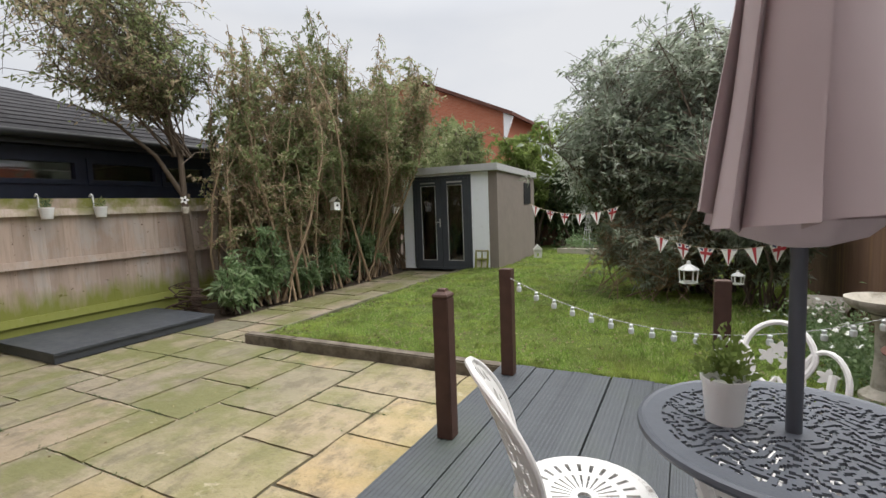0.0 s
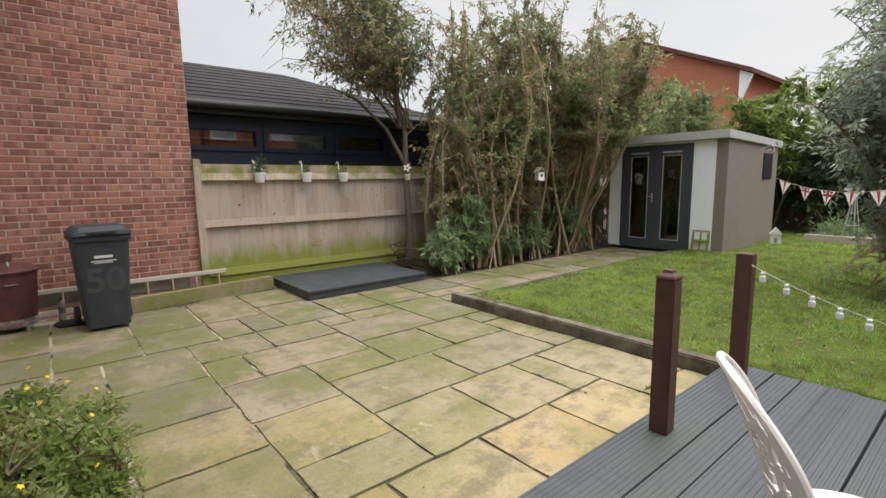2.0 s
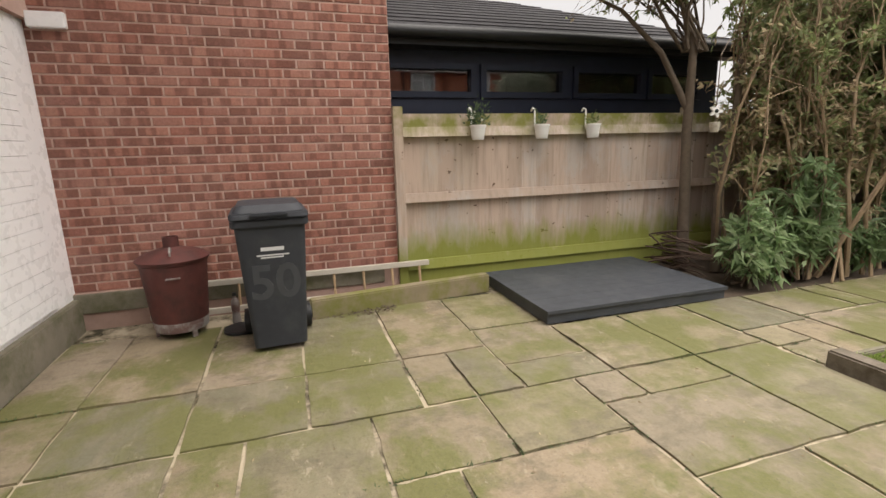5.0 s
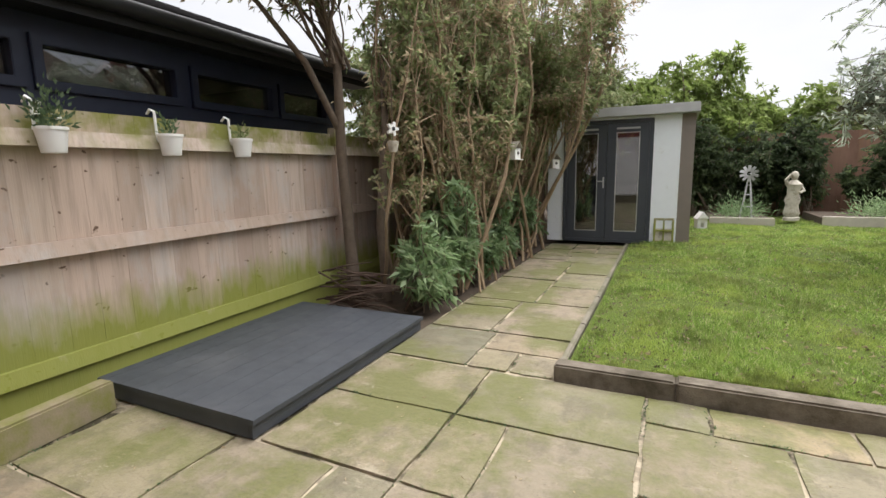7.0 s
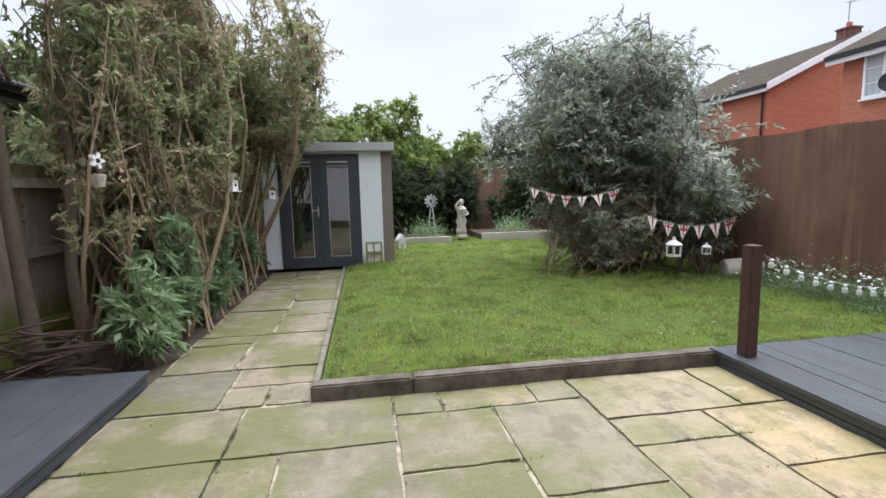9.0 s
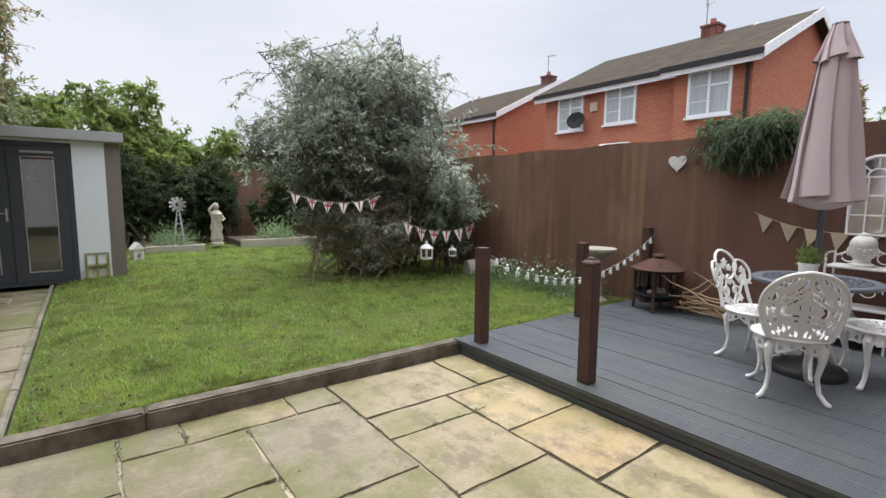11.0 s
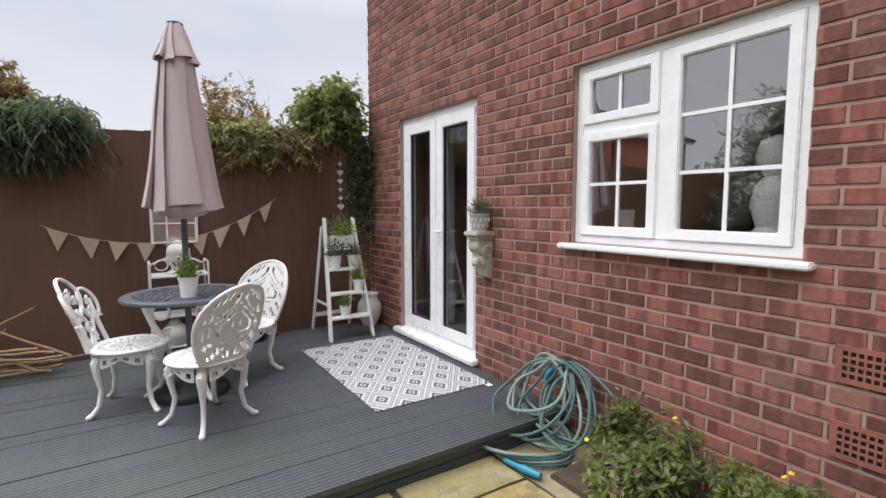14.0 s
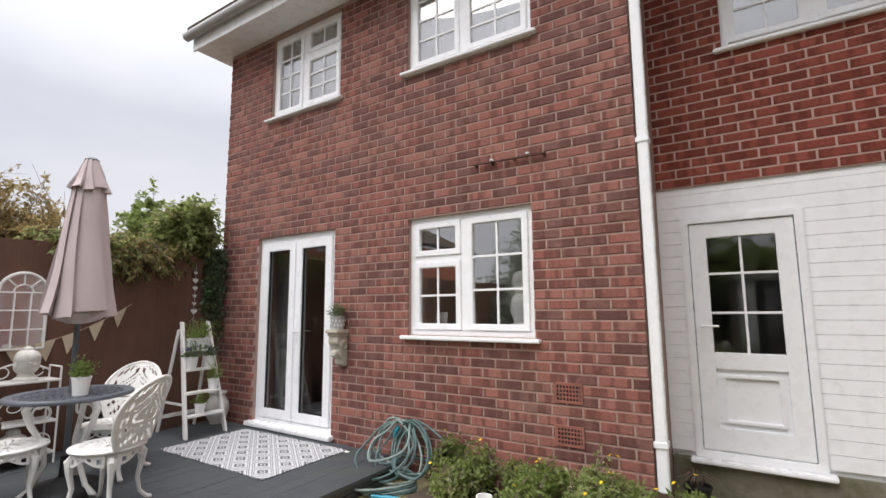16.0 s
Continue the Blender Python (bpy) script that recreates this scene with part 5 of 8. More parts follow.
# ---- grass ----
def grass():
    rng = np.random.default_rng(91)
    n = 230000
    t = rng.random(n) ** 1.7
    y = 4.18 + t * 9.3
    x = rng.uniform(-4.34, 1.48, n)
    thin = np.array([noise.noise((a * 1.3, b * 1.3, 11.0)) + 0.7 * noise.noise((a * 4.5, b * 4.5, 5.0)) for a, b in zip(x, y)])
    keep = (thin > -0.25) | (rng.random(n) < 0.25)
    keep &= ~((x > 1.0) & (y > 4.5) & (y < 6.4) & (rng.random(n) < 0.7))
    x, y = x[keep], y[keep]
    z = np.array([lawn_height(a, b) for a, b in zip(x, y)])
    n = len(x)
    h = rng.uniform(0.016, 0.046, n) * (1 + 0.25 * t[keep]) * np.clip(1.0 + 0.9 * thin[keep], 0.5, 1.7)
    w = rng.uniform(0.0025, 0.005, n) * (1 + 1.3 * t[keep])
    a = rng.uniform(0, 2 * np.pi, n)
    lean = rng.uniform(0.2, 0.9, n) * h
    b = rng.uniform(0, 2 * np.pi, n)
    base = np.stack([x, y, z - 0.004], 1)
    s = np.stack([np.cos(a), np.sin(a), np.zeros(n)], 1) * w[:, None]
    tip = base + np.stack([np.cos(b) * lean, np.sin(b) * lean, h], 1)
    v = np.stack([base - s, base + s, tip], 1).reshape(-1, 3)
    return v, np.arange(n * 3).reshape(n, 3)


v, q = grass()
g = np_mesh("grass", v, q, M["grass"], None)
tagged(g, "short green grass blades of the lawn", "grass", kind="stuff")
rngl = np.random.default_rng(92)
for n, mt, size, west, label in ((1500, "leaf_brown", (0.02, 0.05), 1.0, "small dry brown leaves lying on the lawn"), (2400, "bark", (0.010, 0.030), 1.8, "dark worm casts and leaf crumbs on the worn lawn")):
    lp = np.stack([-4.3 + 5.7 * rngl.random(n) ** west, 4.2 + 8.5 * rngl.random(n) ** 1.5, np.zeros(n)], 1)
    lp[:, 2] = [lawn_height(a, b) + 0.024 for a, b, c in lp]
    v, q = leaf_arrays(lp, rngl.normal(size=(n, 3)) * np.array([1, 1, 0.15]), rngl.uniform(*size, n), rngl.uniform(0.01, 0.024, n), rngl)
    g = np_mesh("fallen_leaves", v, q, M[mt], None)
    tagged(g, label, "fallen leaves", kind="stuff")


# ---- more materials ----
M["canopy"] = plain("taupe_canvas", (0.49, 0.405, 0.41), 0.85, 0, 0.07, 4, 0.12, 900)
M["grey_metal"] = plain("dark_grey_painted_metal", (0.095, 0.105, 0.125), 0.42, 0.1, 0.15, 9, 0.15, 160)
M["white_metal"] = plain("chipped_white_enamel", (0.76, 0.75, 0.73), 0.42, 0, 0.06, 14, 0.25, 130, (0.30, 0.27, 0.24), (0.62, 0.70))
M["rust"] = plain("rusty_iron", (0.115, 0.055, 0.04), 0.85, 0.2, 0.4, 14, 0.5, 110, (0.05, 0.035, 0.03), (0.45, 0.65))
M["burlap"] = plain("natural_burlap", (0.50, 0.41, 0.30), 0.95, 0, 0.12, 18, 0.5, 420)
M["pot_white"] = plain("white_glazed_pot", (0.78, 0.78, 0.77), 0.35, 0, 0.04, 9, 0.05, 80)
M["hose"] = plain("teal_striped_hose", (0.07, 0.125, 0.122), 0.45, 0, 0.2, 12, 0.1, 160)
M["hose_light"] = plain("pale_hose", (0.21, 0.275, 0.262), 0.45, 0, 0.15, 12, 0.1, 160)
M["cyan"] = plain("bright_blue_plastic", (0.03, 0.24, 0.34), 0.35, 0, 0.1, 12, 0)
M["log"] = plain("bare_driftwood", (0.36, 0.25, 0.15), 0.9, 0, 0.35, 18, 0.5, 120)
M["purple"] = plain("violet_petal", (0.14, 0.09, 0.30), 0.6, 0, 0.3, 40, 0.0)
M["yellow"] = plain("yellow_petal", (0.75, 0.50, 0.02), 0.6, 0, 0.15, 40, 0.0)
M["red"] = plain("red_cloth", (0.45, 0.06, 0.07), 0.85, 0, 0.15, 30, 0.2, 300)
M["blue"] = plain("navy_cloth", (0.03, 0.05, 0.14), 0.85, 0, 0.15, 30, 0.2, 300)
M["bulb"] = plain("white_bulb", (0.66, 0.70, 0.68), 0.12, 0, 0.03, 30, 0.0)
M["mirror"] = plain("old_mirror_glass", (0.75, 0.76, 0.78), 0.06, 1.0, 0.05, 8, 0.0)
M["wicker"] = plain("black_wicker", (0.022, 0.02, 0.02), 0.7, 0, 0.3, 30, 0.6, 150)
M["cat_stone"] = plain("weathered_pale_plaster", (0.50, 0.46, 0.39), 0.9, 0, 0.2, 16, 0.6, 90, (0.25, 0.22, 0.17), (0.5, 0.7))


def cells(mb, nu, nv, point, keep, t, wrap=False, m=None):
    """A thin curved sheet with holes: point(u, v) -> place and normal, keep(u, v): whether that cell is solid."""
    idx, K = {}, {}
    for i in range(nu):
        for j in range(nv):
            K[i, j] = keep((i + 0.5) / nu, (j + 0.5) / nv)

    def vert(i, j, s):
        if wrap:
            i %= nu
        key = (i, j, s)
        if key not in idx:
            p, n = point(i / nu, j / nv)
            q = Vector(p) + Vector(n) * (t / 2 if s else -t / 2)
            idx[key] = len(mb.v)
            mb.v.append(tuple(m @ q) if m else tuple(q))
        return idx[key]

    for (i, j), on in K.items():
        if not on:
            continue
        c = [(i, j), (i + 1, j), (i + 1, j + 1), (i, j + 1)]
        mb.f.append(tuple(vert(a, b, 1) for a, b in c))
        mb.f.append(tuple(vert(a, b, 0) for a, b in reversed(c)))
        for k, (di, dj) in enumerate(((0, -1), (1, 0), (0, 1), (-1, 0))):
            o = ((i + di) % nu if wrap else i + di, j + dj)
            if not K.get(o, False):
                a, b = c[k], c[(k + 1) % 4]
                mb.f.append((vert(*b, 1), vert(*a, 1), vert(*a, 0), vert(*b, 0)))
    return mb


def arc(c, r, a0, a1, n=10, plane="xz"):
    out = []
    for k in range(n + 1):
        a = radians(a0 + (a1 - a0) * k / n)
        p = (r * math.cos(a), r * math.sin(a))
        out.append((c[0] + p[0], c[1], c[2] + p[1]) if plane == "xz" else (c[0] + p[0], c[1] + p[1], c[2]))
    return out


# ---- cast metal chairs ----
def cabriole(parent, a, r=0.155, top=0.40):
    ca, sa = math.cos(a), math.sin(a)
    prof = ((r, top, 0.026), (r + 0.035, top - 0.05, 0.028), (r + 0.03, top - 0.13, 0.019), (r + 0.012, top - 0.23, 0.014), (r + 0.03, 0.07, 0.013), (r + 0.065, 0.025, 0.015), (r + 0.085, 0.012, 0.018), (r + 0.10, 0.012, 0.010))
    mb = MB()
    mb.tube([(ca * q[0], sa * q[0], q[1]) for q in prof], [q[2] for q in prof], 8)
    part("leg", mb, M["white_metal"], parent, smooth=True)


def seat_and_legs(ch):
    mb = MB()
    cells(mb, 72, 9, lambda u, v: ((math.cos(2 * math.pi * u) * (0.02 + 0.18 * v), math.sin(2 * math.pi * u) * (0.02 + 0.18 * v), 0.425 - 0.012 * (1 - v) ** 2), (0, 0, 1)),
          lambda u, v: v > 0.82 or v < 0.12 or 0.45 < v < 0.56 or (int(u * 72) % 3 != 0), 0.012, True)
    part("seat", mb, M["white_metal"], ch, smooth=False)
    rim = MB()
    rim.tube([(0.2 * math.cos(2 * math.pi * k / 36), 0.2 * math.sin(2 * math.pi * k / 36), 0.424) for k in range(36)], 0.011, 8, False, True)
    part("seat_rim", rim, M["white_metal"], ch, smooth=True)
    for k in range(4):
        cabriole(ch, radians(45 + 90 * k))
    for k in range(4):
        a0 = radians(90 * k)
        ap = MB()
        cells(ap, 16, 5, lambda u, v: ((0.186 * math.cos(a0 + radians(-34 + 68 * u)), 0.186 * math.sin(a0 + radians(-34 + 68 * u)), 0.415 - v * (0.035 + 0.055 * abs(math.cos(math.pi * u)))), (math.cos(a0 + radians(-34 + 68 * u)), math.sin(a0 + radians(-34 + 68 * u)), 0)),
              lambda u, v: not (0.3 < v < 0.75 and (int(u * 16) % 4) in (1, 2)), 0.008)
        part("apron", ap, M["white_metal"], ch)


def back_place(u, v):
    """A point of the raked, bowed back: u from -1 to 1 across, v from 0 to 1 up."""
    half = max(0.012, 0.205 * math.sqrt(max(0.0, 1 - ((v - 0.5) / 0.5) ** 2))) if v > 0.5 else 0.15 + 0.055 * math.sin(math.pi * v)
    x = half * u
    return (x, 0.185 + 0.10 * v + 0.05 * v * v - 0.14 * (x * x) / 0.04 * 0.35, 0.43 + 0.475 * v)


def filigree_chair(m):
    ch = thing("garden_chair", 0, 0, 0, label="white cast metal garden chair with pierced oval back", category="chair", group="chairs round the table")
    seat_and_legs(ch)

    def keep(u, v):
        s = abs(2 * u - 1)
        if s > 0.86 or v > 0.93 or v < 0.06:
            return True
        if s < 0.07 and v < 0.75:
            return True
        r = math.hypot((2 * u - 1), (v - 0.55) * 1.7)
        if 0.60 < r < 0.68:
            return True
        if r < 0.6:
            return math.sin(14 * s + 9 * math.sin(9 * v + 2 * s)) > -0.55
        return math.sin(34 * v + 12 * s) + math.sin(40 * s - 10 * v) > -0.35
    mb = MB()
    cells(mb, 44, 40, lambda u, v: (back_place(2 * u - 1, v), (0, 0.97, 0.25)), keep, 0.011)
    part("backrest", mb, M["white_metal"], ch)
    rim = MB()
    n = 30
    pts = [back_place(-1, k / n) for k in range(n + 1)] + [back_place(1, 1 - k / n) for k in range(n + 1)]
    rim.tube(pts, 0.011, 8)
    part("back_frame", rim, M["white_metal"], ch, smooth=True)
    ch.matrix_world = m
    return ch


def heart_chair(m):
    ch = thing("garden_chair", 0, 0, 0, label="white cast metal garden chair with open looped back", category="chair", group="chairs round the table")
    seat_and_legs(ch)

    def on(x, z):
        v = z / 0.46
        return (x, 0.185 + 0.10 * v + 0.05 * v * v - 1.1 * x * x, 0.43 + z)
    def loop(pts, r, name="back_scroll"):
        mb = MB()
        mb.tube([on(*p) for p in pts], r, 7)
        part(name, mb, M["white_metal"], ch, smooth=True)
    big = []
    for k in range(41):
        a = 2 * math.pi * k / 40
        big.append((0.0 + 0.105 * math.sin(a) * (1.0 - 0.3 * (math.cos(a) < 0) * abs(math.cos(a))), 0.335 + 0.125 * math.cos(a)))
    loop(big, 0.011)
    for s in (-1, 1):
        loop([(s * (0.135 + 0.062 * math.sin(2 * math.pi * k / 26)), 0.27 + 0.105 * math.cos(2 * math.pi * k / 26)) for k in range(27)], 0.010)
        loop([(s * (0.03 + 0.155 * (k / 16) ** 0.7), 0.17 - 0.17 * (1 - k / 16) ** 2 + 0.06 * math.sin(math.pi * k / 16)) for k in range(17)], 0.010)
        loop([(s * (0.155 - 0.012 * math.sin(math.pi * k / 10)), 0.30 * k / 10) for k in range(11)], 0.013, "back_post")
        loop([(s * 0.055 + s * 0.03 * math.cos(2 * math.pi * k / 18), 0.12 + 0.034 * math.sin(2 * math.pi * k / 18)) for k in range(19)], 0.008)
        loop([(s * 0.05 * math.sin(math.pi * k / 14), 0.005 + 0.25 * k / 14) for k in range(15)], 0.008)
    rng = random.Random(4)
    for x, z in ((0, 0.36), (0.03, 0.31), (-0.03, 0.33), (0.14, 0.29), (-0.14, 0.29), (0.12, 0.22), (-0.12, 0.22), (0.0, 0.2), (0.08, 0.05), (-0.08, 0.05)):
        lf = MB()
        o = [(0.026 * (1 + 0.35 * math.cos(5 * a)) * math.cos(a), 0.026 * (1 + 0.35 * math.cos(5 * a)) * math.sin(a)) for a in [2 * math.pi * k / 20 for k in range(20)]]
        lf.plate(o, -0.006, 0.006, Matrix.Translation(on(x, z)) @ pose(0, 0, 0, 78, rng.uniform(-10, 10), 0))
        part("cast_leaf", lf, M["white_metal"], ch)
    ch.matrix_world = m
    return ch


def facing(x, y, dx, dy):
    """A chair at x, y whose sitter looks along dx, dy; the chair is built with its back towards +y."""
    return pose(x, y, DECK, 0, 0, math.degrees(math.atan2(-dy, -dx)) - 90) @ Matrix.Diagonal((1.06, 1.06, 0.93, 1))


filigree = filigree_chair(facing(-0.33, 1.92, 0.87, 0.49))
copy_thing(filigree, facing(0.37, 1.60, -0.6, 0.8) @ Matrix.Diagonal((1, 1, 1.06, 1)))
heart_chair(facing(0.19, 2.30, -0.25, -0.97))

# ---- table and parasol ----
TX, TY, TZ = 0.21, 1.96, 0.81
table = thing("round_table", TX, TY, DECK, label="round grey cast metal table with pierced leaf-pattern top", category="table")
tz, R = TZ - DECK, 0.378
mb = MB()


def top_keep(u, v):
    if v > 0.84 or v < 0.14:
        return True
    a = 2 * math.pi * u
    x, y = v * math.cos(a), v * math.sin(a)
    return math.sin(52 * x + 6 * math.sin(19 * y)) + math.sin(52 * y + 6 * math.sin(17 * x)) > -0.15


cells(mb, 220, 46, lambda u, v: ((R * v * math.cos(2 * math.pi * u), R * v * math.sin(2 * math.pi * u), tz - 0.004), (0, 0, 1)), top_keep, 0.008, True)
part("tabletop", mb, M["grey_metal"], table)
mb = MB()
mb.tube([((R - 0.005) * math.cos(2 * math.pi * k / 48), (R - 0.005) * math.sin(2 * math.pi * k / 48), tz - 0.012) for k in range(48)], 0.015, 8, False, True)
part("table_rim", mb, M["grey_metal"], table, smooth=True)
for k in range(3):
    a = radians(80 + 120 * k)
    prof = ((0.20, tz - 0.02, 0.022), (0.245, tz - 0.09, 0.026), (0.21, tz - 0.2, 0.02), (0.13, tz - 0.34, 0.018), (0.12, 0.22, 0.017), (0.19, 0.07, 0.018), (0.25, 0.02, 0.02), (0.28, 0.014, 0.012))
    mb = MB()
    mb.tube([(math.cos(a) * p[0], math.sin(a) * p[0], p[1]) for p in prof], [p[2] for p in prof], 8)
    mb.tube([(math.cos(a) * (0.16 + 0.05 * math.cos(t)), math.sin(a) * (0.16 + 0.05 * math.cos(t)), tz - 0.12 + 0.05 * math.sin(t)) for t in [2 * math.pi * j / 14 for j in range(14)]], 0.009, 6, False, True)
    part("leg", mb, M["white_metal"], table, "chipped white cast leg", smooth=True)

par = thing("parasol", TX + 0.0, TY, DECK, label="closed taupe canvas parasol on a dark pole", category="parasol")
mb = MB()
mb.tube([(0, 0, 0.05), (0, 0, 2.36)], 0.0195, 14)
part("pole", mb, M["grey_metal"], par, smooth=True)
part("base", MB().lathe([(0.235, 0.0), (0.235, 0.03), (0.21, 0.06), (0.08, 0.085), (0.035, 0.12), (0.03, 0.26), (0.0, 0.26)], 32), M["black"], par, smooth=True)


def canopy(zb, zt, rb, rt, folds, lap, hem, rows=18, m=12, ph=0.0):
    """A closed canopy: each panel wraps over the start of the next one and folds back under itself."""
    mb = MB()
    rng = random.Random(folds)
    wid = [rng.uniform(0.75, 1.3) for k in range(folds)]
    ends = [sum(wid[:k]) / sum(wid) for k in range(folds + 1)]
    ring = []
    for k in range(folds):
        a0, da = ends[k], ends[k + 1] - ends[k]
        for j in range(m):
            u = j / m
            if u < 0.75:
                g = u / 0.75
                ring.append((a0 + da * (1 + lap) * g, g ** 0.7, k))
            else:
                g = (u - 0.75) / 0.25
                ring.append((a0 + da * (1 + lap * (1 - g)), 1 - g ** 0.6, k))
    n = len(ring)
    for inner in (0, 1):
        for i in range(rows + 1):
            f = i / rows
            depth = 0.30 * (1 - 0.45 * f)
            for a, h, k in ring:
                ang = 2 * math.pi * a + ph + 0.10 * math.sin(3 * f + k)
                r = (rb + (rt - rb) * f ** 0.9) * (1 - depth + depth * h + 0.02 * math.sin(9 * f + 2 * k)) - 0.0025 * inner
                z = zb + (zt - zb) * f + hem * (1 - f) ** 2 * (0.55 * math.sin(2.4 * k + 0.5) + 0.5 * (h - 0.5))
                mb.v.append((r * math.cos(ang), r * math.sin(ang), z))
        o = inner * (rows + 1) * n
        for i in range(rows):
            for j in range(n):
                q = (o + i * n + j, o + i * n + (j + 1) % n, o + (i + 1) * n + (j + 1) % n, o + (i + 1) * n + j)
                mb.f.append(q if not inner else tuple(reversed(q)))
    o = (rows + 1) * n
    mb.f += [(j, o + j, o + (j + 1) % n, (j + 1) % n) for j in range(n)]
    return mb


part("canopy", canopy(1.25, 2.29, 0.25, 0.095, 8, 0.3, 0.045), M["canopy"], par, smooth=True)
part("vent_flounce", canopy(2.19, 2.43, 0.145, 0.048, 8, 0.12, 0.03, 8, 10, 0.5), M["canopy"], par, smooth=True)
part("gathered_lining", MB().lathe([(0.03, 1.185), (0.06, 1.19), (0.13, 1.215), (0.17, 1.26), (0.16, 1.32), (0.02, 1.37)], 48, wave=lambda a, t: 1 + 0.10 * math.sin(8 * a) * (0.3 + t)), M["canopy"], par, smooth=True)
part("finial", MB().lathe([(0.045, 2.42), (0.048, 2.435), (0.03, 2.45), (0.0, 2.452)], 20), M["grey_metal"], par, smooth=True)
for k in range(8):
    a = 2 * math.pi * k / 8
    mb = MB()
    mb.tube([(0.03 * math.cos(a), 0.03 * math.sin(a), 2.25), (0.12 * math.cos(a), 0.12 * math.sin(a), 1.22)], 0.006, 5)
    part("rib", mb, M["black"], par)


# ---- pots ----
def tuft(parent, z, r, n, leaf, mat, seed, up=0.6, name="foliage"):
    rng = np.random.default_rng(seed)
    p = np.stack([rng.normal(size=n) * r * 0.45, rng.normal(size=n) * r * 0.45, z + np.abs(rng.normal(size=n)) * r * up], 1)
    d = p - np.array([0, 0, z - r * 0.5]) + rng.normal(size=(n, 3)) * r * 0.5
    v, q = leaf_arrays(p, d, leaf[0] * rng.uniform(0.6, 1.3, n), leaf[1] * rng.uniform(0.7, 1.3, n), rng)
    return np_mesh(name, v, q, M[mat], parent)


def flowers(parent, z, r, n, size, mat, seed, name="flower"):
    rng = random.Random(seed)
    for k in range(n):
        mb = MB()
        m = pose(rng.gauss(0, r * 0.5), rng.gauss(0, r * 0.5), z + rng.uniform(0, r), rng.uniform(-40, 40), rng.uniform(-40, 40), rng.uniform(0, 360))
        o = [(size * (0.75 + 0.3 * math.cos(5 * a)) * math.cos(a), size * (0.75 + 0.3 * math.cos(5 * a)) * math.sin(a)) for a in [2 * math.pi * j / 20 for j in range(20)]]
        mb.plate(o, -0.002, 0.002, m)
        part(name, mb, M[mat], parent)


def pot(name, x, y, z, r0, r1, h, label, mat="pot_white", leafmat="leaf_bright", n=160, leaf=(0.04, 0.02), seed=1, bloom=None, group="", up=0.6, spread=1.3):
    p = thing(name, x, y, z, label=label, category="plant pot", group=group)
    part("pot", MB().lathe([(r0, 0), (r0, 0.004), (r1, h), (r1 * 1.05, h), (r1 * 1.05, h - 0.012), (r1 * 0.93, h - 0.002), (r1 * 0.9, h - 0.03), (0.0, h - 0.03)], 28), M[mat], p, smooth=True)
    tuft(p, h, r1 * spread, n, leaf, leafmat, seed, up)
    if bloom:
        flowers(p, h + 0.02, r1 * spread, bloom[1], bloom[2], bloom[0], seed)
    return p


tp = pot("table_pot", 0.05, 1.965, TZ, 0.047, 0.059, 0.128, "white metal pot with lace rim and small green plant", leaf=(0.028, 0.016), n=330, seed=3, up=0.75, spread=1.05)
for k in range(9):
    a = 2 * math.pi * k / 9
    mb = MB()
    mb.tube([(0.0525 * math.cos(a) + 0.010 * math.cos(t) * -math.sin(a), 0.0525 * math.sin(a) + 0.010 * math.cos(t) * math.cos(a), 0.096 + 0.010 * math.sin(t)) for t in [2 * math.pi * j / 12 for j in range(12)]], 0.0022, 5, False, True)
    part("lace_ring", mb, M["felt"], tp)


# ---- rug ----
def rug_mat():
    k = Nodes("woven_diamond_rug", 0.9, 0, 0.2)
    x = k.math("MULTIPLY", k.math("ADD", k.sep("X"), 0.785), 1 / 0.302)
    y = k.math("MULTIPLY", k.math("ADD", k.sep("Y"), -0.15), 1 / 0.225)
    d = k.math("ADD", k.math("ABSOLUTE", k.math("SUBTRACT", k.math("FRACT", x), 0.5)), k.math("ABSOLUTE", k.math("SUBTRACT", k.math("FRACT", y), 0.5)))
    r = k.n.new("ShaderNodeValToRGB")
    r.color_ramp.interpolation = "CONSTANT"
    W_, G_, D_ = (0.54, 0.545, 0.56, 1), (0.20, 0.21, 0.225, 1), (0.11, 0.115, 0.125, 1)
    e = r.color_ramp.elements
    for p, c in ((0.0, D_), (0.06, W_), (0.11, D_), (0.22, W_), (0.33, G_), (0.37, W_), (0.41, G_), (0.455, W_), (0.545, G_), (0.59, W_), (0.63, G_), (0.67, W_), (0.78, D_), (0.89, W_), (0.94, D_)):
        if p in (0.0,):
            e[0].position, e[0].color = p, c
        elif p == 0.06 and len(e) == 2:
            e[1].position, e[1].color = p, c
        else:
            q = e.new(p)
            q.color = c
    k.l.new(d, r.inputs["Fac"])
    col = k.mix(0.35, r.outputs["Color"], k.mix(k.noise(90, 3), (0.3, 0.3, 0.3), (0.75, 0.75, 0.75)), "OVERLAY")
    k.bump(k.noise(240, 2), 0.5, 0.003)
    return k.done(col)


M["rug"] = rug_mat()
rug = part("rug", MB().box(-0.785, 0.725, 0.15, 1.05, DECK + 0.002, DECK + 0.008), M["rug"], None, bevel=0.002)
tagged(rug, "flat grey and white diamond-patterned outdoor rug on the deck", "rug")

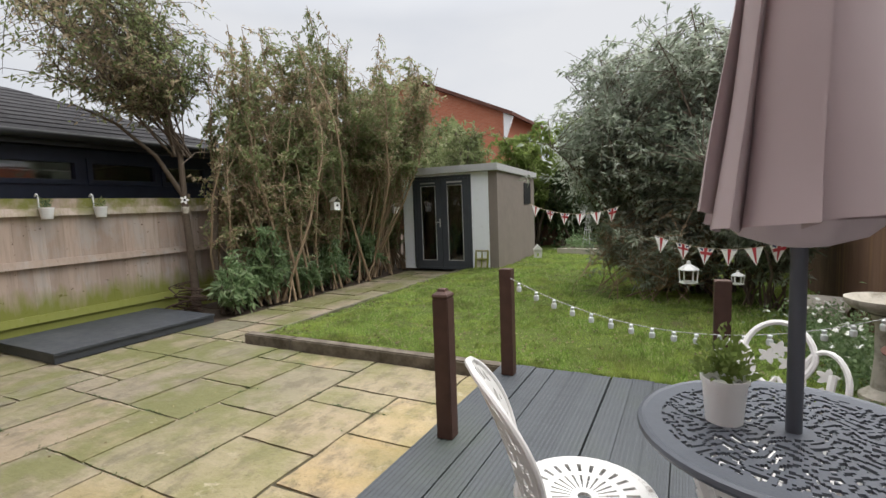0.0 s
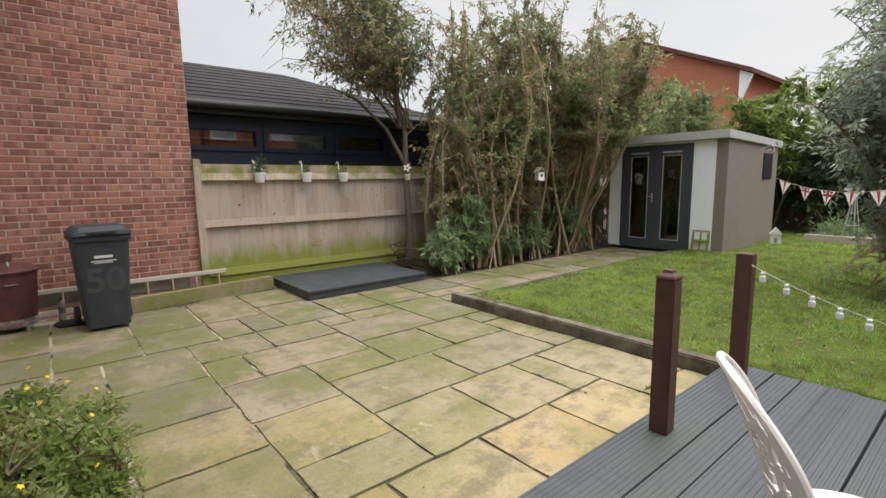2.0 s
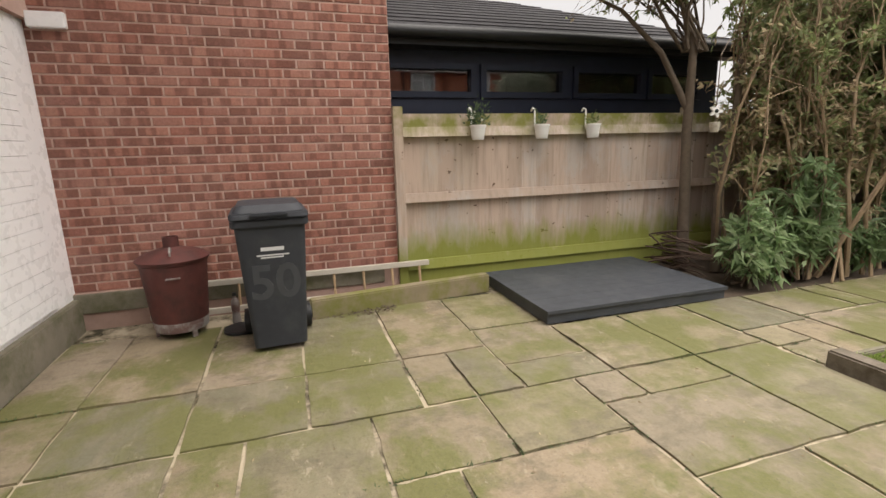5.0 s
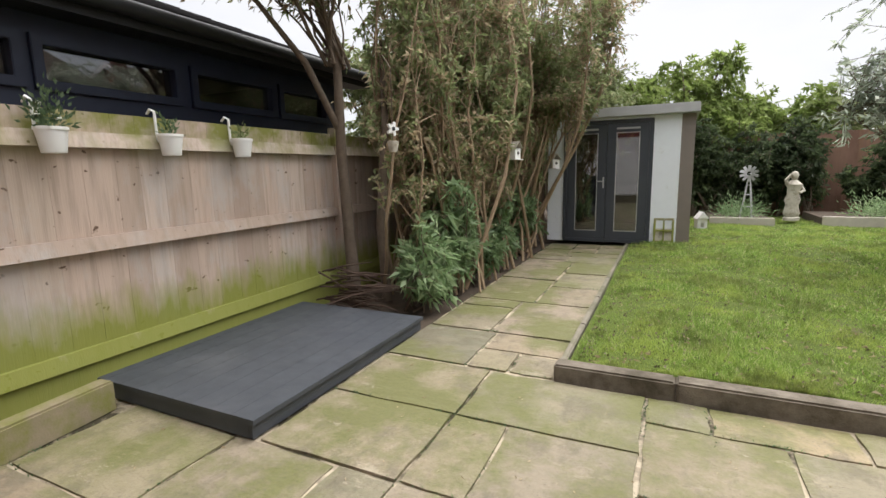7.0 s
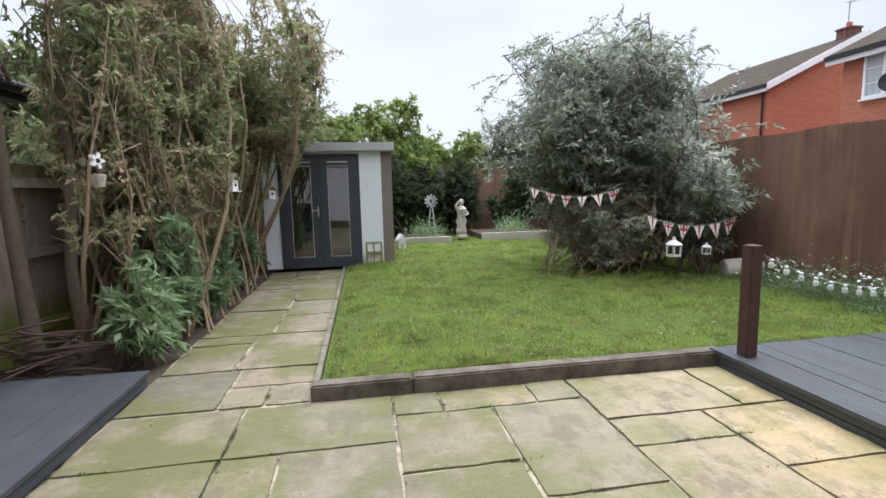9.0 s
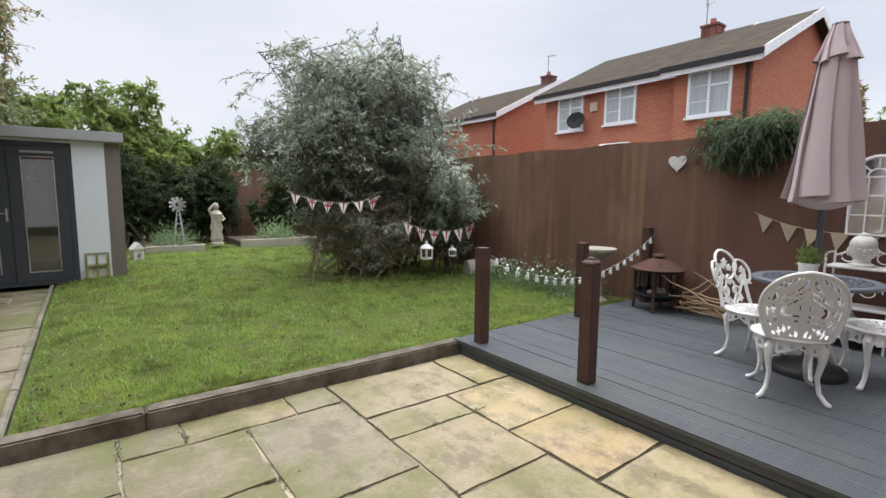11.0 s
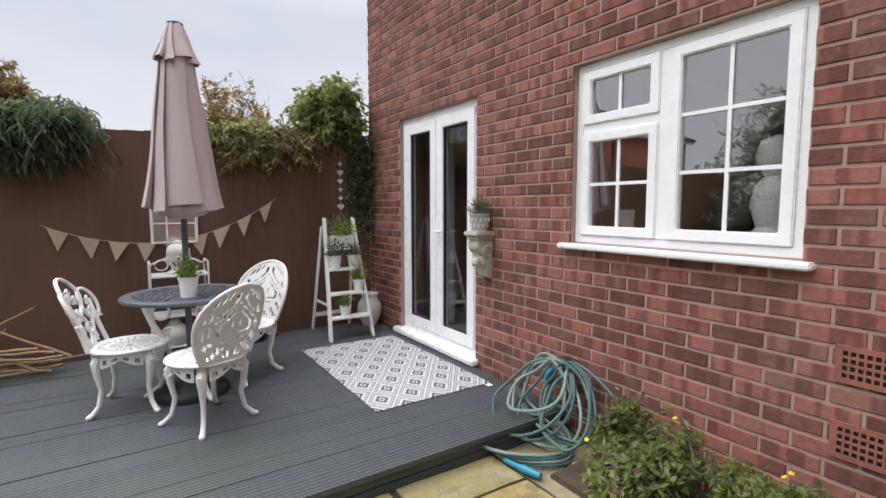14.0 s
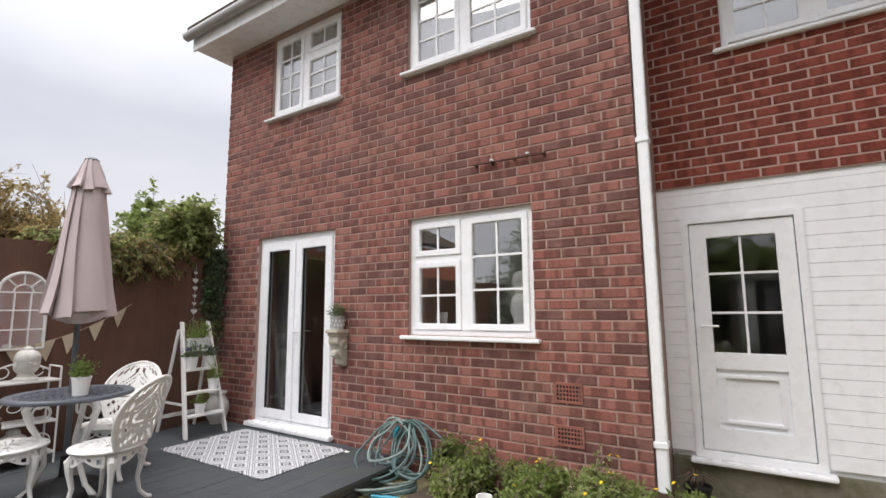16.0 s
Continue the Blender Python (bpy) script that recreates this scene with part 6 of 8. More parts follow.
# ---- plant ladder ----
lad = thing("step_ladder", 1.05, 0.52, DECK, label="white painted wooden step ladder used as plant stand", category="step ladder")
for s in (-1, 1):
    mb = MB()
    mb.add([(-0.225, s * 0.215 - 0.013, 0), (-0.165, s * 0.215 - 0.013, 0), (0.155, s * 0.145 - 0.013, 1.16), (0.095, s * 0.145 - 0.013, 1.16), (-0.225, s * 0.215 + 0.013, 0), (-0.165, s * 0.215 + 0.013, 0), (0.155, s * 0.145 + 0.013, 1.16), (0.095, s * 0.145 + 0.013, 1.16)],
           [(0, 1, 2, 3), (7, 6, 5, 4), (0, 4, 5, 1), (1, 5, 6, 2), (2, 6, 7, 3), (3, 7, 4, 0)])
    part("rail", mb, M["white_paint"], lad, bevel=0.006)
    mb = MB()
    mb.add([(0.36, s * 0.20 - 0.011, 0), (0.40, s * 0.20 - 0.011, 0), (0.16, s * 0.165 - 0.011, 1.08), (0.12, s * 0.165 - 0.011, 1.08), (0.36, s * 0.20 + 0.011, 0), (0.40, s * 0.20 + 0.011, 0), (0.16, s * 0.165 + 0.011, 1.08), (0.12, s * 0.165 + 0.011, 1.08)],
           [(0, 1, 2, 3), (7, 6, 5, 4), (0, 4, 5, 1), (1, 5, 6, 2), (2, 6, 7, 3), (3, 7, 4, 0)])
    part("back_leg", mb, M["white_paint"], lad, bevel=0.005)
TREADS = [(0.21, -0.14), (0.43, -0.075), (0.66, -0.01), (0.86, 0.045)]
for z, x in TREADS:
    w = 0.205 - 0.06 * z / 1.16
    part("tread", MB().box(x - 0.06, x + 0.05, -w, w, z - 0.012, z + 0.012), M["white_paint"], lad, bevel=0.004)
part("back_brace", MB().box(0.325, 0.345, -0.19, 0.19, 0.14, 0.18), M["white_paint"], lad)
part("stay", MB().box(-0.10, 0.32, 0.17, 0.18, 0.30, 0.325), M["white_paint"], lad)
pot("ladder_pot", 1.05 - 0.14, 0.57, DECK + 0.223, 0.04, 0.052, 0.10, "small white pot with clipped green plant on the ladder", seed=11, group="pots on the ladder", n=220, leaf=(0.025, 0.014))
pot("ladder_pot", 1.05 - 0.075, 0.40, DECK + 0.443, 0.042, 0.055, 0.11, "white pot with tall feathery green plant on the ladder", seed=12, group="pots on the ladder", n=240, leaf=(0.06, 0.008), up=1.2)
pot("ladder_pot", 1.05 - 0.02, 0.62, DECK + 0.673, 0.05, 0.066, 0.12, "white pot with violet pansies on the ladder", seed=13, group="pots on the ladder", bloom=("purple", 14, 0.016), n=170, leafmat="leaf_ivy")
pot("ladder_pot", 1.05 - 0.02, 0.42, DECK + 0.673, 0.05, 0.066, 0.12, "pale green pot with violet pansies on the ladder", seed=14, group="pots on the ladder", bloom=("purple", 14, 0.016), n=170, leafmat="leaf_ivy")
tr = thing("trough", 1.11, 0.52, DECK + 0.873, label="white oblong planter with grassy green plants on the ladder", category="planter")
part("box", MB().add([(-0.045, -0.11, 0), (0.045, -0.11, 0), (0.045, 0.11, 0), (-0.045, 0.11, 0), (-0.055, -0.125, 0.11), (0.055, -0.125, 0.11), (0.055, 0.125, 0.11), (-0.055, 0.125, 0.11)],
                     [(0, 3, 2, 1), (0, 1, 5, 4), (1, 2, 6, 5), (2, 3, 7, 6), (3, 0, 4, 7), (4, 5, 6, 7)]), M["pot_white"], tr, bevel=0.004)
for s in (-0.06, 0.06):
    t_ = tuft(tr, 0.10, 0.09, 160, (0.06, 0.012), "leaf_bright", 15 + int(s * 100), 0.8)
    t_.location = (0, s, 0)
urn = thing("urn", 1.27, 0.15, DECK, label="bulbous white stone urn beside the ladder", category="urn")
part("body", MB().lathe([(0.07, 0), (0.075, 0.02), (0.11, 0.08), (0.13, 0.16), (0.12, 0.24), (0.085, 0.29), (0.08, 0.31), (0.10, 0.345), (0.09, 0.35), (0.07, 0.32), (0.0, 0.31)], 32), M["stone_white"], urn, smooth=True)

# ---- etagere with buddha head ----
et = thing("shelf_stand", 1.27, 1.93, DECK, label="white metal shelf stand with scrollwork against the fence", category="shelf")
for sx in (-0.13, 0.13):
    for sy in (-0.215, 0.215):
        mb = MB()
        top = 0.80
        mb.tube([(sx, sy, 0), (sx, sy, top)], 0.009, 6)
        part("upright", mb, M["white_metal"], et)
for z in (0.09, 0.35, 0.69):
    part("shelf_board", MB().box(-0.14, 0.14, -0.22, 0.22, z - 0.01, z + 0.006), M["white_metal"], et, bevel=0.003)
for s in (-1, 1):
    for z in (0.50, 0.20):
        mb = MB()
        mb.tube([(-0.13, s * (0.09 + 0.085 * math.cos(t) * (1 - 0.09 * t)), z + 0.07 * math.sin(t) * (1 - 0.09 * t)) for t in [0.3 * j for j in range(26)]], 0.005, 5)
        part("scroll", mb, M["white_metal"], et)
    mb = MB()
    mb.tube([(-0.13, s * 0.215, 0.80), (0.13, s * 0.215, 0.80)], 0.008, 6)
    part("top_rail", mb, M["white_metal"], et)
mb = MB()
mb.tube([(0.13, -0.215 + 0.43 * j / 20, 0.76 + 0.07 * math.sin(math.pi * j / 20)) for j in range(21)], 0.008, 6)
mb.tube([(0.13, 0.12 + 0.05 * math.cos(t), 0.76 + 0.045 * math.sin(t)) for t in [0.35 * j for j in range(18)]], 0.006, 5)
mb.tube([(0.13, -0.12 - 0.05 * math.cos(t), 0.76 + 0.045 * math.sin(t)) for t in [0.35 * j for j in range(18)]], 0.006, 5)
part("back_scroll", mb, M["white_metal"], et, smooth=True)


def statue_head():
    mb = MB()
    mb.lathe([(0.085, 0.0), (0.088, 0.02), (0.06, 0.035), (0.055, 0.06), (0.078, 0.085), (0.088, 0.13), (0.09, 0.17), (0.092, 0.175), (0.088, 0.21), (0.065, 0.245), (0.04, 0.255), (0.036, 0.275), (0.0, 0.29)], 28,
             wave=lambda a, t: 1 + 0.06 * math.cos(a - math.pi))
    mb.lathe([(0.0, -0.016), (0.012, -0.01), (0.014, 0.005), (0.0, 0.03)], 10, (-0.092, 0, 0.135))
    for s in (-1, 1):
        mb.lathe([(0.0, -0.05), (0.012, -0.035), (0.014, 0.01), (0.0, 0.03)], 8, (-0.005, s * 0.092, 0.135))
        mb.lathe([(0.0, -0.007), (0.02, 0.0), (0.0, 0.007)], 12, (-0.083, s * 0.034, 0.152))
    mb.lathe([(0.0, -0.006), (0.024, 0.0), (0.0, 0.006)], 12, (-0.08, 0, 0.104))
    return mb


bh = part("stone_bust", statue_head(), M["stone_white"], None, smooth=True)
bh.matrix_world = pose(1.25, 1.93, DECK + 0.697, 0, 0, 20)
tagged(bh, "pale stone carved head on the white shelf stand", "statue")
orn = thing("ornament", 1.22, 1.98, DECK + 0.097, label="round white stone ornament on the low shelf", category="ornament")
part("body", MB().lathe([(0.06, 0), (0.085, 0.03), (0.1, 0.09), (0.085, 0.15), (0.05, 0.175), (0.045, 0.2), (0.03, 0.215), (0.0, 0.22)], 24), M["stone_white"], orn, smooth=True)

# ---- on the fence ----
mir = thing("arched_mirror", FX - 0.03, 1.93, 1.07, label="white arched window-style mirror hung on the brown fence", category="mirror")
w, hs = 0.175, 0.50
fr = MB()
outline = [(0, -w, 0), (0, -w, hs)] + [(0, -w * math.cos(math.pi * k / 16), hs + w * math.sin(math.pi * k / 16)) for k in range(1, 16)] + [(0, w, hs), (0, w, 0)]
fr.tube(outline + [(0, -w, 0)], 0.014, 6)
part("frame", fr, M["white_paint"], mir, smooth=True)
bars = MB()
for y in (-w / 3, w / 3):
    bars.tube([(0, y, 0), (0, y, hs)], 0.007, 5)
for z in (0.17, 0.34, 0.5):
    bars.tube([(0, -w, z), (0, w, z)], 0.007, 5)
for a in (45, 90, 135):
    bars.tube([(0, 0.07 * math.cos(radians(a)), hs + 0.07 * math.sin(radians(a))), (0, w * math.cos(radians(a)), hs + w * math.sin(radians(a)))], 0.007, 5)
bars.tube([(0, 0.07 * math.cos(math.pi * k / 10), hs + 0.07 * math.sin(math.pi * k / 10)) for k in range(11)], 0.007, 5)
part("glazing_bars", bars, M["white_paint"], mir)
gl = MB()
o = [(p[1], p[2]) for p in outline]
gl.plate(o, -0.003, 0.003, pose(0.012, 0, 0, 90, 0, 90))
part("glass", gl, M["mirror"], mir)


def heart_outline(s, n=28):
    pts = []
    for k in range(n):
        t = 2 * math.pi * k / n
        pts.append((s * 16 * math.sin(t) ** 3 / 16, s * (13 * math.cos(t) - 5 * math.cos(2 * t) - 2 * math.cos(3 * t) - math.cos(4 * t)) / 16))
    return pts


hp = part("heart_plaque", MB().plate(heart_outline(0.104), -0.012, 0.012, pose(0, 0, 0, 90, 0, -90)), M["stone_white"], None, bevel=0.006)
hp.matrix_world = Matrix.Translation((FX - 0.03, 3.67, 1.77))
tagged(hp, "white wooden heart plaque hanging on the brown fence", "heart plaque")
hg = thing("heart_garland", FX - 0.035, 0.37, 1.2, label="string of small white hearts hanging on the fence", category="garland")
mb = MB()
mb.tube([(0, 0, 0.05), (0, 0, 0.74)], 0.003, 5)
part("string", mb, M["felt"], hg)
for z, s in ((0.64, 0.022), (0.55, 0.034), (0.46, 0.03), (0.37, 0.022), (0.28, 0.024), (0.19, 0.036)):
    part("heart", MB().plate(heart_outline(s), -0.006, 0.006, pose(0, 0, z, 90, 0, -90)), M["stone_white"], hg)
mb = MB()
mb.tube([(0, -0.035, 0), (0, -0.035, 0.08), (0, 0, 0.12), (0, 0.035, 0.08), (0, 0.035, 0), (0, -0.035, 0)], 0.006, 5)
part("lantern_frame", mb, M["bark_tan"], hg)


def bunting(name, pts, size, n, label, mats, along="y", parts="flag"):
    """A sagging cord with triangular flags sewn to it."""
    top = thing(name, *pts[0], label=label, category="bunting")
    a, b, sag = Vector(pts[0]), Vector(pts[1]), pts[2]
    place = lambda f: (b - a) * f + Vector((0, 0, -4 * sag * f * (1 - f)))
    mb = MB()
    mb.tube([place(k / 24) for k in range(25)], 0.003, 4)
    part("cord", mb, M["burlap"], top)
    rng = random.Random(len(name) + n)
    for k in range(n):
        f = (k + 0.5) / n
        p, d = place(f), (place(min(1, f + 0.02)) - place(max(0, f - 0.02))).normalized()
        s = size * rng.uniform(0.9, 1.1)
        nrm = Vector((-1, 0, 0)) if along == "y" else Vector((0, -1, 0))
        tw = nrm * rng.uniform(-0.02, 0.03)
        q = [p - d * s * 0.5, p + d * s * 0.5, p + Vector((0, 0, -s * 1.15)) + tw + d * rng.uniform(-0.2, 0.2) * s]
        e = nrm * 0.0015
        fl = MB()
        fl.add([v + e for v in q] + [v - e for v in q], [(0, 1, 2), (5, 4, 3), (0, 3, 4, 1), (1, 4, 5, 2), (2, 5, 3, 0)])
        flag = part(parts, fl, M[mats[0]], top)
        if len(mats) > 1:
            for fx, w_, mt in ((0.0, 0.2, mats[1]),):
                c0, c1 = p + nrm * 0.003, q[2] * 0.9 + p * 0.1 + nrm * 0.003
                st = MB()
                st.add([c0 - d * s * 0.11, c0 + d * s * 0.11, c1 + d * s * 0.02, c1 - d * s * 0.02], [(0, 1, 2, 3)])
                st.add([p - d * s * 0.36 + Vector((0, 0, -s * 0.25)) + nrm * 0.003, p + d * s * 0.36 + Vector((0, 0, -s * 0.25)) + nrm * 0.003, p + d * s * 0.3 + Vector((0, 0, -s * 0.45)) + nrm * 0.003, p - d * s * 0.3 + Vector((0, 0, -s * 0.45)) + nrm * 0.003], [(0, 1, 2, 3)])
                part("stripe", st, M[mt], flag)
                for sg in (-1, 1):
                    z0 = p + d * sg * s * 0.28 + Vector((0, 0, -s * 0.04)) + nrm * 0.0025
                    part("corner_patch", MB().add([z0 - d * s * 0.12, z0 + d * s * 0.12, z0 + Vector((0, 0, -s * 0.2)) - d * sg * s * 0.1], [(0, 1, 2)]), M["blue"], flag)
    return top


bunting("bunting", ((FX - 0.035, 2.85, 1.24), (FX - 0.035, 1.04, 1.47), 0.27), 0.15, 9, "natural burlap bunting strung along the brown fence", ("burlap",))


# ---- deck posts and festoon ----
def deck_post(x, y, top, cap, name="deck_post"):
    p = thing(name, x, y, DECK, rz=2, label="dark brown square deck post" + (" with flat solar cap" if cap else " with plain top"), category="post", group="deck posts")
    part("post", MB().box(-0.047, 0.047, -0.047, 0.047, 0, top - DECK), M["dark_wood"], p, bevel=0.005)
    if cap:
        part("cap", MB().lathe([(0.062, 0), (0.068, 0.012), (0.062, 0.022), (0.035, 0.036), (0.03, 0.05), (0.0, 0.055)], 4, (0, 0, top - DECK), m=pose(0, 0, 0, 0, 0, 45)), M["dark_wood"], p)
    return p


deck_post(-1.268, 3.87, 0.945, False)
deck_post(-1.262, 2.79, 0.93, True)
deck_post(0.16, 3.92, 0.905, False)
deck_post(1.41, 3.93, 1.02, False)
fest = thing("festoon", -1.22, 3.88, 0.88, label="sagging cord of small white jar lights between the posts", category="string lights")
A, B = Vector((0, -0.02, 0)), Vector((2.6, 0.0, 0.06))
cord = MB()
sagp = lambda f: A + (B - A) * f + Vector((0, -0.04, -4 * 0.34 * f * (1 - f)))
cord.tube([sagp(k / 40) for k in range(41)], 0.0025, 4)
part("cord", cord, M["felt"], fest)
for k in range(20):
    p = sagp((k + 0.5) / 20)
    part("jar_light", MB().lathe([(0.0, -0.068), (0.017, -0.066), (0.02, -0.05), (0.018, -0.032), (0.010, -0.026), (0.010, -0.02), (0.014, -0.018), (0.014, -0.006), (0.0, 0.0)], 12, tuple(p)), M["bulb"], fest, smooth=True)

# ---- fire pit, branches, bird bath, lantern, basket ----
fp = thing("fire_pit", 1.16, 3.64, DECK, rz=20, label="rusty iron fire pit with conical roof on the deck", category="fire pit")
part("roof", MB().lathe([(0.285, 0.46), (0.29, 0.47), (0.12, 0.56), (0.06, 0.585), (0.055, 0.60), (0.075, 0.605), (0.07, 0.62), (0.03, 0.635), (0.0, 0.64)], 28), M["rust"], fp, "rusty conical roof", smooth=True)
part("bowl", MB().lathe([(0.05, 0.10), (0.17, 0.12), (0.24, 0.17), (0.26, 0.19), (0.25, 0.195), (0.16, 0.14), (0.0, 0.125)], 28), M["black"], fp, smooth=True)
for k in range(4):
    a = radians(90 * k)
    mb = MB()
    mb.tube([(0.25 * math.cos(a), 0.25 * math.sin(a), 0.0), (0.24 * math.cos(a), 0.24 * math.sin(a), 0.1), (0.245 * math.cos(a), 0.245 * math.sin(a), 0.47)], 0.016, 6)
    part("post", mb, M["rust"], fp)
mesh_ = MB()
cells(mesh_, 60, 10, lambda u, v: ((0.235 * math.cos(2 * math.pi * u), 0.235 * math.sin(2 * math.pi * u), 0.19 + 0.27 * v), (math.cos(2 * math.pi * u), math.sin(2 * math.pi * u), 0)), lambda u, v: int(u * 60) % 5 == 0 or v < 0.1 or v > 0.9, 0.004, True)
part("grille", mesh_, M["black"], fp)
mb = MB()
rb = random.Random(9)
for k in range(6):
    a = rb.uniform(0, 6.28)
    mb.tube([(0.15 * math.cos(a), 0.15 * math.sin(a), 0.17), (-0.12 * math.cos(a + 0.3), -0.12 * math.sin(a + 0.3), 0.22)], 0.018, 6)
part("kindling", mb, M["cat_stone"], fp)
br = thing("branch_pile", 1.20, 3.10, DECK, label="loose pile of bare twisting branches by the fence", category="branches")
for k in range(16):
    a = rb.uniform(-0.45, 0.45) + (math.pi if k % 3 == 0 else 0)
    L = rb.uniform(0.35, 0.75)
    s = Vector((rb.uniform(-0.14, 0.1), -0.3 * math.cos(a) + rb.uniform(-0.1, 0.1), 0.03 + 0.015 * k * rb.random()))
    pts = [s + Vector((math.sin(a) * L * 0.4 * j / 5 + rb.gauss(0, 0.012), math.cos(a) * L * j / 5 + rb.gauss(0, 0.018), (0.35 if k % 4 == 0 else 0.05) * (j / 5) + abs(rb.gauss(0, 0.012)))) for j in range(6)]
    mb = MB()
    mb.tube(pts, [0.014 - 0.0018 * j for j in range(6)], 6)
    part("branch", mb, M["log"], br, smooth=True)
bb = thing("bird_bath", 1.12, 4.42, 0.06, label="weathered pale stone bird bath by the fence", category="bird bath")
part("pedestal", MB().lathe([(0.14, 0), (0.14, 0.04), (0.08, 0.09), (0.065, 0.3), (0.07, 0.5), (0.10, 0.58), (0.0, 0.585)], 20), M["cat_stone"], bb, smooth=True)
part("basin", MB().lathe([(0.09, 0.586), (0.2, 0.62), (0.235, 0.66), (0.235, 0.685), (0.21, 0.685), (0.16, 0.65), (0.0, 0.635)], 32, wave=lambda a, t: 1 + 0.02 * math.cos(14 * a)), M["cat_stone"], bb, smooth=True)
ln = thing("lantern", 1.40, 1.13, DECK, label="small red metal lantern standing by the fence", category="lantern")
part("base", MB().lathe([(0.055, 0), (0.055, 0.015), (0.04, 0.025), (0.0, 0.026)], 6), M["rust"], ln)
part("glass", MB().lathe([(0.036, 0.027), (0.04, 0.1), (0.036, 0.14)], 12), M["bulb"], ln)
part("roof", MB().lathe([(0.052, 0.141), (0.03, 0.175), (0.012, 0.185), (0.012, 0.2), (0.0, 0.201)], 6), M["rust"], ln)
bk = thing("basket", 1.31, 1.33, DECK, label="black wicker planter basket with dry twigs", category="basket")
part("body", MB().lathe([(0.105, 0), (0.13, 0.29), (0.135, 0.3), (0.12, 0.3), (0.11, 0.24), (0.0, 0.235)], 24, wave=lambda a, t: 1 + 0.012 * math.cos(24 * a)), M["wicker"], bk, smooth=False)
tw = MB()
for k in range(22):
    a, L = rb.uniform(0, 6.28), rb.uniform(0.2, 0.45)
    tw.tube([(0.05 * math.cos(a), 0.05 * math.sin(a), 0.23), (0.08 * math.cos(a), 0.08 * math.sin(a), 0.23 + L * 0.5), (0.16 * math.cos(a + 0.3), 0.16 * math.sin(a + 0.3), 0.23 + L)], [0.004, 0.003, 0.0015], 4)
part("twigs", tw, M["bark"], bk)
pb = thing("flower_bed", 1.15, 5.4, 0.03, label="low clump of white flowers beside the brown fence", category="flower bed")
rngp = np.random.default_rng(44)
n = 5200
pp = np.stack([rngp.normal(size=n) * 0.22, rngp.uniform(-0.95, 0.9, n), np.abs(rngp.normal(size=n)) * 0.15], 1)
v, q = leaf_arrays(pp, rngp.normal(size=(n, 3)) * 0.6 + np.array([0, 0, 0.6]), rngp.uniform(0.03, 0.07, n), rngp.uniform(0.012, 0.025, n), rngp)
np_mesh("foliage", v, q, M["leaf_laurel"], pb)
rf = random.Random(45)
for k in range(70):
    mb = MB()
    sz = rf.uniform(0.014, 0.024)
    o = [(sz * (0.8 + 0.25 * math.cos(6 * a)) * math.cos(a), sz * (0.8 + 0.25 * math.cos(6 * a)) * math.sin(a)) for a in [2 * math.pi * j / 24 for j in range(24)]]
    mb.plate(o, -0.002, 0.003, pose(rf.gauss(-0.08, 0.16), rf.uniform(-0.7, 0.95), rf.uniform(0.15, 0.42), rf.uniform(-50, 50), rf.uniform(-50, 50), 0))
    part("flower", mb, M["petal"], pb)


# ---- by the neighbour's wall ----
def rounded_box(mb, w0, d0, w1, d1, z0, z1, cx=0.0, r=0.05, n=4):
    """A tapering box with rounded corners; depth along x, width along y."""
    ring = []
    for sx, sy, a0 in ((1, 1, 0), (-1, 1, 90), (-1, -1, 180), (1, -1, 270)):
        for k in range(n + 1):
            a = radians(a0 + 90 * k / n)
            ring.append((sx, sy, math.cos(a) * r, math.sin(a) * r))
    lo = [(sx * (d0 / 2 - r) + ax + cx, sy * (w0 / 2 - r) + ay, z0) for sx, sy, ax, ay in ring]
    hi = [(sx * (d1 / 2 - r) + ax + cx, sy * (w1 / 2 - r) + ay, z1) for sx, sy, ax, ay in ring]
    k = len(ring)
    return mb.add(lo + hi, [tuple(range(k - 1, -1, -1)), tuple(range(k, 2 * k))] + [(i, (i + 1) % k, k + (i + 1) % k, k + i) for i in range(k)])


M["bin"] = plain("dark_grey_bin_plastic", (0.030, 0.034, 0.042), 0.6, 0, 0.15, 7, 0.15, 180, (0.05, 0.055, 0.06), (0.5, 0.8))
M["label"] = plain("white_print", (0.62, 0.63, 0.64), 0.6, 0, 0.05, 30, 0)
wb_ = thing("wheelie_bin", -6.12, 0.775, 0, rz=3, label="dark grey wheeled refuse bin with white print", category="wheelie bin")
part("body", rounded_box(MB(), 0.36, 0.42, 0.46, 0.53, 0.03, 0.93, 0, 0.04), M["bin"], wb_, smooth=True)
part("rim", rounded_box(MB(), 0.50, 0.57, 0.50, 0.57, 0.90, 0.955, 0, 0.04), M["bin"], wb_, bevel=0.008)
lid = part("lid", rounded_box(rounded_box(MB(), 0.51, 0.60, 0.50, 0.58, 0.958, 0.995, 0.005, 0.05), 0.47, 0.54, 0.40, 0.44, 0.995, 1.045, 0.0, 0.06), M["bin"], wb_, bevel=0.006)
part("lid_handle", MB().box(0.27, 0.325, -0.12, 0.12, 0.975, 1.0), M["bin"], lid, bevel=0.008)
mb = MB()
mb.tube([(-0.29, -0.2, 0.93), (-0.33, -0.18, 0.95), (-0.33, 0.18, 0.95), (-0.29, 0.2, 0.93)], 0.014, 8)
part("grab_bar", mb, M["bin"], wb_)
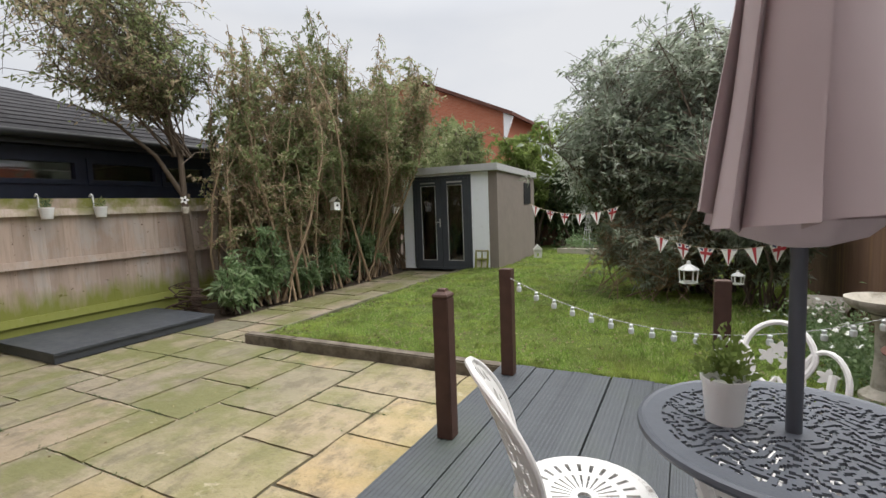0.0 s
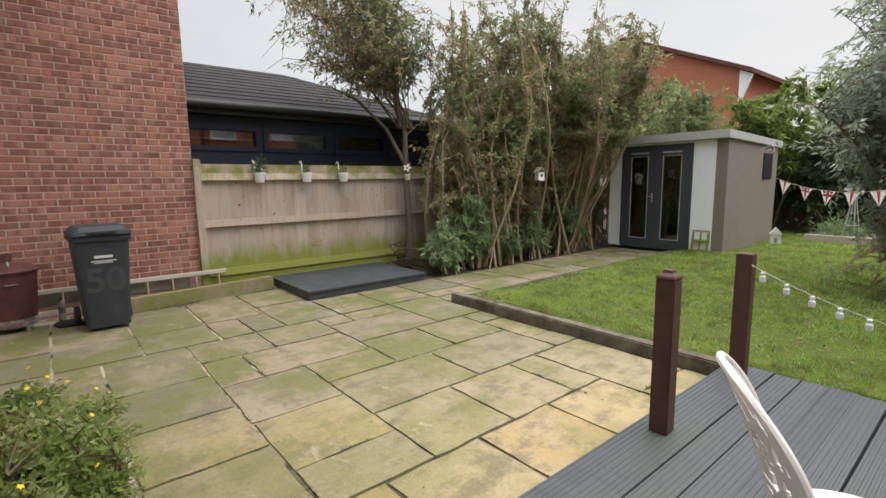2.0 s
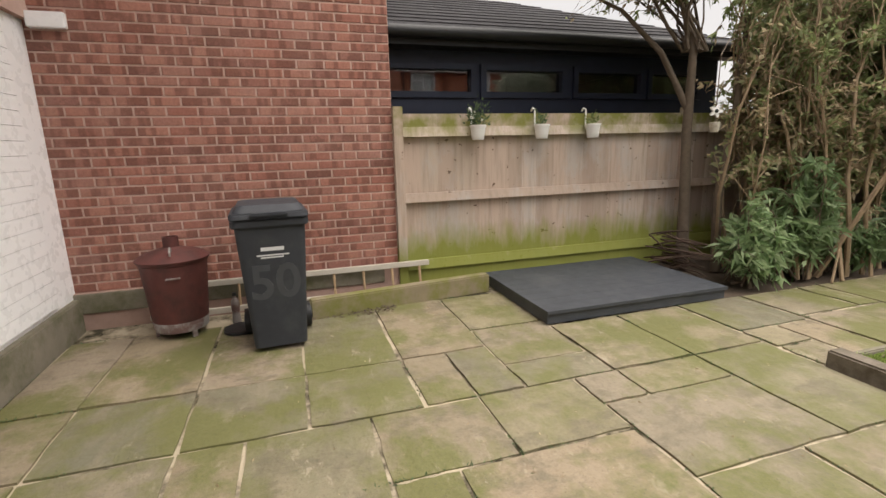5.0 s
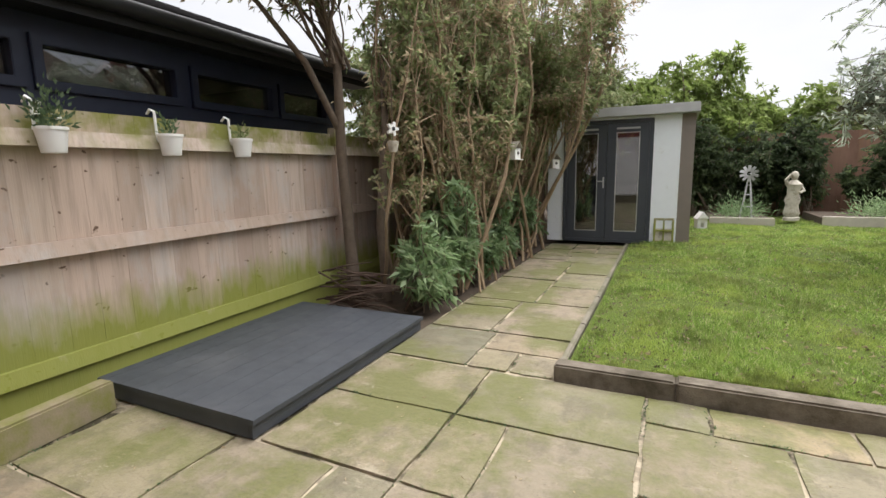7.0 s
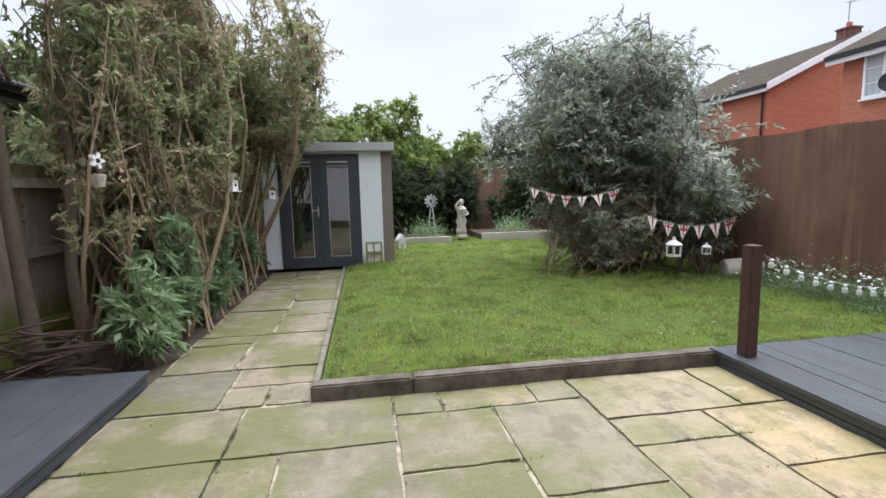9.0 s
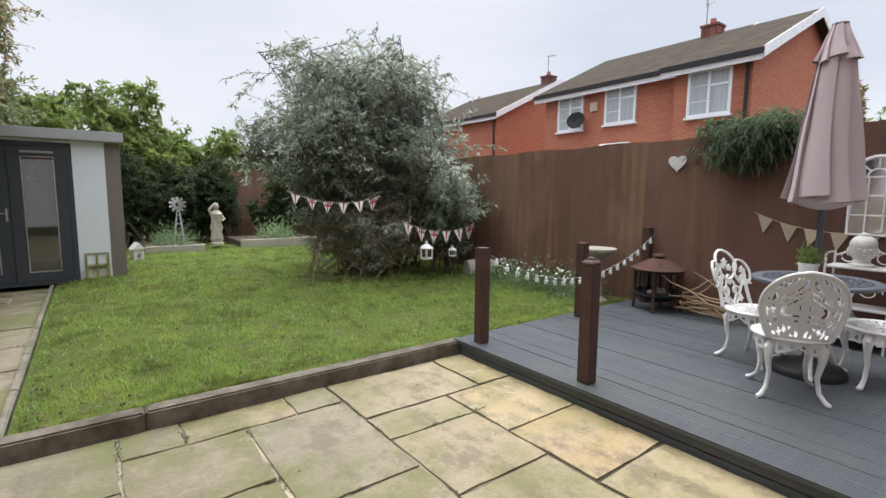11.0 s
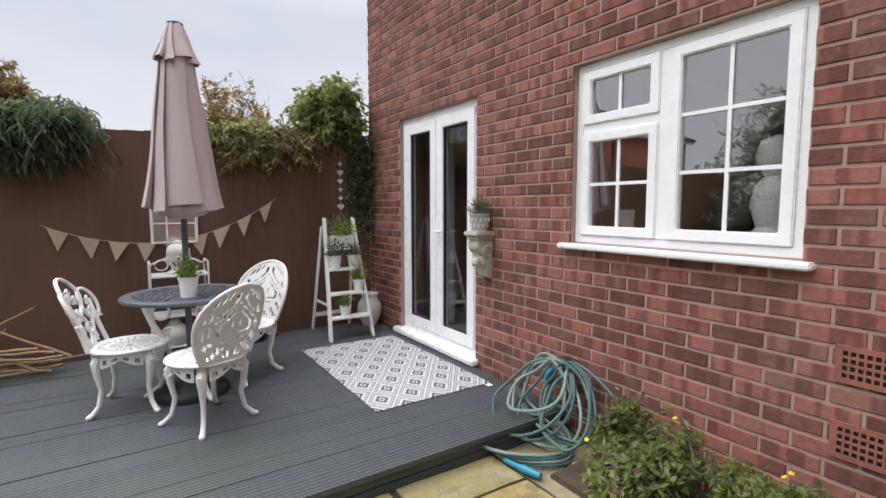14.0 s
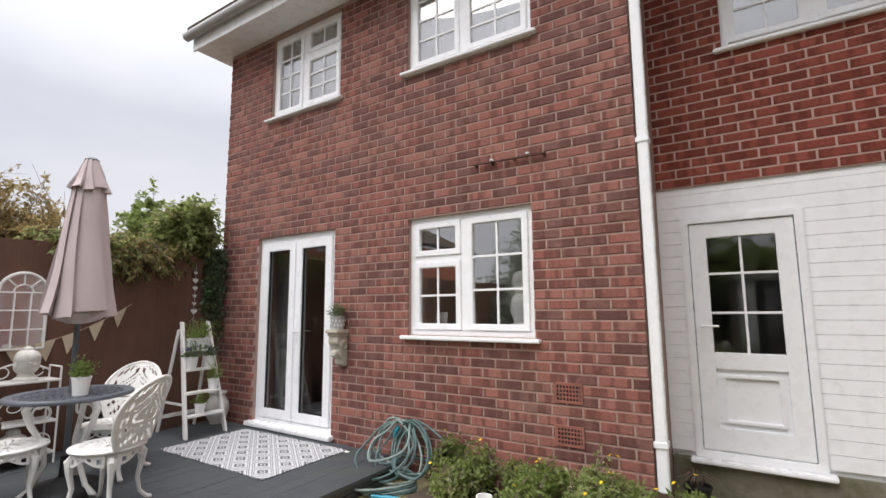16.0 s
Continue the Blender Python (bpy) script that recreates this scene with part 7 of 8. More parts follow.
for s in (-1, 1):
    mb = MB()
    mb.tube([(-0.22, s * 0.20, 0.10), (-0.22, s * 0.245, 0.10)], 0.10, 24)
    wl_ = part("wheel", mb, M["black"], wb_, smooth=True)
    mb = MB()
    mb.tube([(-0.22, s * 0.246, 0.10), (-0.22, s * 0.252, 0.10)], 0.05, 16)
    part("hub", mb, M["bin"], wl_)
mb = MB()
slope_x = lambda z: 0.21 + 0.055 * (z - 0.03) / 0.9
for z, h, a, b in ((0.735, 0.026, -0.075, 0.075), (0.700, 0.010, -0.105, 0.105), (0.684, 0.010, -0.08, 0.07)):
    x = slope_x(z) + 0.0015
    mb.add([(x, a, z), (x, b, z), (x + 0.0015, b, z + h), (x + 0.0015, a, z + h)], [(0, 1, 2, 3)])
part("label", mb, M["label"], wb_, "white printed council lettering")
fc = bpy.data.curves.new("house_number", "FONT")
fc.body, fc.size, fc.extrude, fc.offset, fc.align_x = "50", 0.34, 0.004, 0.006, "CENTER"
M["bin_paint"] = plain("rubbed_number_on_bin", (0.055, 0.06, 0.068), 0.4, 0, 0.3, 12, 0.1, 160)
tmp = new("number_curve", fc)
bpy.context.view_layer.update()
fm = bpy.data.meshes.new_from_object(tmp.evaluated_get(bpy.context.evaluated_depsgraph_get()))
bpy.data.objects.remove(tmp)
fm.materials.clear()
fm.materials.append(M["bin_paint"])
num = new("house_number", fm)
num.parent = wb_
num.matrix_local = pose(slope_x(0.40) - 0.0015, 0.0, 0.40, 90 + 3.5, 0, 90)

inc = thing("incinerator", -6.55, 0.03, 0, rz=8, label="rusty red metal garden incinerator bin with chimney lid", category="incinerator")
M["inc_red"] = plain("scorched_red_steel", (0.115, 0.038, 0.034), 0.6, 0.15, 0.3, 8, 0.3, 120, (0.06, 0.028, 0.025), (0.45, 0.7))
M["inc_ash"] = plain("burnt_grey_steel", (0.30, 0.28, 0.27), 0.8, 0.2, 0.25, 10, 0.3, 120, (0.16, 0.10, 0.09), (0.45, 0.6))
part("drum", MB().lathe([(0.198, 0.13), (0.235, 0.58), (0.243, 0.585), (0.243, 0.60), (0.225, 0.60), (0.2, 0.2), (0.0, 0.19)], 36), M["inc_red"], inc, smooth=True)
part("scorched_foot", MB().lathe([(0.19, 0.055), (0.1995, 0.131), (0.197, 0.135), (0.188, 0.08), (0.0, 0.075)], 36), M["inc_ash"], inc, smooth=True)
lidi = part("lid", MB().lathe([(0.255, 0.602), (0.258, 0.615), (0.2, 0.655), (0.06, 0.695), (0.055, 0.70), (0.055, 0.775), (0.045, 0.775), (0.045, 0.70), (0.0, 0.69)], 36), M["inc_red"], inc, smooth=True)
mb = MB()
mb.tube(arc((0.17, 0, 0.66), 0.055, 0, 180, 10), 0.008, 6)
part("lid_handle", mb, M["inc_ash"], lidi)
for k in range(3):
    a = radians(30 + 120 * k)
    part("foot", MB().box(-0.012, 0.012, -0.018, 0.018, 0.0, 0.08, pose(0.175 * math.cos(a), 0.175 * math.sin(a), 0, 0, 0, math.degrees(a))), M["inc_ash"], inc)
part("side_handle", MB().box(0.236, 0.26, -0.05, 0.05, 0.49, 0.502), M["inc_ash"], inc, bevel=0.003)
bt = thing("bottle", -6.62, 0.42, 0, label="dusty clear bottle standing by the bin", category="bottle")
part("body", MB().lathe([(0.035, 0), (0.036, 0.02), (0.03, 0.09), (0.036, 0.15), (0.03, 0.19), (0.014, 0.215), (0.014, 0.235), (0.0, 0.235)], 16), M["inc_ash"], bt, smooth=True)
part("cap", MB().lathe([(0.016, 0.236), (0.016, 0.26), (0.0, 0.26)], 12), M["black"], bt)
dr = thing("drain_cover", -6.42, 0.47, 0.004, label="black round drain cover by the bin", category="drain cover")
part("disc", MB().lathe([(0.13, 0), (0.13, 0.02), (0.12, 0.025), (0.0, 0.026)], 24), M["black"], dr)
wl2 = thing("wall_box", LX, -0.62, 2.36, label="small white box on the brick wall", category="wall box")
part("case", MB().box(0.0, 0.06, -0.14, 0.10, -0.055, 0.055), M["upvc"], wl2, bevel=0.006)

slp = thing("sleeper", -6.62, 1.98, 0, rz=7, label="mossy timber sleeper along the patio edge", category="sleeper")
part("beam", MB().box(-0.055, 0.055, -0.98, 0.74, -0.02, 0.165), M["sleeper"], slp, bevel=0.012)
ld = thing("wooden_ladder", LX + 0.10, 1.0, 0.05, label="old pale timber ladder lying on its side along the wall", category="ladder")
for z, dx in ((0.25, 0.0), (0.02, 0.06)):
    part("rail", MB().box(dx - 0.015, dx + 0.02, -1.25, 1.16, z - 0.025, z + 0.025), M["ladder_wood"], ld, bevel=0.005)
for k in range(9):
    mb = MB()
    mb.tube([(0.0, -1.1 + 0.27 * k, 0.25), (0.06, -1.1 + 0.27 * k, 0.02)], 0.012, 6)
    part("rung", mb, M["log"], ld)
rl = np.random.default_rng(71)
n = 420
lp = np.stack([-6.60 + 0.2 * rl.random(n) ** 1.5, rl.uniform(0.85, 1.75, n), rl.uniform(0.004, 0.02, n)], 1)
v, q = leaf_arrays(lp, rl.normal(size=(n, 3)) * np.array([1, 1, 0.3]), rl.uniform(0.02, 0.06, n), rl.uniform(0.006, 0.02, n), rl)
lit = np_mesh("leaf_litter", v, q, M["bark"], None)
tagged(lit, "dark dead leaves swept against the sleeper", "leaf litter", kind="stuff")
n = 260
lp = np.stack([rl.uniform(-6.4, -1.5, n), rl.uniform(0.5, 4.0, n), np.full(n, 0.006)], 1)
v, q = leaf_arrays(lp, rl.normal(size=(n, 3)) * np.array([1, 1, 0.1]), rl.uniform(0.008, 0.03, n), rl.uniform(0.004, 0.012, n), rl)
lit = np_mesh("leaf_litter", v, q, M["leaf_brown"], None)
tagged(lit, "a few dry leaf scraps on the patio slabs", "leaf litter", kind="stuff")

plat = thing("low_platform", -6.30, 3.66, 0, label="low black timber platform against the fence", category="platform")
M["plat"] = plain("black_grey_decking", (0.050, 0.056, 0.066), 0.55, 0, 0.25, 5, 0.25, 120, (0.085, 0.09, 0.10), (0.5, 0.8))
for k in range(9):
    part("deck_board", MB().box(-0.70 + k * 0.1525, -0.70 + k * 0.1525 + 0.1518, -0.89, 0.93, 0.085, 0.112), M["plat"], plat, bevel=0.001)
part("skirt", MB().box(0.625, 0.65, -0.88, 0.92, 0.0, 0.084).box(-0.69, 0.624, -0.88, -0.855, 0.0, 0.084), M["plat"], plat)

for yy, lab, bl, sd in ((2.68, "white pot of white flowers hooked on the fence", True, 1), (3.36, "small white pot hooked on the fence", False, 2), (3.95, "pale pot with green plant hooked on the fence", False, 3)):
    fpot = thing("fence_pot", LX + 0.12, yy, 1.45, label=lab, category="plant pot", group="pots on the fence")
    fpot.scale = (1.15, 1.15, 1.1)
    part("pot", MB().lathe([(0.048, 0), (0.05, 0.004), (0.066, 0.125), (0.069, 0.125), (0.069, 0.11), (0.062, 0.12), (0.058, 0.1), (0.0, 0.098)], 24), M["pot_white"], fpot, smooth=True)
    mb = MB()
    mb.tube([(-0.07, -0.03, 0.08), (-0.075, -0.03, 0.26), (-0.11, -0.03, 0.275), (-0.14, -0.03, 0.25)], 0.008, 6)
    part("hook", mb, M["pot_white"], fpot)
    tuft(fpot, 0.12, 0.085 if bl else 0.05, 190 if bl else 60, (0.04, 0.016), "leaf_ivy" if sd != 3 else "leaf_hedge", 80 + sd, 0.9)
    if bl:
        flowers(fpot, 0.16, 0.08, 8, 0.014, "petal", 7)


# ---- in the hedge ----
def bird_box(x, y, z, rz, label, flower=False):
    b = thing("bird_box", x, y, z, rz, label=label, category="bird box", group="bird boxes")
    if flower:
        mb = MB()
        o = [(0.052 * (0.75 + 0.3 * math.cos(5 * a)) * math.cos(a), 0.052 * (0.75 + 0.3 * math.cos(5 * a)) * math.sin(a)) for a in [2 * math.pi * j / 40 for j in range(40)]]
        mb.plate(o, -0.012, 0.012, pose(0, 0, 0.06, 90, 0, 90))
        part("flower", mb, M["pot_white"], b)
        part("centre", MB().lathe([(0.016, 0), (0.012, 0.006), (0, 0.008)], 12, m=pose(0.012, 0, 0.06, 0, 90, 0)), M["black"], b)
        part("cup", MB().lathe([(0.03, -0.11), (0.042, -0.06), (0.043, -0.03), (0.03, -0.028), (0.0, -0.03)], 16), M["cat_stone"], b, smooth=True)
        mb = MB()
        mb.tube([(0, 0, -0.03), (0, 0, 0.5), (-0.5, 0.32, 0.72), (-1.0, 0.69, 0.8)], 0.004, 5)
        part("string", mb, M["bark"], b)
    else:
        part("box", MB().box(-0.06, 0.06, -0.065, 0.065, -0.09, 0.05), M["white_paint"], b, bevel=0.004)
        part("roof", MB().add([(-0.08, -0.085, 0.045), (0.08, -0.085, 0.045), (0.08, 0, 0.125), (-0.08, 0, 0.125), (-0.08, 0.085, 0.045), (0.08, 0.085, 0.045), (-0.08, -0.085, 0.057), (0.08, -0.085, 0.057), (0.08, 0, 0.14), (-0.08, 0, 0.14), (-0.08, 0.085, 0.057), (0.08, 0.085, 0.057)],
                              [(0, 3, 2, 1), (3, 4, 5, 2), (6, 7, 8, 9), (9, 8, 11, 10), (0, 1, 7, 6), (4, 10, 11, 5), (1, 2, 8, 7), (2, 5, 11, 8), (0, 6, 9, 3), (3, 9, 10, 4)]), M["cat_stone"], b)
        # no opening is cut: a black disc imitates the shade inside the hole
        part("entrance_shade", MB().lathe([(0.022, 0), (0.022, 0.003), (0, 0.003)], 14, m=pose(0.0605, 0, -0.01, 0, 90, 0)), M["black"], b)
        part("perch", MB().box(0.06, 0.11, -0.05, 0.05, -0.095, -0.085), M["white_paint"], b)
        mb = MB()
        mb.tube([(0, 0, 0.13), (0, 0, 0.5)], 0.003, 5)
        part("wire", mb, M["bark"], b)
    return b


bird_box(-5.72, 4.36, 1.57, -20, "white flower-shaped bird feeder hanging at the hedge", True)
bird_box(-5.62, 7.15, 1.52, -15, "pale little bird house hanging in the hedge")
bird_box(-5.50, 8.95, 1.40, -40, "white little bird house hanging near the shed")
M["stick"] = plain("dark_cut_stick", (0.075, 0.048, 0.036), 0.9, 0, 0.4, 20, 0.5, 120)
sp = thing("stick_pile", -6.45, 4.78, 0.02, label="heap of dark cut sticks beside the platform", category="stick pile")
rs = random.Random(17)
for k in range(46):
    a, L = rs.uniform(-0.9, 0.9), rs.uniform(0.3, 0.62)
    c = Vector((rs.gauss(0, 0.13), rs.gauss(0, 0.09), abs(rs.gauss(0.17, 0.12))))
    d = Vector((math.cos(a), math.sin(a) * 0.6, rs.uniform(-0.25, 0.3))) * L / 2
    mb = MB()
    p0, p1 = c - d, c + d
    p0.z, p1.z = max(p0.z, 0.01), max(p1.z, 0.01)
    mb.tube([p0, (p0 + p1) / 2 + Vector((rs.gauss(0, 0.02), rs.gauss(0, 0.02), 0.01)), p1], [rs.uniform(0.006, 0.012), 0.009, 0.005], 5)
    part("stick", mb, M["stick"], sp)

# ---- by the shed and the end of the garden ----
cr = thing("crate", -3.86, 9.58, 0.08, rx=-12, label="small weathered timber frame leaning on the shed", category="crate")
rect = MB().box(-0.15, -0.12, -0.02, 0.02, 0, 0.40).box(0.12, 0.15, -0.02, 0.02, 0, 0.40).box(-0.12, 0.12, -0.02, 0.02, 0, 0.03).box(-0.12, 0.12, -0.02, 0.02, 0.37, 0.40).box(-0.012, 0.012, -0.015, 0.015, 0.03, 0.37).box(-0.12, 0.12, -0.015, 0.015, 0.19, 0.215)
part("frame", rect, M["fence_pale"], cr, bevel=0.003)
part("back_board", MB().box(-0.12, 0.12, 0.021, 0.03, 0.03, 0.37), M["cat_stone"], cr)
hl = thing("house_lantern", -3.22, 11.6, 0.10, rz=20, label="little white house-shaped lantern on the lawn", category="lantern")
part("walls", wall_with_holes("y", -0.09, 0.09, 0, 0.2, -0.08, 0.08, [(-0.03, 0.03, 0.02, 0.12)]), M["white_paint"], hl)
part("roof", MB().add([(-0.11, -0.1, 0.2), (0.11, -0.1, 0.2), (0.11, 0.1, 0.2), (-0.11, 0.1, 0.2), (0, -0.1, 0.33), (0, 0.1, 0.33)], [(0, 3, 2, 1), (0, 1, 4), (3, 5, 2), (0, 4, 5, 3), (1, 2, 5, 4)]), M["white_paint"], hl)
for nm, x0, x1, y0, y1, h in (("raised_bed", -3.0, -1.85, 12.6, 14.2, 0.2), ("raised_bed", -1.1, 0.9, 12.5, 14.2, 0.26)):
    rbd = thing(nm, (x0 + x1) / 2, y0, 0.03, label="low raised bed edged with pale timber sleepers", category="raised bed", group="raised beds")
    w = (x1 - x0) / 2
    part("front_sleeper", MB().box(-w, w, 0, 0.1, 0, h), M["ladder_wood"], rbd, bevel=0.012)
    part("earth", MB().box(-w + 0.02, w - 0.02, 0.1, y1 - y0, 0, h - 0.04), M["soil"], rbd)
    tf = tuft(rbd, h - 0.03, 0.5, 900, (0.12, 0.02), "leaf_laurel", int(abs(x0 * 10)), 0.35)
    tf.location = (0, 0.5, 0)
wm_ = thing("windmill", -2.3, 13.0, 0.18, rz=-15, label="small weathered metal garden windmill", category="windmill")
for k in range(4):
    a = radians(45 + 90 * k)
    mb = MB()
    mb.tube([(0.15 * math.cos(a), 0.15 * math.sin(a), 0), (0.025 * math.cos(a), 0.025 * math.sin(a), 0.85)], 0.012, 5)
    part("leg", mb, M["felt"], wm_)
for z in (0.25, 0.5, 0.7):
    r = 0.15 - 0.125 * z / 0.85
    mb = MB()
    mb.tube([(r * math.cos(radians(45 + 90 * k)), r * math.sin(radians(45 + 90 * k)), z) for k in range(4)], 0.008, 4, False, True)
    part("cross_bar", mb, M["felt"], wm_)
for k in range(10):
    part("blade", MB().box(-0.03, 0.03, -0.004, 0.004, 0.04, 0.17, pose(0, -0.06, 0.94, 0, 36 * k, 0) @ pose(0, 0, 0, 0, 0, 25)), M["felt"], wm_)
mb = MB()
mb.tube([(0, -0.07, 0.94), (0, 0.2, 0.94)], 0.01, 6)
part("shaft", mb, M["felt"], wm_)
part("tail", MB().box(-0.004, 0.004, 0.18, 0.32, 0.88, 1.0), M["bulb"], wm_)
st = MB()
st.lathe([(0.17, 0), (0.17, 0.06), (0.13, 0.08), (0.16, 0.16), (0.13, 0.26), (0.12, 0.34), (0.145, 0.45), (0.11, 0.58), (0.125, 0.70), (0.15, 0.80), (0.08, 0.88), (0.05, 0.90), (0.075, 0.95), (0.085, 1.01), (0.06, 1.07), (0.0, 1.09)], 18, wave=lambda a, t: 1 + 0.12 * math.sin(2 * a + 5 * t) + 0.05 * math.sin(5 * a + 17 * t))
st.tube([(0.12, 0, 0.78), (0.19, -0.05, 0.66), (0.1, -0.13, 0.62)], [0.045, 0.04, 0.03], 8)
st.tube([(-0.12, 0, 0.78), (-0.17, -0.02, 0.9), (-0.06, -0.05, 1.04)], [0.045, 0.04, 0.03], 8)
stat = part("statue", st, M["cat_stone"], None, smooth=True)
stat.matrix_world = pose(-1.5, 13.1, 0.15) @ Matrix.Diagonal((0.85, 0.85, 0.92, 1))
tagged(stat, "pale weathered stone garden statue at the end of the lawn", "statue")
lg = thing("log_stump", 1.22, 6.75, 0.04, rz=75, label="short sawn pale log lying on the lawn edge", category="log")
mb = MB()
mb.tube([(0, -0.24, 0.14), (0, -0.23, 0.145), (0, 0.0, 0.15), (0, 0.23, 0.14), (0, 0.24, 0.14)], [0.12, 0.145, 0.15, 0.14, 0.115], 16)
part("log", mb, M["ladder_wood"], lg, smooth=True)
bunting("flag_bunting", ((-1.95, 6.75, 1.42), (-0.75, 6.55, 1.36), 0.12), 0.13, 6, "red, white and blue cloth bunting hung in the bush", ("petal", "red"), "x")
bunting("flag_bunting", ((-0.42, 6.55, 1.02), (0.95, 6.55, 0.95), 0.14), 0.17, 6, "red, white and blue cloth bunting low in the bush", ("petal", "red"), "x")
for x, z, s in ((-0.02, 0.47, 1.0), (0.46, 0.47, 0.62)):
    hl2 = thing("hanging_lantern", x, 6.5, z, label="white metal lantern hanging from the bush", category="lantern", group="hanging lanterns")
    hl2.scale = (0.8 * s, 0.8 * s, 0.8 * s)
    for k in range(6):
        a = radians(60 * k)
        mb = MB()
        mb.tube([(0.11 * math.cos(a), 0.11 * math.sin(a), 0), (0.12 * math.cos(a), 0.12 * math.sin(a), 0.17)], 0.010, 5)
        part("bar", mb, M["pot_white"], hl2)
    part("base", MB().lathe([(0.125, -0.015), (0.125, 0.008), (0.0, 0.008)], 6), M["pot_white"], hl2)
    part("roof", MB().lathe([(0.14, 0.17), (0.14, 0.185), (0.06, 0.24), (0.03, 0.255), (0.025, 0.3), (0.0, 0.31)], 6), M["pot_white"], hl2)
    mb = MB()
    mb.tube([(0, 0, 0.3), (0, 0.05, 0.9)], 0.004, 5)
    part("chain", mb, M["black"], hl2)

# ---- on and by the house wall ----
for z0 in (0.71, 0.41):
    vt = thing("air_brick", -2.815, 0.0, z0, label="terracotta air brick with square holes in the house wall", category="air brick", group="air bricks")
    mb = MB()
    cells(mb, 27, 15, lambda u, v: ((-0.108 + 0.216 * u, 0.004, 0.145 * v), (0, 1, 0)), lambda u, v: not (2 < u * 27 < 25 and 2 < v * 15 < 13 and int(u * 27) % 3 != 0 and int(v * 15 - 2) % 3 != 2) or u * 27 < 2 or v * 15 > 13, 0.008)
    part("grille", mb, M["air_brick"], vt)
    # a black sheet stands in for the shade deep in the holes
    part("hole_shade", MB().box(-0.105, 0.105, -0.003, 0.0005, 0.003, 0.142), M["black"], vt)
brk = thing("wall_rail", -2.40, 0, 2.60, label="thin rusty rail with small white knobs on the brick wall", category="rail")
mb = MB()
mb.tube([(-0.32, 0.03, 0.0), (0.32, 0.03, 0.01)], 0.010, 6)
part("bar", mb, M["rust"], brk)
for x in (-0.3, -0.05, 0.15, 0.3):
    part("stay", MB().box(x - 0.008, x + 0.008, 0.0, 0.03, -0.01, 0.012), M["rust"], brk)
for x in (-0.17, 0.15):
    part("knob", MB().lathe([(0.0, 0.0), (0.018, 0.008), (0.018, 0.022), (0.0, 0.03)], 10, (x, 0.03, 0.008)), M["bulb"], brk)
cb = thing("corbel", -0.56, 0.0, 0.93, label="weathered carved plaster corbel bracket on the wall", category="corbel")
mb = MB()
mb.box(-0.085, 0.085, 0.001, 0.17, 0.24, 0.275).box(-0.075, 0.075, 0.001, 0.15, 0.21, 0.24)
mb.plate([(0.002, 0.21), (0.14, 0.21), (0.145, 0.15), (0.10, 0.10), (0.105, 0.04), (0.06, 0.0), (0.05, -0.06), (0.002, -0.08)], -0.065, 0.065, pose(0, 0, 0, 90, 0, 90))
part("bracket", mb, M["cat_stone"], cb, bevel=0.008)
mb = MB()
mb.tube([(0.068, 0.06 + 0.045 * math.cos(t) * (1 - t / 14), 0.12 + 0.05 * math.sin(t) * (1 - t / 14)) for t in [0.35 * j for j in range(28)]], 0.009, 6)
mb.tube([(-0.068, 0.06 + 0.045 * math.cos(t) * (1 - t / 14), 0.12 + 0.05 * math.sin(t) * (1 - t / 14)) for t in [0.35 * j for j in range(28)]], 0.009, 6)
mb.lathe([(0.0, 0), (0.04, 0.01), (0.03, 0.03), (0.0, 0.04)], 14, m=pose(0, 0.105, 0.04, -60, 0, 0))
part("scroll", mb, M["cat_stone"], cb, smooth=True)
cpot = pot("corbel_pot", -0.56, 0.085, 0.93 + 0.276, 0.06, 0.075, 0.13, "grey patterned pot with clipped green plant on the corbel", "felt", "leaf_ivy", 420, (0.022, 0.012), 21, None, "", 0.7, 1.0)
for k in range(26):
    a = 2 * math.pi * k / 13 + (0.24 if k > 12 else 0)
    z = 0.045 if k < 13 else 0.085
    r = 0.066 + 0.015 * (z - 0.02) / 0.1
    mb = MB()
    mb.tube([(r * math.cos(a + 0.09 * math.cos(t)), r * math.sin(a + 0.09 * math.cos(t)), z + 0.013 * math.sin(t)) for t in [2 * math.pi * j / 8 for j in range(8)]], 0.003, 4, False, True)
    part("leaf_relief", mb, M["pot_white"], cpot)

hs_ = thing("garden_hose", -1.40, 0.06, 0.0, label="tangled teal garden hose looped over a wall bracket", category="hose")
rh = random.Random(23)
for k in range(11):
    w, drop = rh.uniform(0.14, 0.36), rh.uniform(0.25, 0.45)
    cx, lean, out = rh.uniform(-0.14, 0.12), rh.uniform(-0.18, 0.18), rh.uniform(0.06, 0.42)
    pts = []
    for j in range(28):
        a = 2 * math.pi * j / 28
        f = (1 + math.cos(a)) / 2
        z = 0.45 - (1 - f) * drop
        pts.append((cx + w * math.sin(a) * (0.55 + 0.45 * (1 - f)) + lean * (1 - f) + 0.01 * math.sin(5 * a + k), 0.02 + 0.02 * (k % 4) + out * (1 - f) ** 1.2 + 0.012 * math.sin(3 * a + k), max(0.012, z + 0.012 * math.sin(4 * a + k))))
    mb = MB()
    mb.tube(pts, 0.0095, 7, False, True)
    part("loop", mb, M["hose"] if k % 3 else M["hose_light"], hs_, smooth=True)
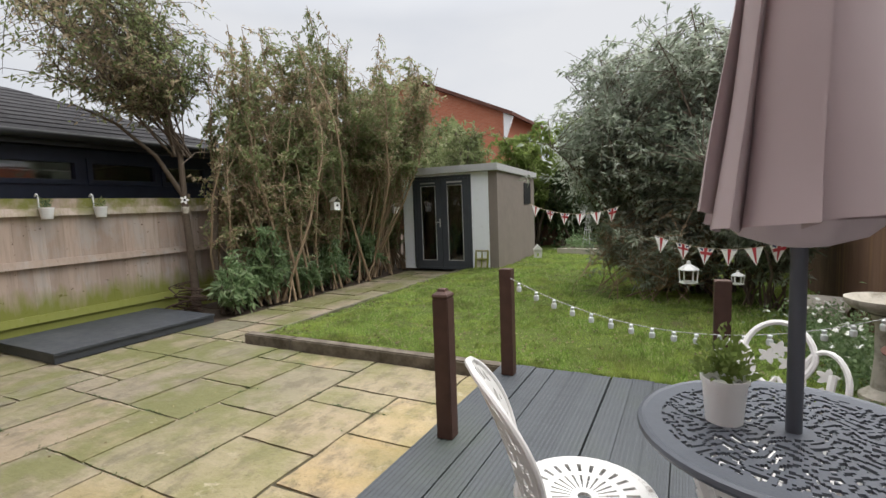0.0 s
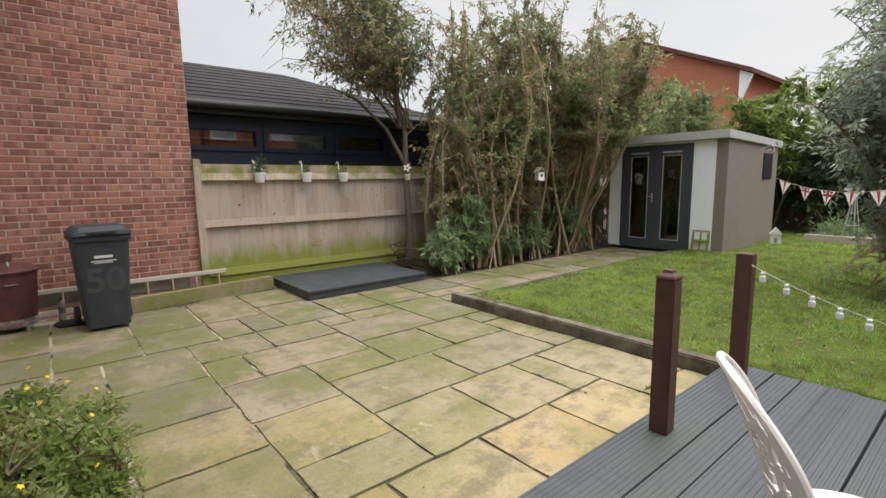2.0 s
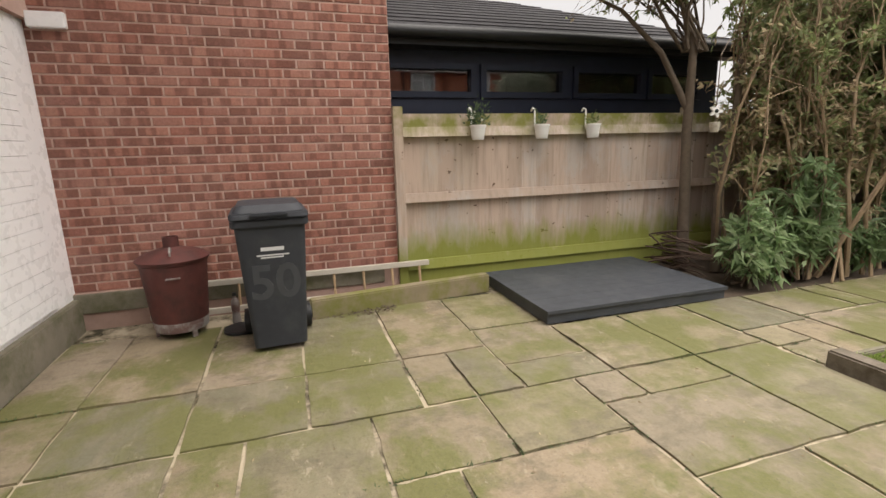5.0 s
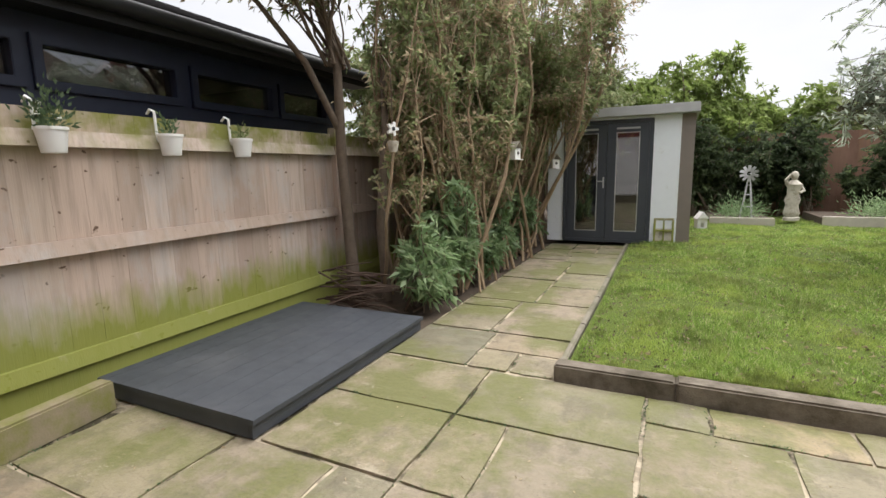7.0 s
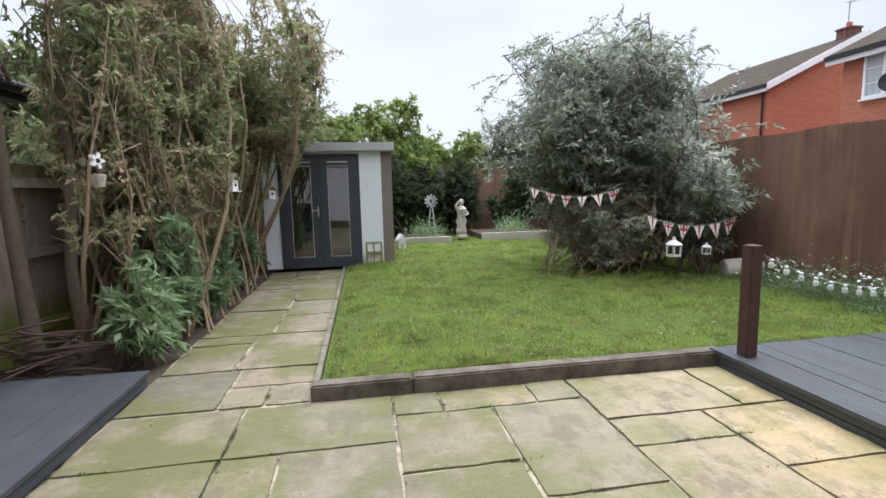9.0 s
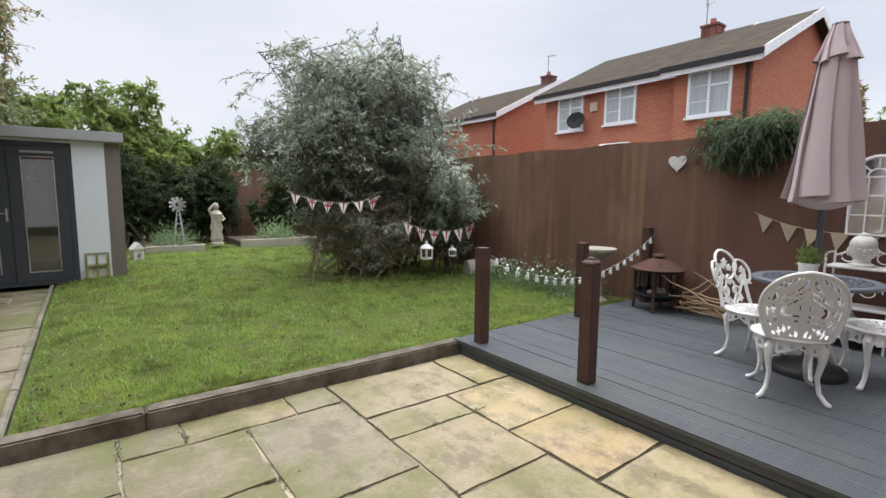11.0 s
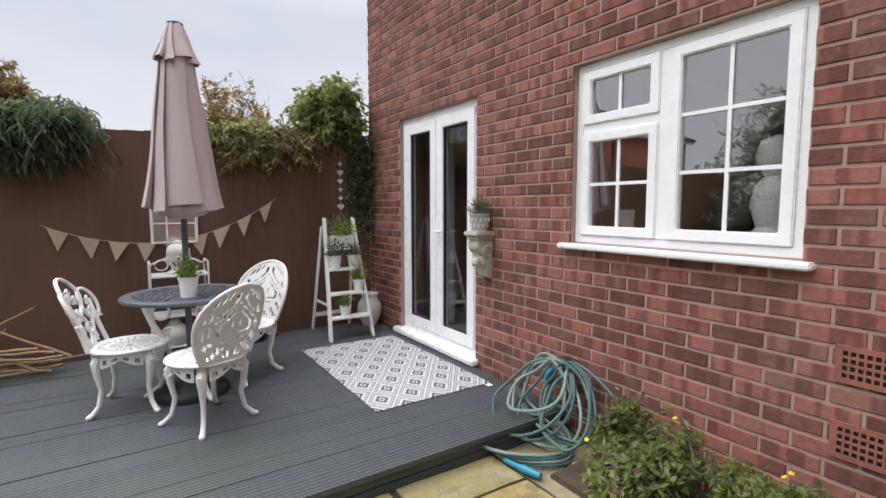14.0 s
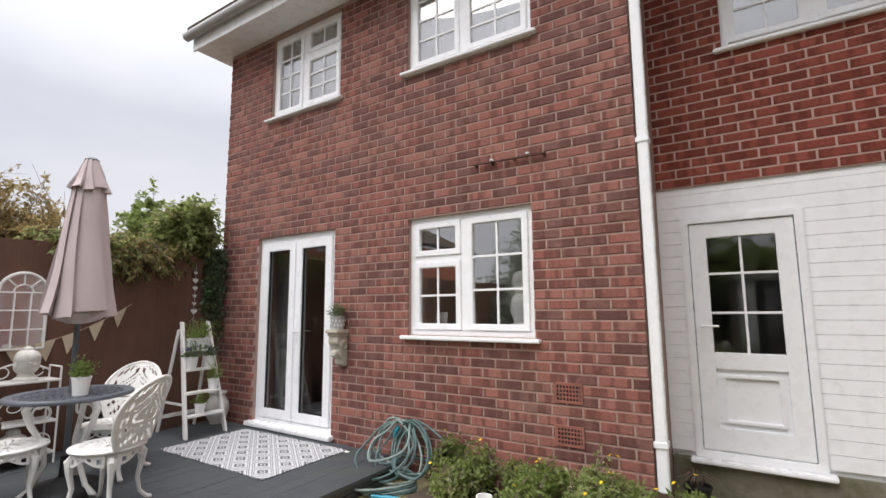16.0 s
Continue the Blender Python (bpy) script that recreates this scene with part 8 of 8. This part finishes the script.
for k in range(4):
    pts = []
    for j in range(26):
        a = 2 * math.pi * j / 26
        pts.append((-0.05 + 0.1 * k * 0.5 + (0.25 + 0.04 * k) * math.cos(a), 0.33 + (0.2 + 0.03 * k) * math.sin(a), 0.012 + (0.016 * k) + 0.01 * math.sin(3 * a)))
    mb = MB()
    mb.tube(pts, 0.0095, 7, False, True)
    part("loop", mb, M["hose_light"] if k % 2 else M["hose"], hs_, smooth=True)
mb = MB()
mb.tube([(-0.32, 0.52, 0.02), (-0.22, 0.55, 0.022), (-0.20, 0.555, 0.022), (-0.10, 0.57, 0.02)], [0.018, 0.022, 0.015, 0.013], 10)
part("nozzle", mb, M["cyan"], hs_, "bright blue plastic nozzle", smooth=True)
mb = MB()
mb.tube([(0.02, 0.09, 0.40), (0.05, 0.10, 0.36), (0.06, 0.10, 0.31)], [0.014, 0.017, 0.012], 10)
part("connector", mb, M["cyan"], hs_, "bright blue plastic connector", smooth=True)
part("bracket", MB().box(-0.06, 0.06, -0.055, 0.06, 0.425, 0.445), M["black"], hs_)

bed = part("flower_border", MB().box(-3.44, -1.72, 0.004, 0.52, -0.03, 0.015), M["soil"], None, bevel=0.01)
tagged(bed, "narrow earth border along the house wall", "border", kind="structure")
for k, (x, y, h, r) in enumerate(((-1.95, 0.20, 0.40, 0.2), (-2.2, 0.26, 0.36, 0.22), (-2.5, 0.2, 0.30, 0.2), (-2.78, 0.26, 0.40, 0.2), (-3.05, 0.22, 0.36, 0.2), (-3.3, 0.26, 0.32, 0.2), (-3.62, 0.22, 0.30, 0.2), (-3.4, 0.44, 0.22, 0.18), (-3.05, 0.44, 0.24, 0.2), (-2.66, 0.44, 0.28, 0.18), (-2.1, 0.44, 0.30, 0.18))):
    bp = shrub("border_plant", (x, y, 0.01), (x, y, h * 0.55), (r, 0.24, h * 0.5), "leafy green border plant with a few yellow flowers", "plant", 16, 200, 13, (0.046, 0.021), "leaf_border" if k % 3 else "leaf_bright", "bark", 130 + k, 0.1, 0.5, 0.35, (0.08, 0.22), 0.004, 0.6, 0.05, None, "border plants", 0.03)
    flowers(bp, h * 0.75, 0.2, 2 if k % 2 == 0 else 1, 0.013, "yellow", 140 + k)
wp = thing("white_pipe_pot", -2.38, 0.50, 0.0, label="short white pipe standing in the border", category="pipe")
part("pipe", MB().lathe([(0.05, 0), (0.05, 0.13), (0.055, 0.13), (0.055, 0.15), (0.045, 0.15), (0.043, 0.05), (0.0, 0.05)], 24), M["pot_white"], wp, smooth=True)

# ---- seen through the kitchen window ----
orn2 = MB()
orn2.lathe([(0.09, 0), (0.10, 0.02), (0.07, 0.06), (0.10, 0.16), (0.085, 0.26), (0.05, 0.30), (0.075, 0.34), (0.10, 0.40), (0.08, 0.47), (0.0, 0.50)], 20, wave=lambda a, t: 1 + 0.1 * math.sin(2 * a + 4 * t))
o2 = part("statue", orn2, M["pot_white"], None, smooth=True)
o2.matrix_world = pose(-2.36, -0.27, 1.23) @ Matrix.Diagonal((0.95, 0.95, 0.98, 1))
tagged(o2, "white figure ornament standing on the inside sill", "statue")
isill = part("window_board", MB().box(-2.57, -1.365, -0.62, -0.117, 1.19, 1.228), M["upvc"], None)
tagged(isill, "white inside window board", "window board", kind="structure")
card = thing("photo_card", -1.50, -0.33, 1.23, rz=15, rx=12, label="white card standing on the inside sill", category="card")
part("sheet", MB().box(-0.06, 0.06, -0.003, 0.003, 0, 0.14), M["pot_white"], card)

# ---- dark pot with a withered plant by the back door ----
bpt = thing("withered_plant_pot", -3.56, -0.52, 0.02, label="black plastic pot with a withered dark plant by the downpipe", category="plant pot")
part("pot", MB().lathe([(0.07, 0), (0.075, 0.005), (0.09, 0.10), (0.097, 0.10), (0.097, 0.115), (0.086, 0.115), (0.082, 0.095), (0.0, 0.09)], 24), M["black"], bpt, smooth=True)
rw = random.Random(77)
mb = MB()
for k in range(26):
    a, l = rw.uniform(0, 6.28), rw.uniform(0.05, 0.15)
    mb.tube([(0.02 * math.cos(a), 0.02 * math.sin(a), 0.09), (0.05 * math.cos(a), 0.05 * math.sin(a), 0.12 + l * 0.6), (l * math.cos(a), l * math.sin(a), 0.10 + l * 0.5)], [0.004, 0.006, 0.003], 4)
part("stems", mb, M["bark"], bpt)

# ---- seen through the french doors ----
M["curtain"] = plain("blue_grey_curtain", (0.34, 0.38, 0.41), 0.9, 0, 0.08, 6, 0.2, 160)
cu = MB()
cx0, cx1 = (DOOR[0] + DOOR[1]) / 2 + 0.24, DOOR[1] + 0.12
for k in range(49):
    f = k / 48
    for z in (DOOR[2] + 0.14, DOOR[3] + 0.02):
        cu.v.append((cx0 + (cx1 - cx0) * f, -0.40 + 0.03 * math.sin(f * 34) + 0.01 * math.sin(f * 13), z))
cu.f = [(2 * k, 2 * k + 2, 2 * k + 3, 2 * k + 1) for k in range(48)]
cb = part("curtain", cu, M["curtain"], None, smooth=True)
tagged(cb, "blue-grey curtain hanging inside the french doors", "curtain")
rt = part("rug_label", MB().box(-0.83, -0.786, 0.16, 0.20, DECK + 0.0005, DECK + 0.004), M["petal"], None)
tagged(rt, "small white cloth label sticking out under the rug", "label")


# ---- slabs, one by one ----
GX, GY, PX, PY = -1.375, 4.03, 0.3135, 0.310


def slab_mesh(w, d, seed):
    """A riven slab with an uneven top and a chipped outline."""
    rng = random.Random(seed)
    n = 5
    v, f = [], []
    for j in range(n + 1):
        for i in range(n + 1):
            e = 0.004 if i in (0, n) or j in (0, n) else 0
            v.append((w * i / n + rng.uniform(-1, 1) * 0.006, d * j / n + rng.uniform(-1, 1) * 0.006, rng.uniform(-0.0015, 0.0015) - e))
    f = [(j * (n + 1) + i, j * (n + 1) + i + 1, (j + 1) * (n + 1) + i + 1, (j + 1) * (n + 1) + i) for j in range(n) for i in range(n)]
    ring = [i for i in range(n + 1)] + [(k + 1) * (n + 1) + n for k in range(n)] + [n * (n + 1) + n - 1 - i for i in range(n)] + [(n - 1 - k) * (n + 1) for k in range(n - 1)]
    o = len(v)
    v += [(v[i][0], v[i][1], -0.03) for i in ring]
    m = len(ring)
    f += [(ring[k], o + k, o + (k + 1) % m, ring[(k + 1) % m]) for k in range(m)]
    mb = MB()
    mb.v, mb.f = v, [tuple(q) for q in f]
    return mb


slab_count = 0
slab_edges = []


def lay(x0, x1, y0, y1, parent, gap=0.021):
    global slab_count
    slab_count += 1
    r = random.Random(slab_count * 7 + 3)
    w, d = abs(x1 - x0) - gap, abs(y1 - y0) - gap
    me = mesh_of("slab", slab_mesh(w, d, slab_count))
    me.materials.append(M["slab"])
    ob = new("slab", me)
    ob.parent = parent
    slab_edges.append((min(x0, x1), max(x0, x1), min(y0, y1), max(y0, y1)))
    ob.matrix_local = pose(min(x0, x1) + gap / 2, min(y0, y1) + gap / 2, r.uniform(-0.003, 0.003), r.uniform(-0.25, 0.25), r.uniform(-0.25, 0.25), r.uniform(-0.3, 0.3))
    return ob


BY_KERB = ((0, 1, 0, 2), (1, 4, 0, 2), (4, 5, 0, 1), (5, 7, 0, 1), (7, 8, 0, 1), (4, 6, 1, 4), (6, 8, 1, 3), (2, 4, 2, 3), (0, 2, 2, 4), (2, 4, 3, 5), (0, 2, 4, 6), (6, 8, 3, 5), (4, 6, 4, 7), (2, 4, 5, 7), (0, 2, 6, 8))
BY_PLATFORM = ((8, 11, 0, 2), (11, 13.6, 0, 2), (8, 10, 2, 5), (10, 11, 2, 4), (11, 13.6, 2, 4), (10, 11, 4, 5), (11, 12, 4, 6), (12, 14, 4, 6), (14, 16.6, 4, 6), (13, 16.6, 6, 8), (11, 13, 6, 7), (11, 13, 7, 8), (9.25, 11, 5, 7), (9.25, 11, 7, 9), (7.35, 9.25, 5, 8))
BY_WALL = ((6, 7.35, 5, 7), (5.2, 7.35, 7, 9), (3.2, 5.2, 7, 9), (2, 3.2, 7, 9), (0, 2, 8, 8.95), (7.35, 9.25, 8, 9), (6.2, 8.3, 9, 12), (8.3, 11, 9, 11), (8.3, 11, 11, 12), (11, 13, 10, 12), (11, 13, 8, 10), (13, 16.6, 8, 10), (13, 16.6, 10, 12), (13, 16.6, 12, 14), (11, 13, 12, 14))
BY_HOUSE = ((4.2, 6.2, 9, 11), (2.2, 4.2, 9, 11), (0.9, 2.2, 9, 11), (0, 0.9, 9, 11), (0, 2.2, 11, 12.9), (6.2, 8.3, 12, 14), (8.3, 11, 12, 14), (6.7, 9, 14, 15.4), (9, 11, 14, 15.4), (11, 13, 14, 15.4), (13, 16.6, 14, 15.4))
for zone in (BY_KERB, BY_PLATFORM, BY_WALL, BY_HOUSE):
    for i0, i1, j0, j1 in zone:
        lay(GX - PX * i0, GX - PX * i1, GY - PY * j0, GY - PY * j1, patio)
ALONG_PATH = ((-5.65, -5.03, 4.05, 4.75), (-5.02, -4.73, 4.05, 4.39), (-4.72, -4.43, 4.05, 4.39), (-5.02, -4.43, 4.40, 4.75), (-5.65, -5.10, 4.77, 5.46), (-5.09, -4.43, 4.77, 5.72), (-5.65, -5.10, 5.47, 5.72), (-5.65, -4.98, 5.74, 6.75), (-4.97, -4.43, 5.74, 6.45), (-4.97, -4.43, 6.46, 7.2), (-5.65, -4.98, 6.76, 7.5),
              (-4.97, -4.43, 7.21, 7.9), (-5.65, -4.98, 7.51, 8.05), (-5.65, -5.1, 8.06, 8.4), (-5.09, -4.43, 7.91, 8.4), (-5.65, -5.2, 8.41, 9.0), (-5.19, -4.43, 8.41, 8.75), (-5.19, -4.8, 8.76, 9.2), (-4.79, -4.43, 8.76, 9.3), (-5.65, -5.2, 9.01, 9.64), (-5.19, -4.8, 9.21, 9.64), (-4.79, -4.43, 9.31, 9.64))
for x0, x1, y0, y1 in ALONG_PATH:
    lay(x0, x1, y0, y1, path, 0.021)


rngw = np.random.default_rng(17)
wp, wd = [], []
for x0, x1, y0, y1 in slab_edges:
    for k in range(rngw.integers(0, 6)):
        f = rngw.random()
        c = (x0 + (x1 - x0) * f, y0) if rngw.random() < 0.5 else (x0, y0 + (y1 - y0) * f)
        along = rngw.uniform(0.02, 0.14)
        for j in range(rngw.integers(6, 26)):
            d = rngw.normal() * along
            off = (d, rngw.normal() * 0.006) if c[1] == y0 else (rngw.normal() * 0.006, d)
            wp.append((c[0] + off[0], c[1] + off[1], -0.006))
            wd.append(rngw.normal(size=3) * np.array([0.6, 0.6, 0.2]) + np.array([0, 0, 0.6]))
wp, wd = np.array(wp), np.array(wd)
v, q = leaf_arrays(wp, wd, rngw.uniform(0.010, 0.026, len(wp)), rngw.uniform(0.004, 0.010, len(wp)), rngw)
weeds = np_mesh("joint_weeds", v, q, M["leaf_ivy"], None)
tagged(weeds, "small moss and weeds growing in the slab joints", "weeds", kind="stuff")


# ---- bricks ----
def lay_bricks(parent, axis, face, u0, u1, z0, z1, holes, mat, near, proud=0.0, limit=290, lap=0.0):
    """Stretcher bond on a wall: bricks inside the stretch near are objects, the rest one joined part."""
    C, BL, BH, J = 0.077, 0.2145, 0.0625, 0.015
    one = {}
    vs, fs, count = [], [], 0
    sgn = 1
    rows = int((z1 - z0) / C)
    for r in range(rows):
        z = z0 + r * C + 0.005
        u = u0 - (0.115 if r % 2 else 0) + lap
        while u < u1:
            a, b = max(u, u0), min(u + BL, u1)
            spans = [(a, b)]
            for h in holes:
                if z + BH > h[2] + 0.012 and z < h[3] - 0.012:
                    nxt = []
                    for s, e in spans:
                        if h[0] <= s and e <= h[1]:
                            continue
                        if s < h[0] < e:
                            nxt.append((s, h[0]))
                        if s < h[1] < e:
                            nxt.append((h[1], e))
                        if e <= h[0] or s >= h[1]:
                            nxt.append((s, e))
                    spans = nxt
            for s, e in spans:
                w = round(e - s, 3)
                if w < 0.02:
                    continue
                if count < limit and near[0] < s < near[1] and near[2] < z < near[3]:
                    if w not in one:
                        mb = brick_box(w, BH, axis)
                        one[w] = mesh_of("brick", mb)
                        one[w].materials.append(mat)
                    ob = new("brick", one[w])
                    ob.parent = parent
                    ob.location = (s, face, z) if axis == "y" else (face, s, z)
                    count += 1
                else:
                    mb = brick_box(w, BH, axis)
                    o = len(vs)
                    off = (s, face, z) if axis == "y" else (face, s, z)
                    vs += [(p[0] + off[0], p[1] + off[1], p[2] + off[2]) for p in mb.v]
                    fs += [tuple(o + i for i in f) for f in mb.f]
            u += BL + J
    mb = MB()
    mb.v, mb.f = vs, fs
    rest = part("brickwork", mb, mat, parent)
    tagged(rest, kind="stuff")


def brick_box(w, h, axis, t=0.012, c=0.003):
    p = [(0, -t, 0), (w, -t, 0), (w, -t, h), (0, -t, h), (0, -c, 0), (w, -c, 0), (w, -c, h), (0, -c, h), (c, 0, c), (w - c, 0, c), (w - c, 0, h - c), (c, 0, h - c)]
    f = [(8, 9, 10, 11)] + [(i, (i + 1) % 4, 4 + (i + 1) % 4, 4 + i) for i in range(4)] + [(4 + i, 4 + (i + 1) % 4, 8 + (i + 1) % 4, 8 + i) for i in range(4)]
    mb = MB()
    if axis == "y":
        p = [(x, y, z) for x, y, z in p]
        f = [tuple(reversed(q)) for q in f]
    else:
        p = [(y, x, z) for x, y, z in p]
    mb.v, mb.f = p, f
    return mb


lay_bricks(wall_south, "y", 0.0, WX0, WX1, 0.0, EAVE, [DOOR, WIN, UW1, UW2], M["brick"], (-2.9, -0.4, 0.3, 1.2))
lay_bricks(wall_upper, "y", SY + 0.03, -6.4, -3.38, 2.365, EAVE, [UW3], M["brick_red"], (-4.6, -3.4, 2.3, 3.4))
lay_bricks(wall_west, "x", LX, -2.7, CY, 0.30, 5.85, [], M["brick_side"], (-0.6, 1.9, 0.3, 1.8))
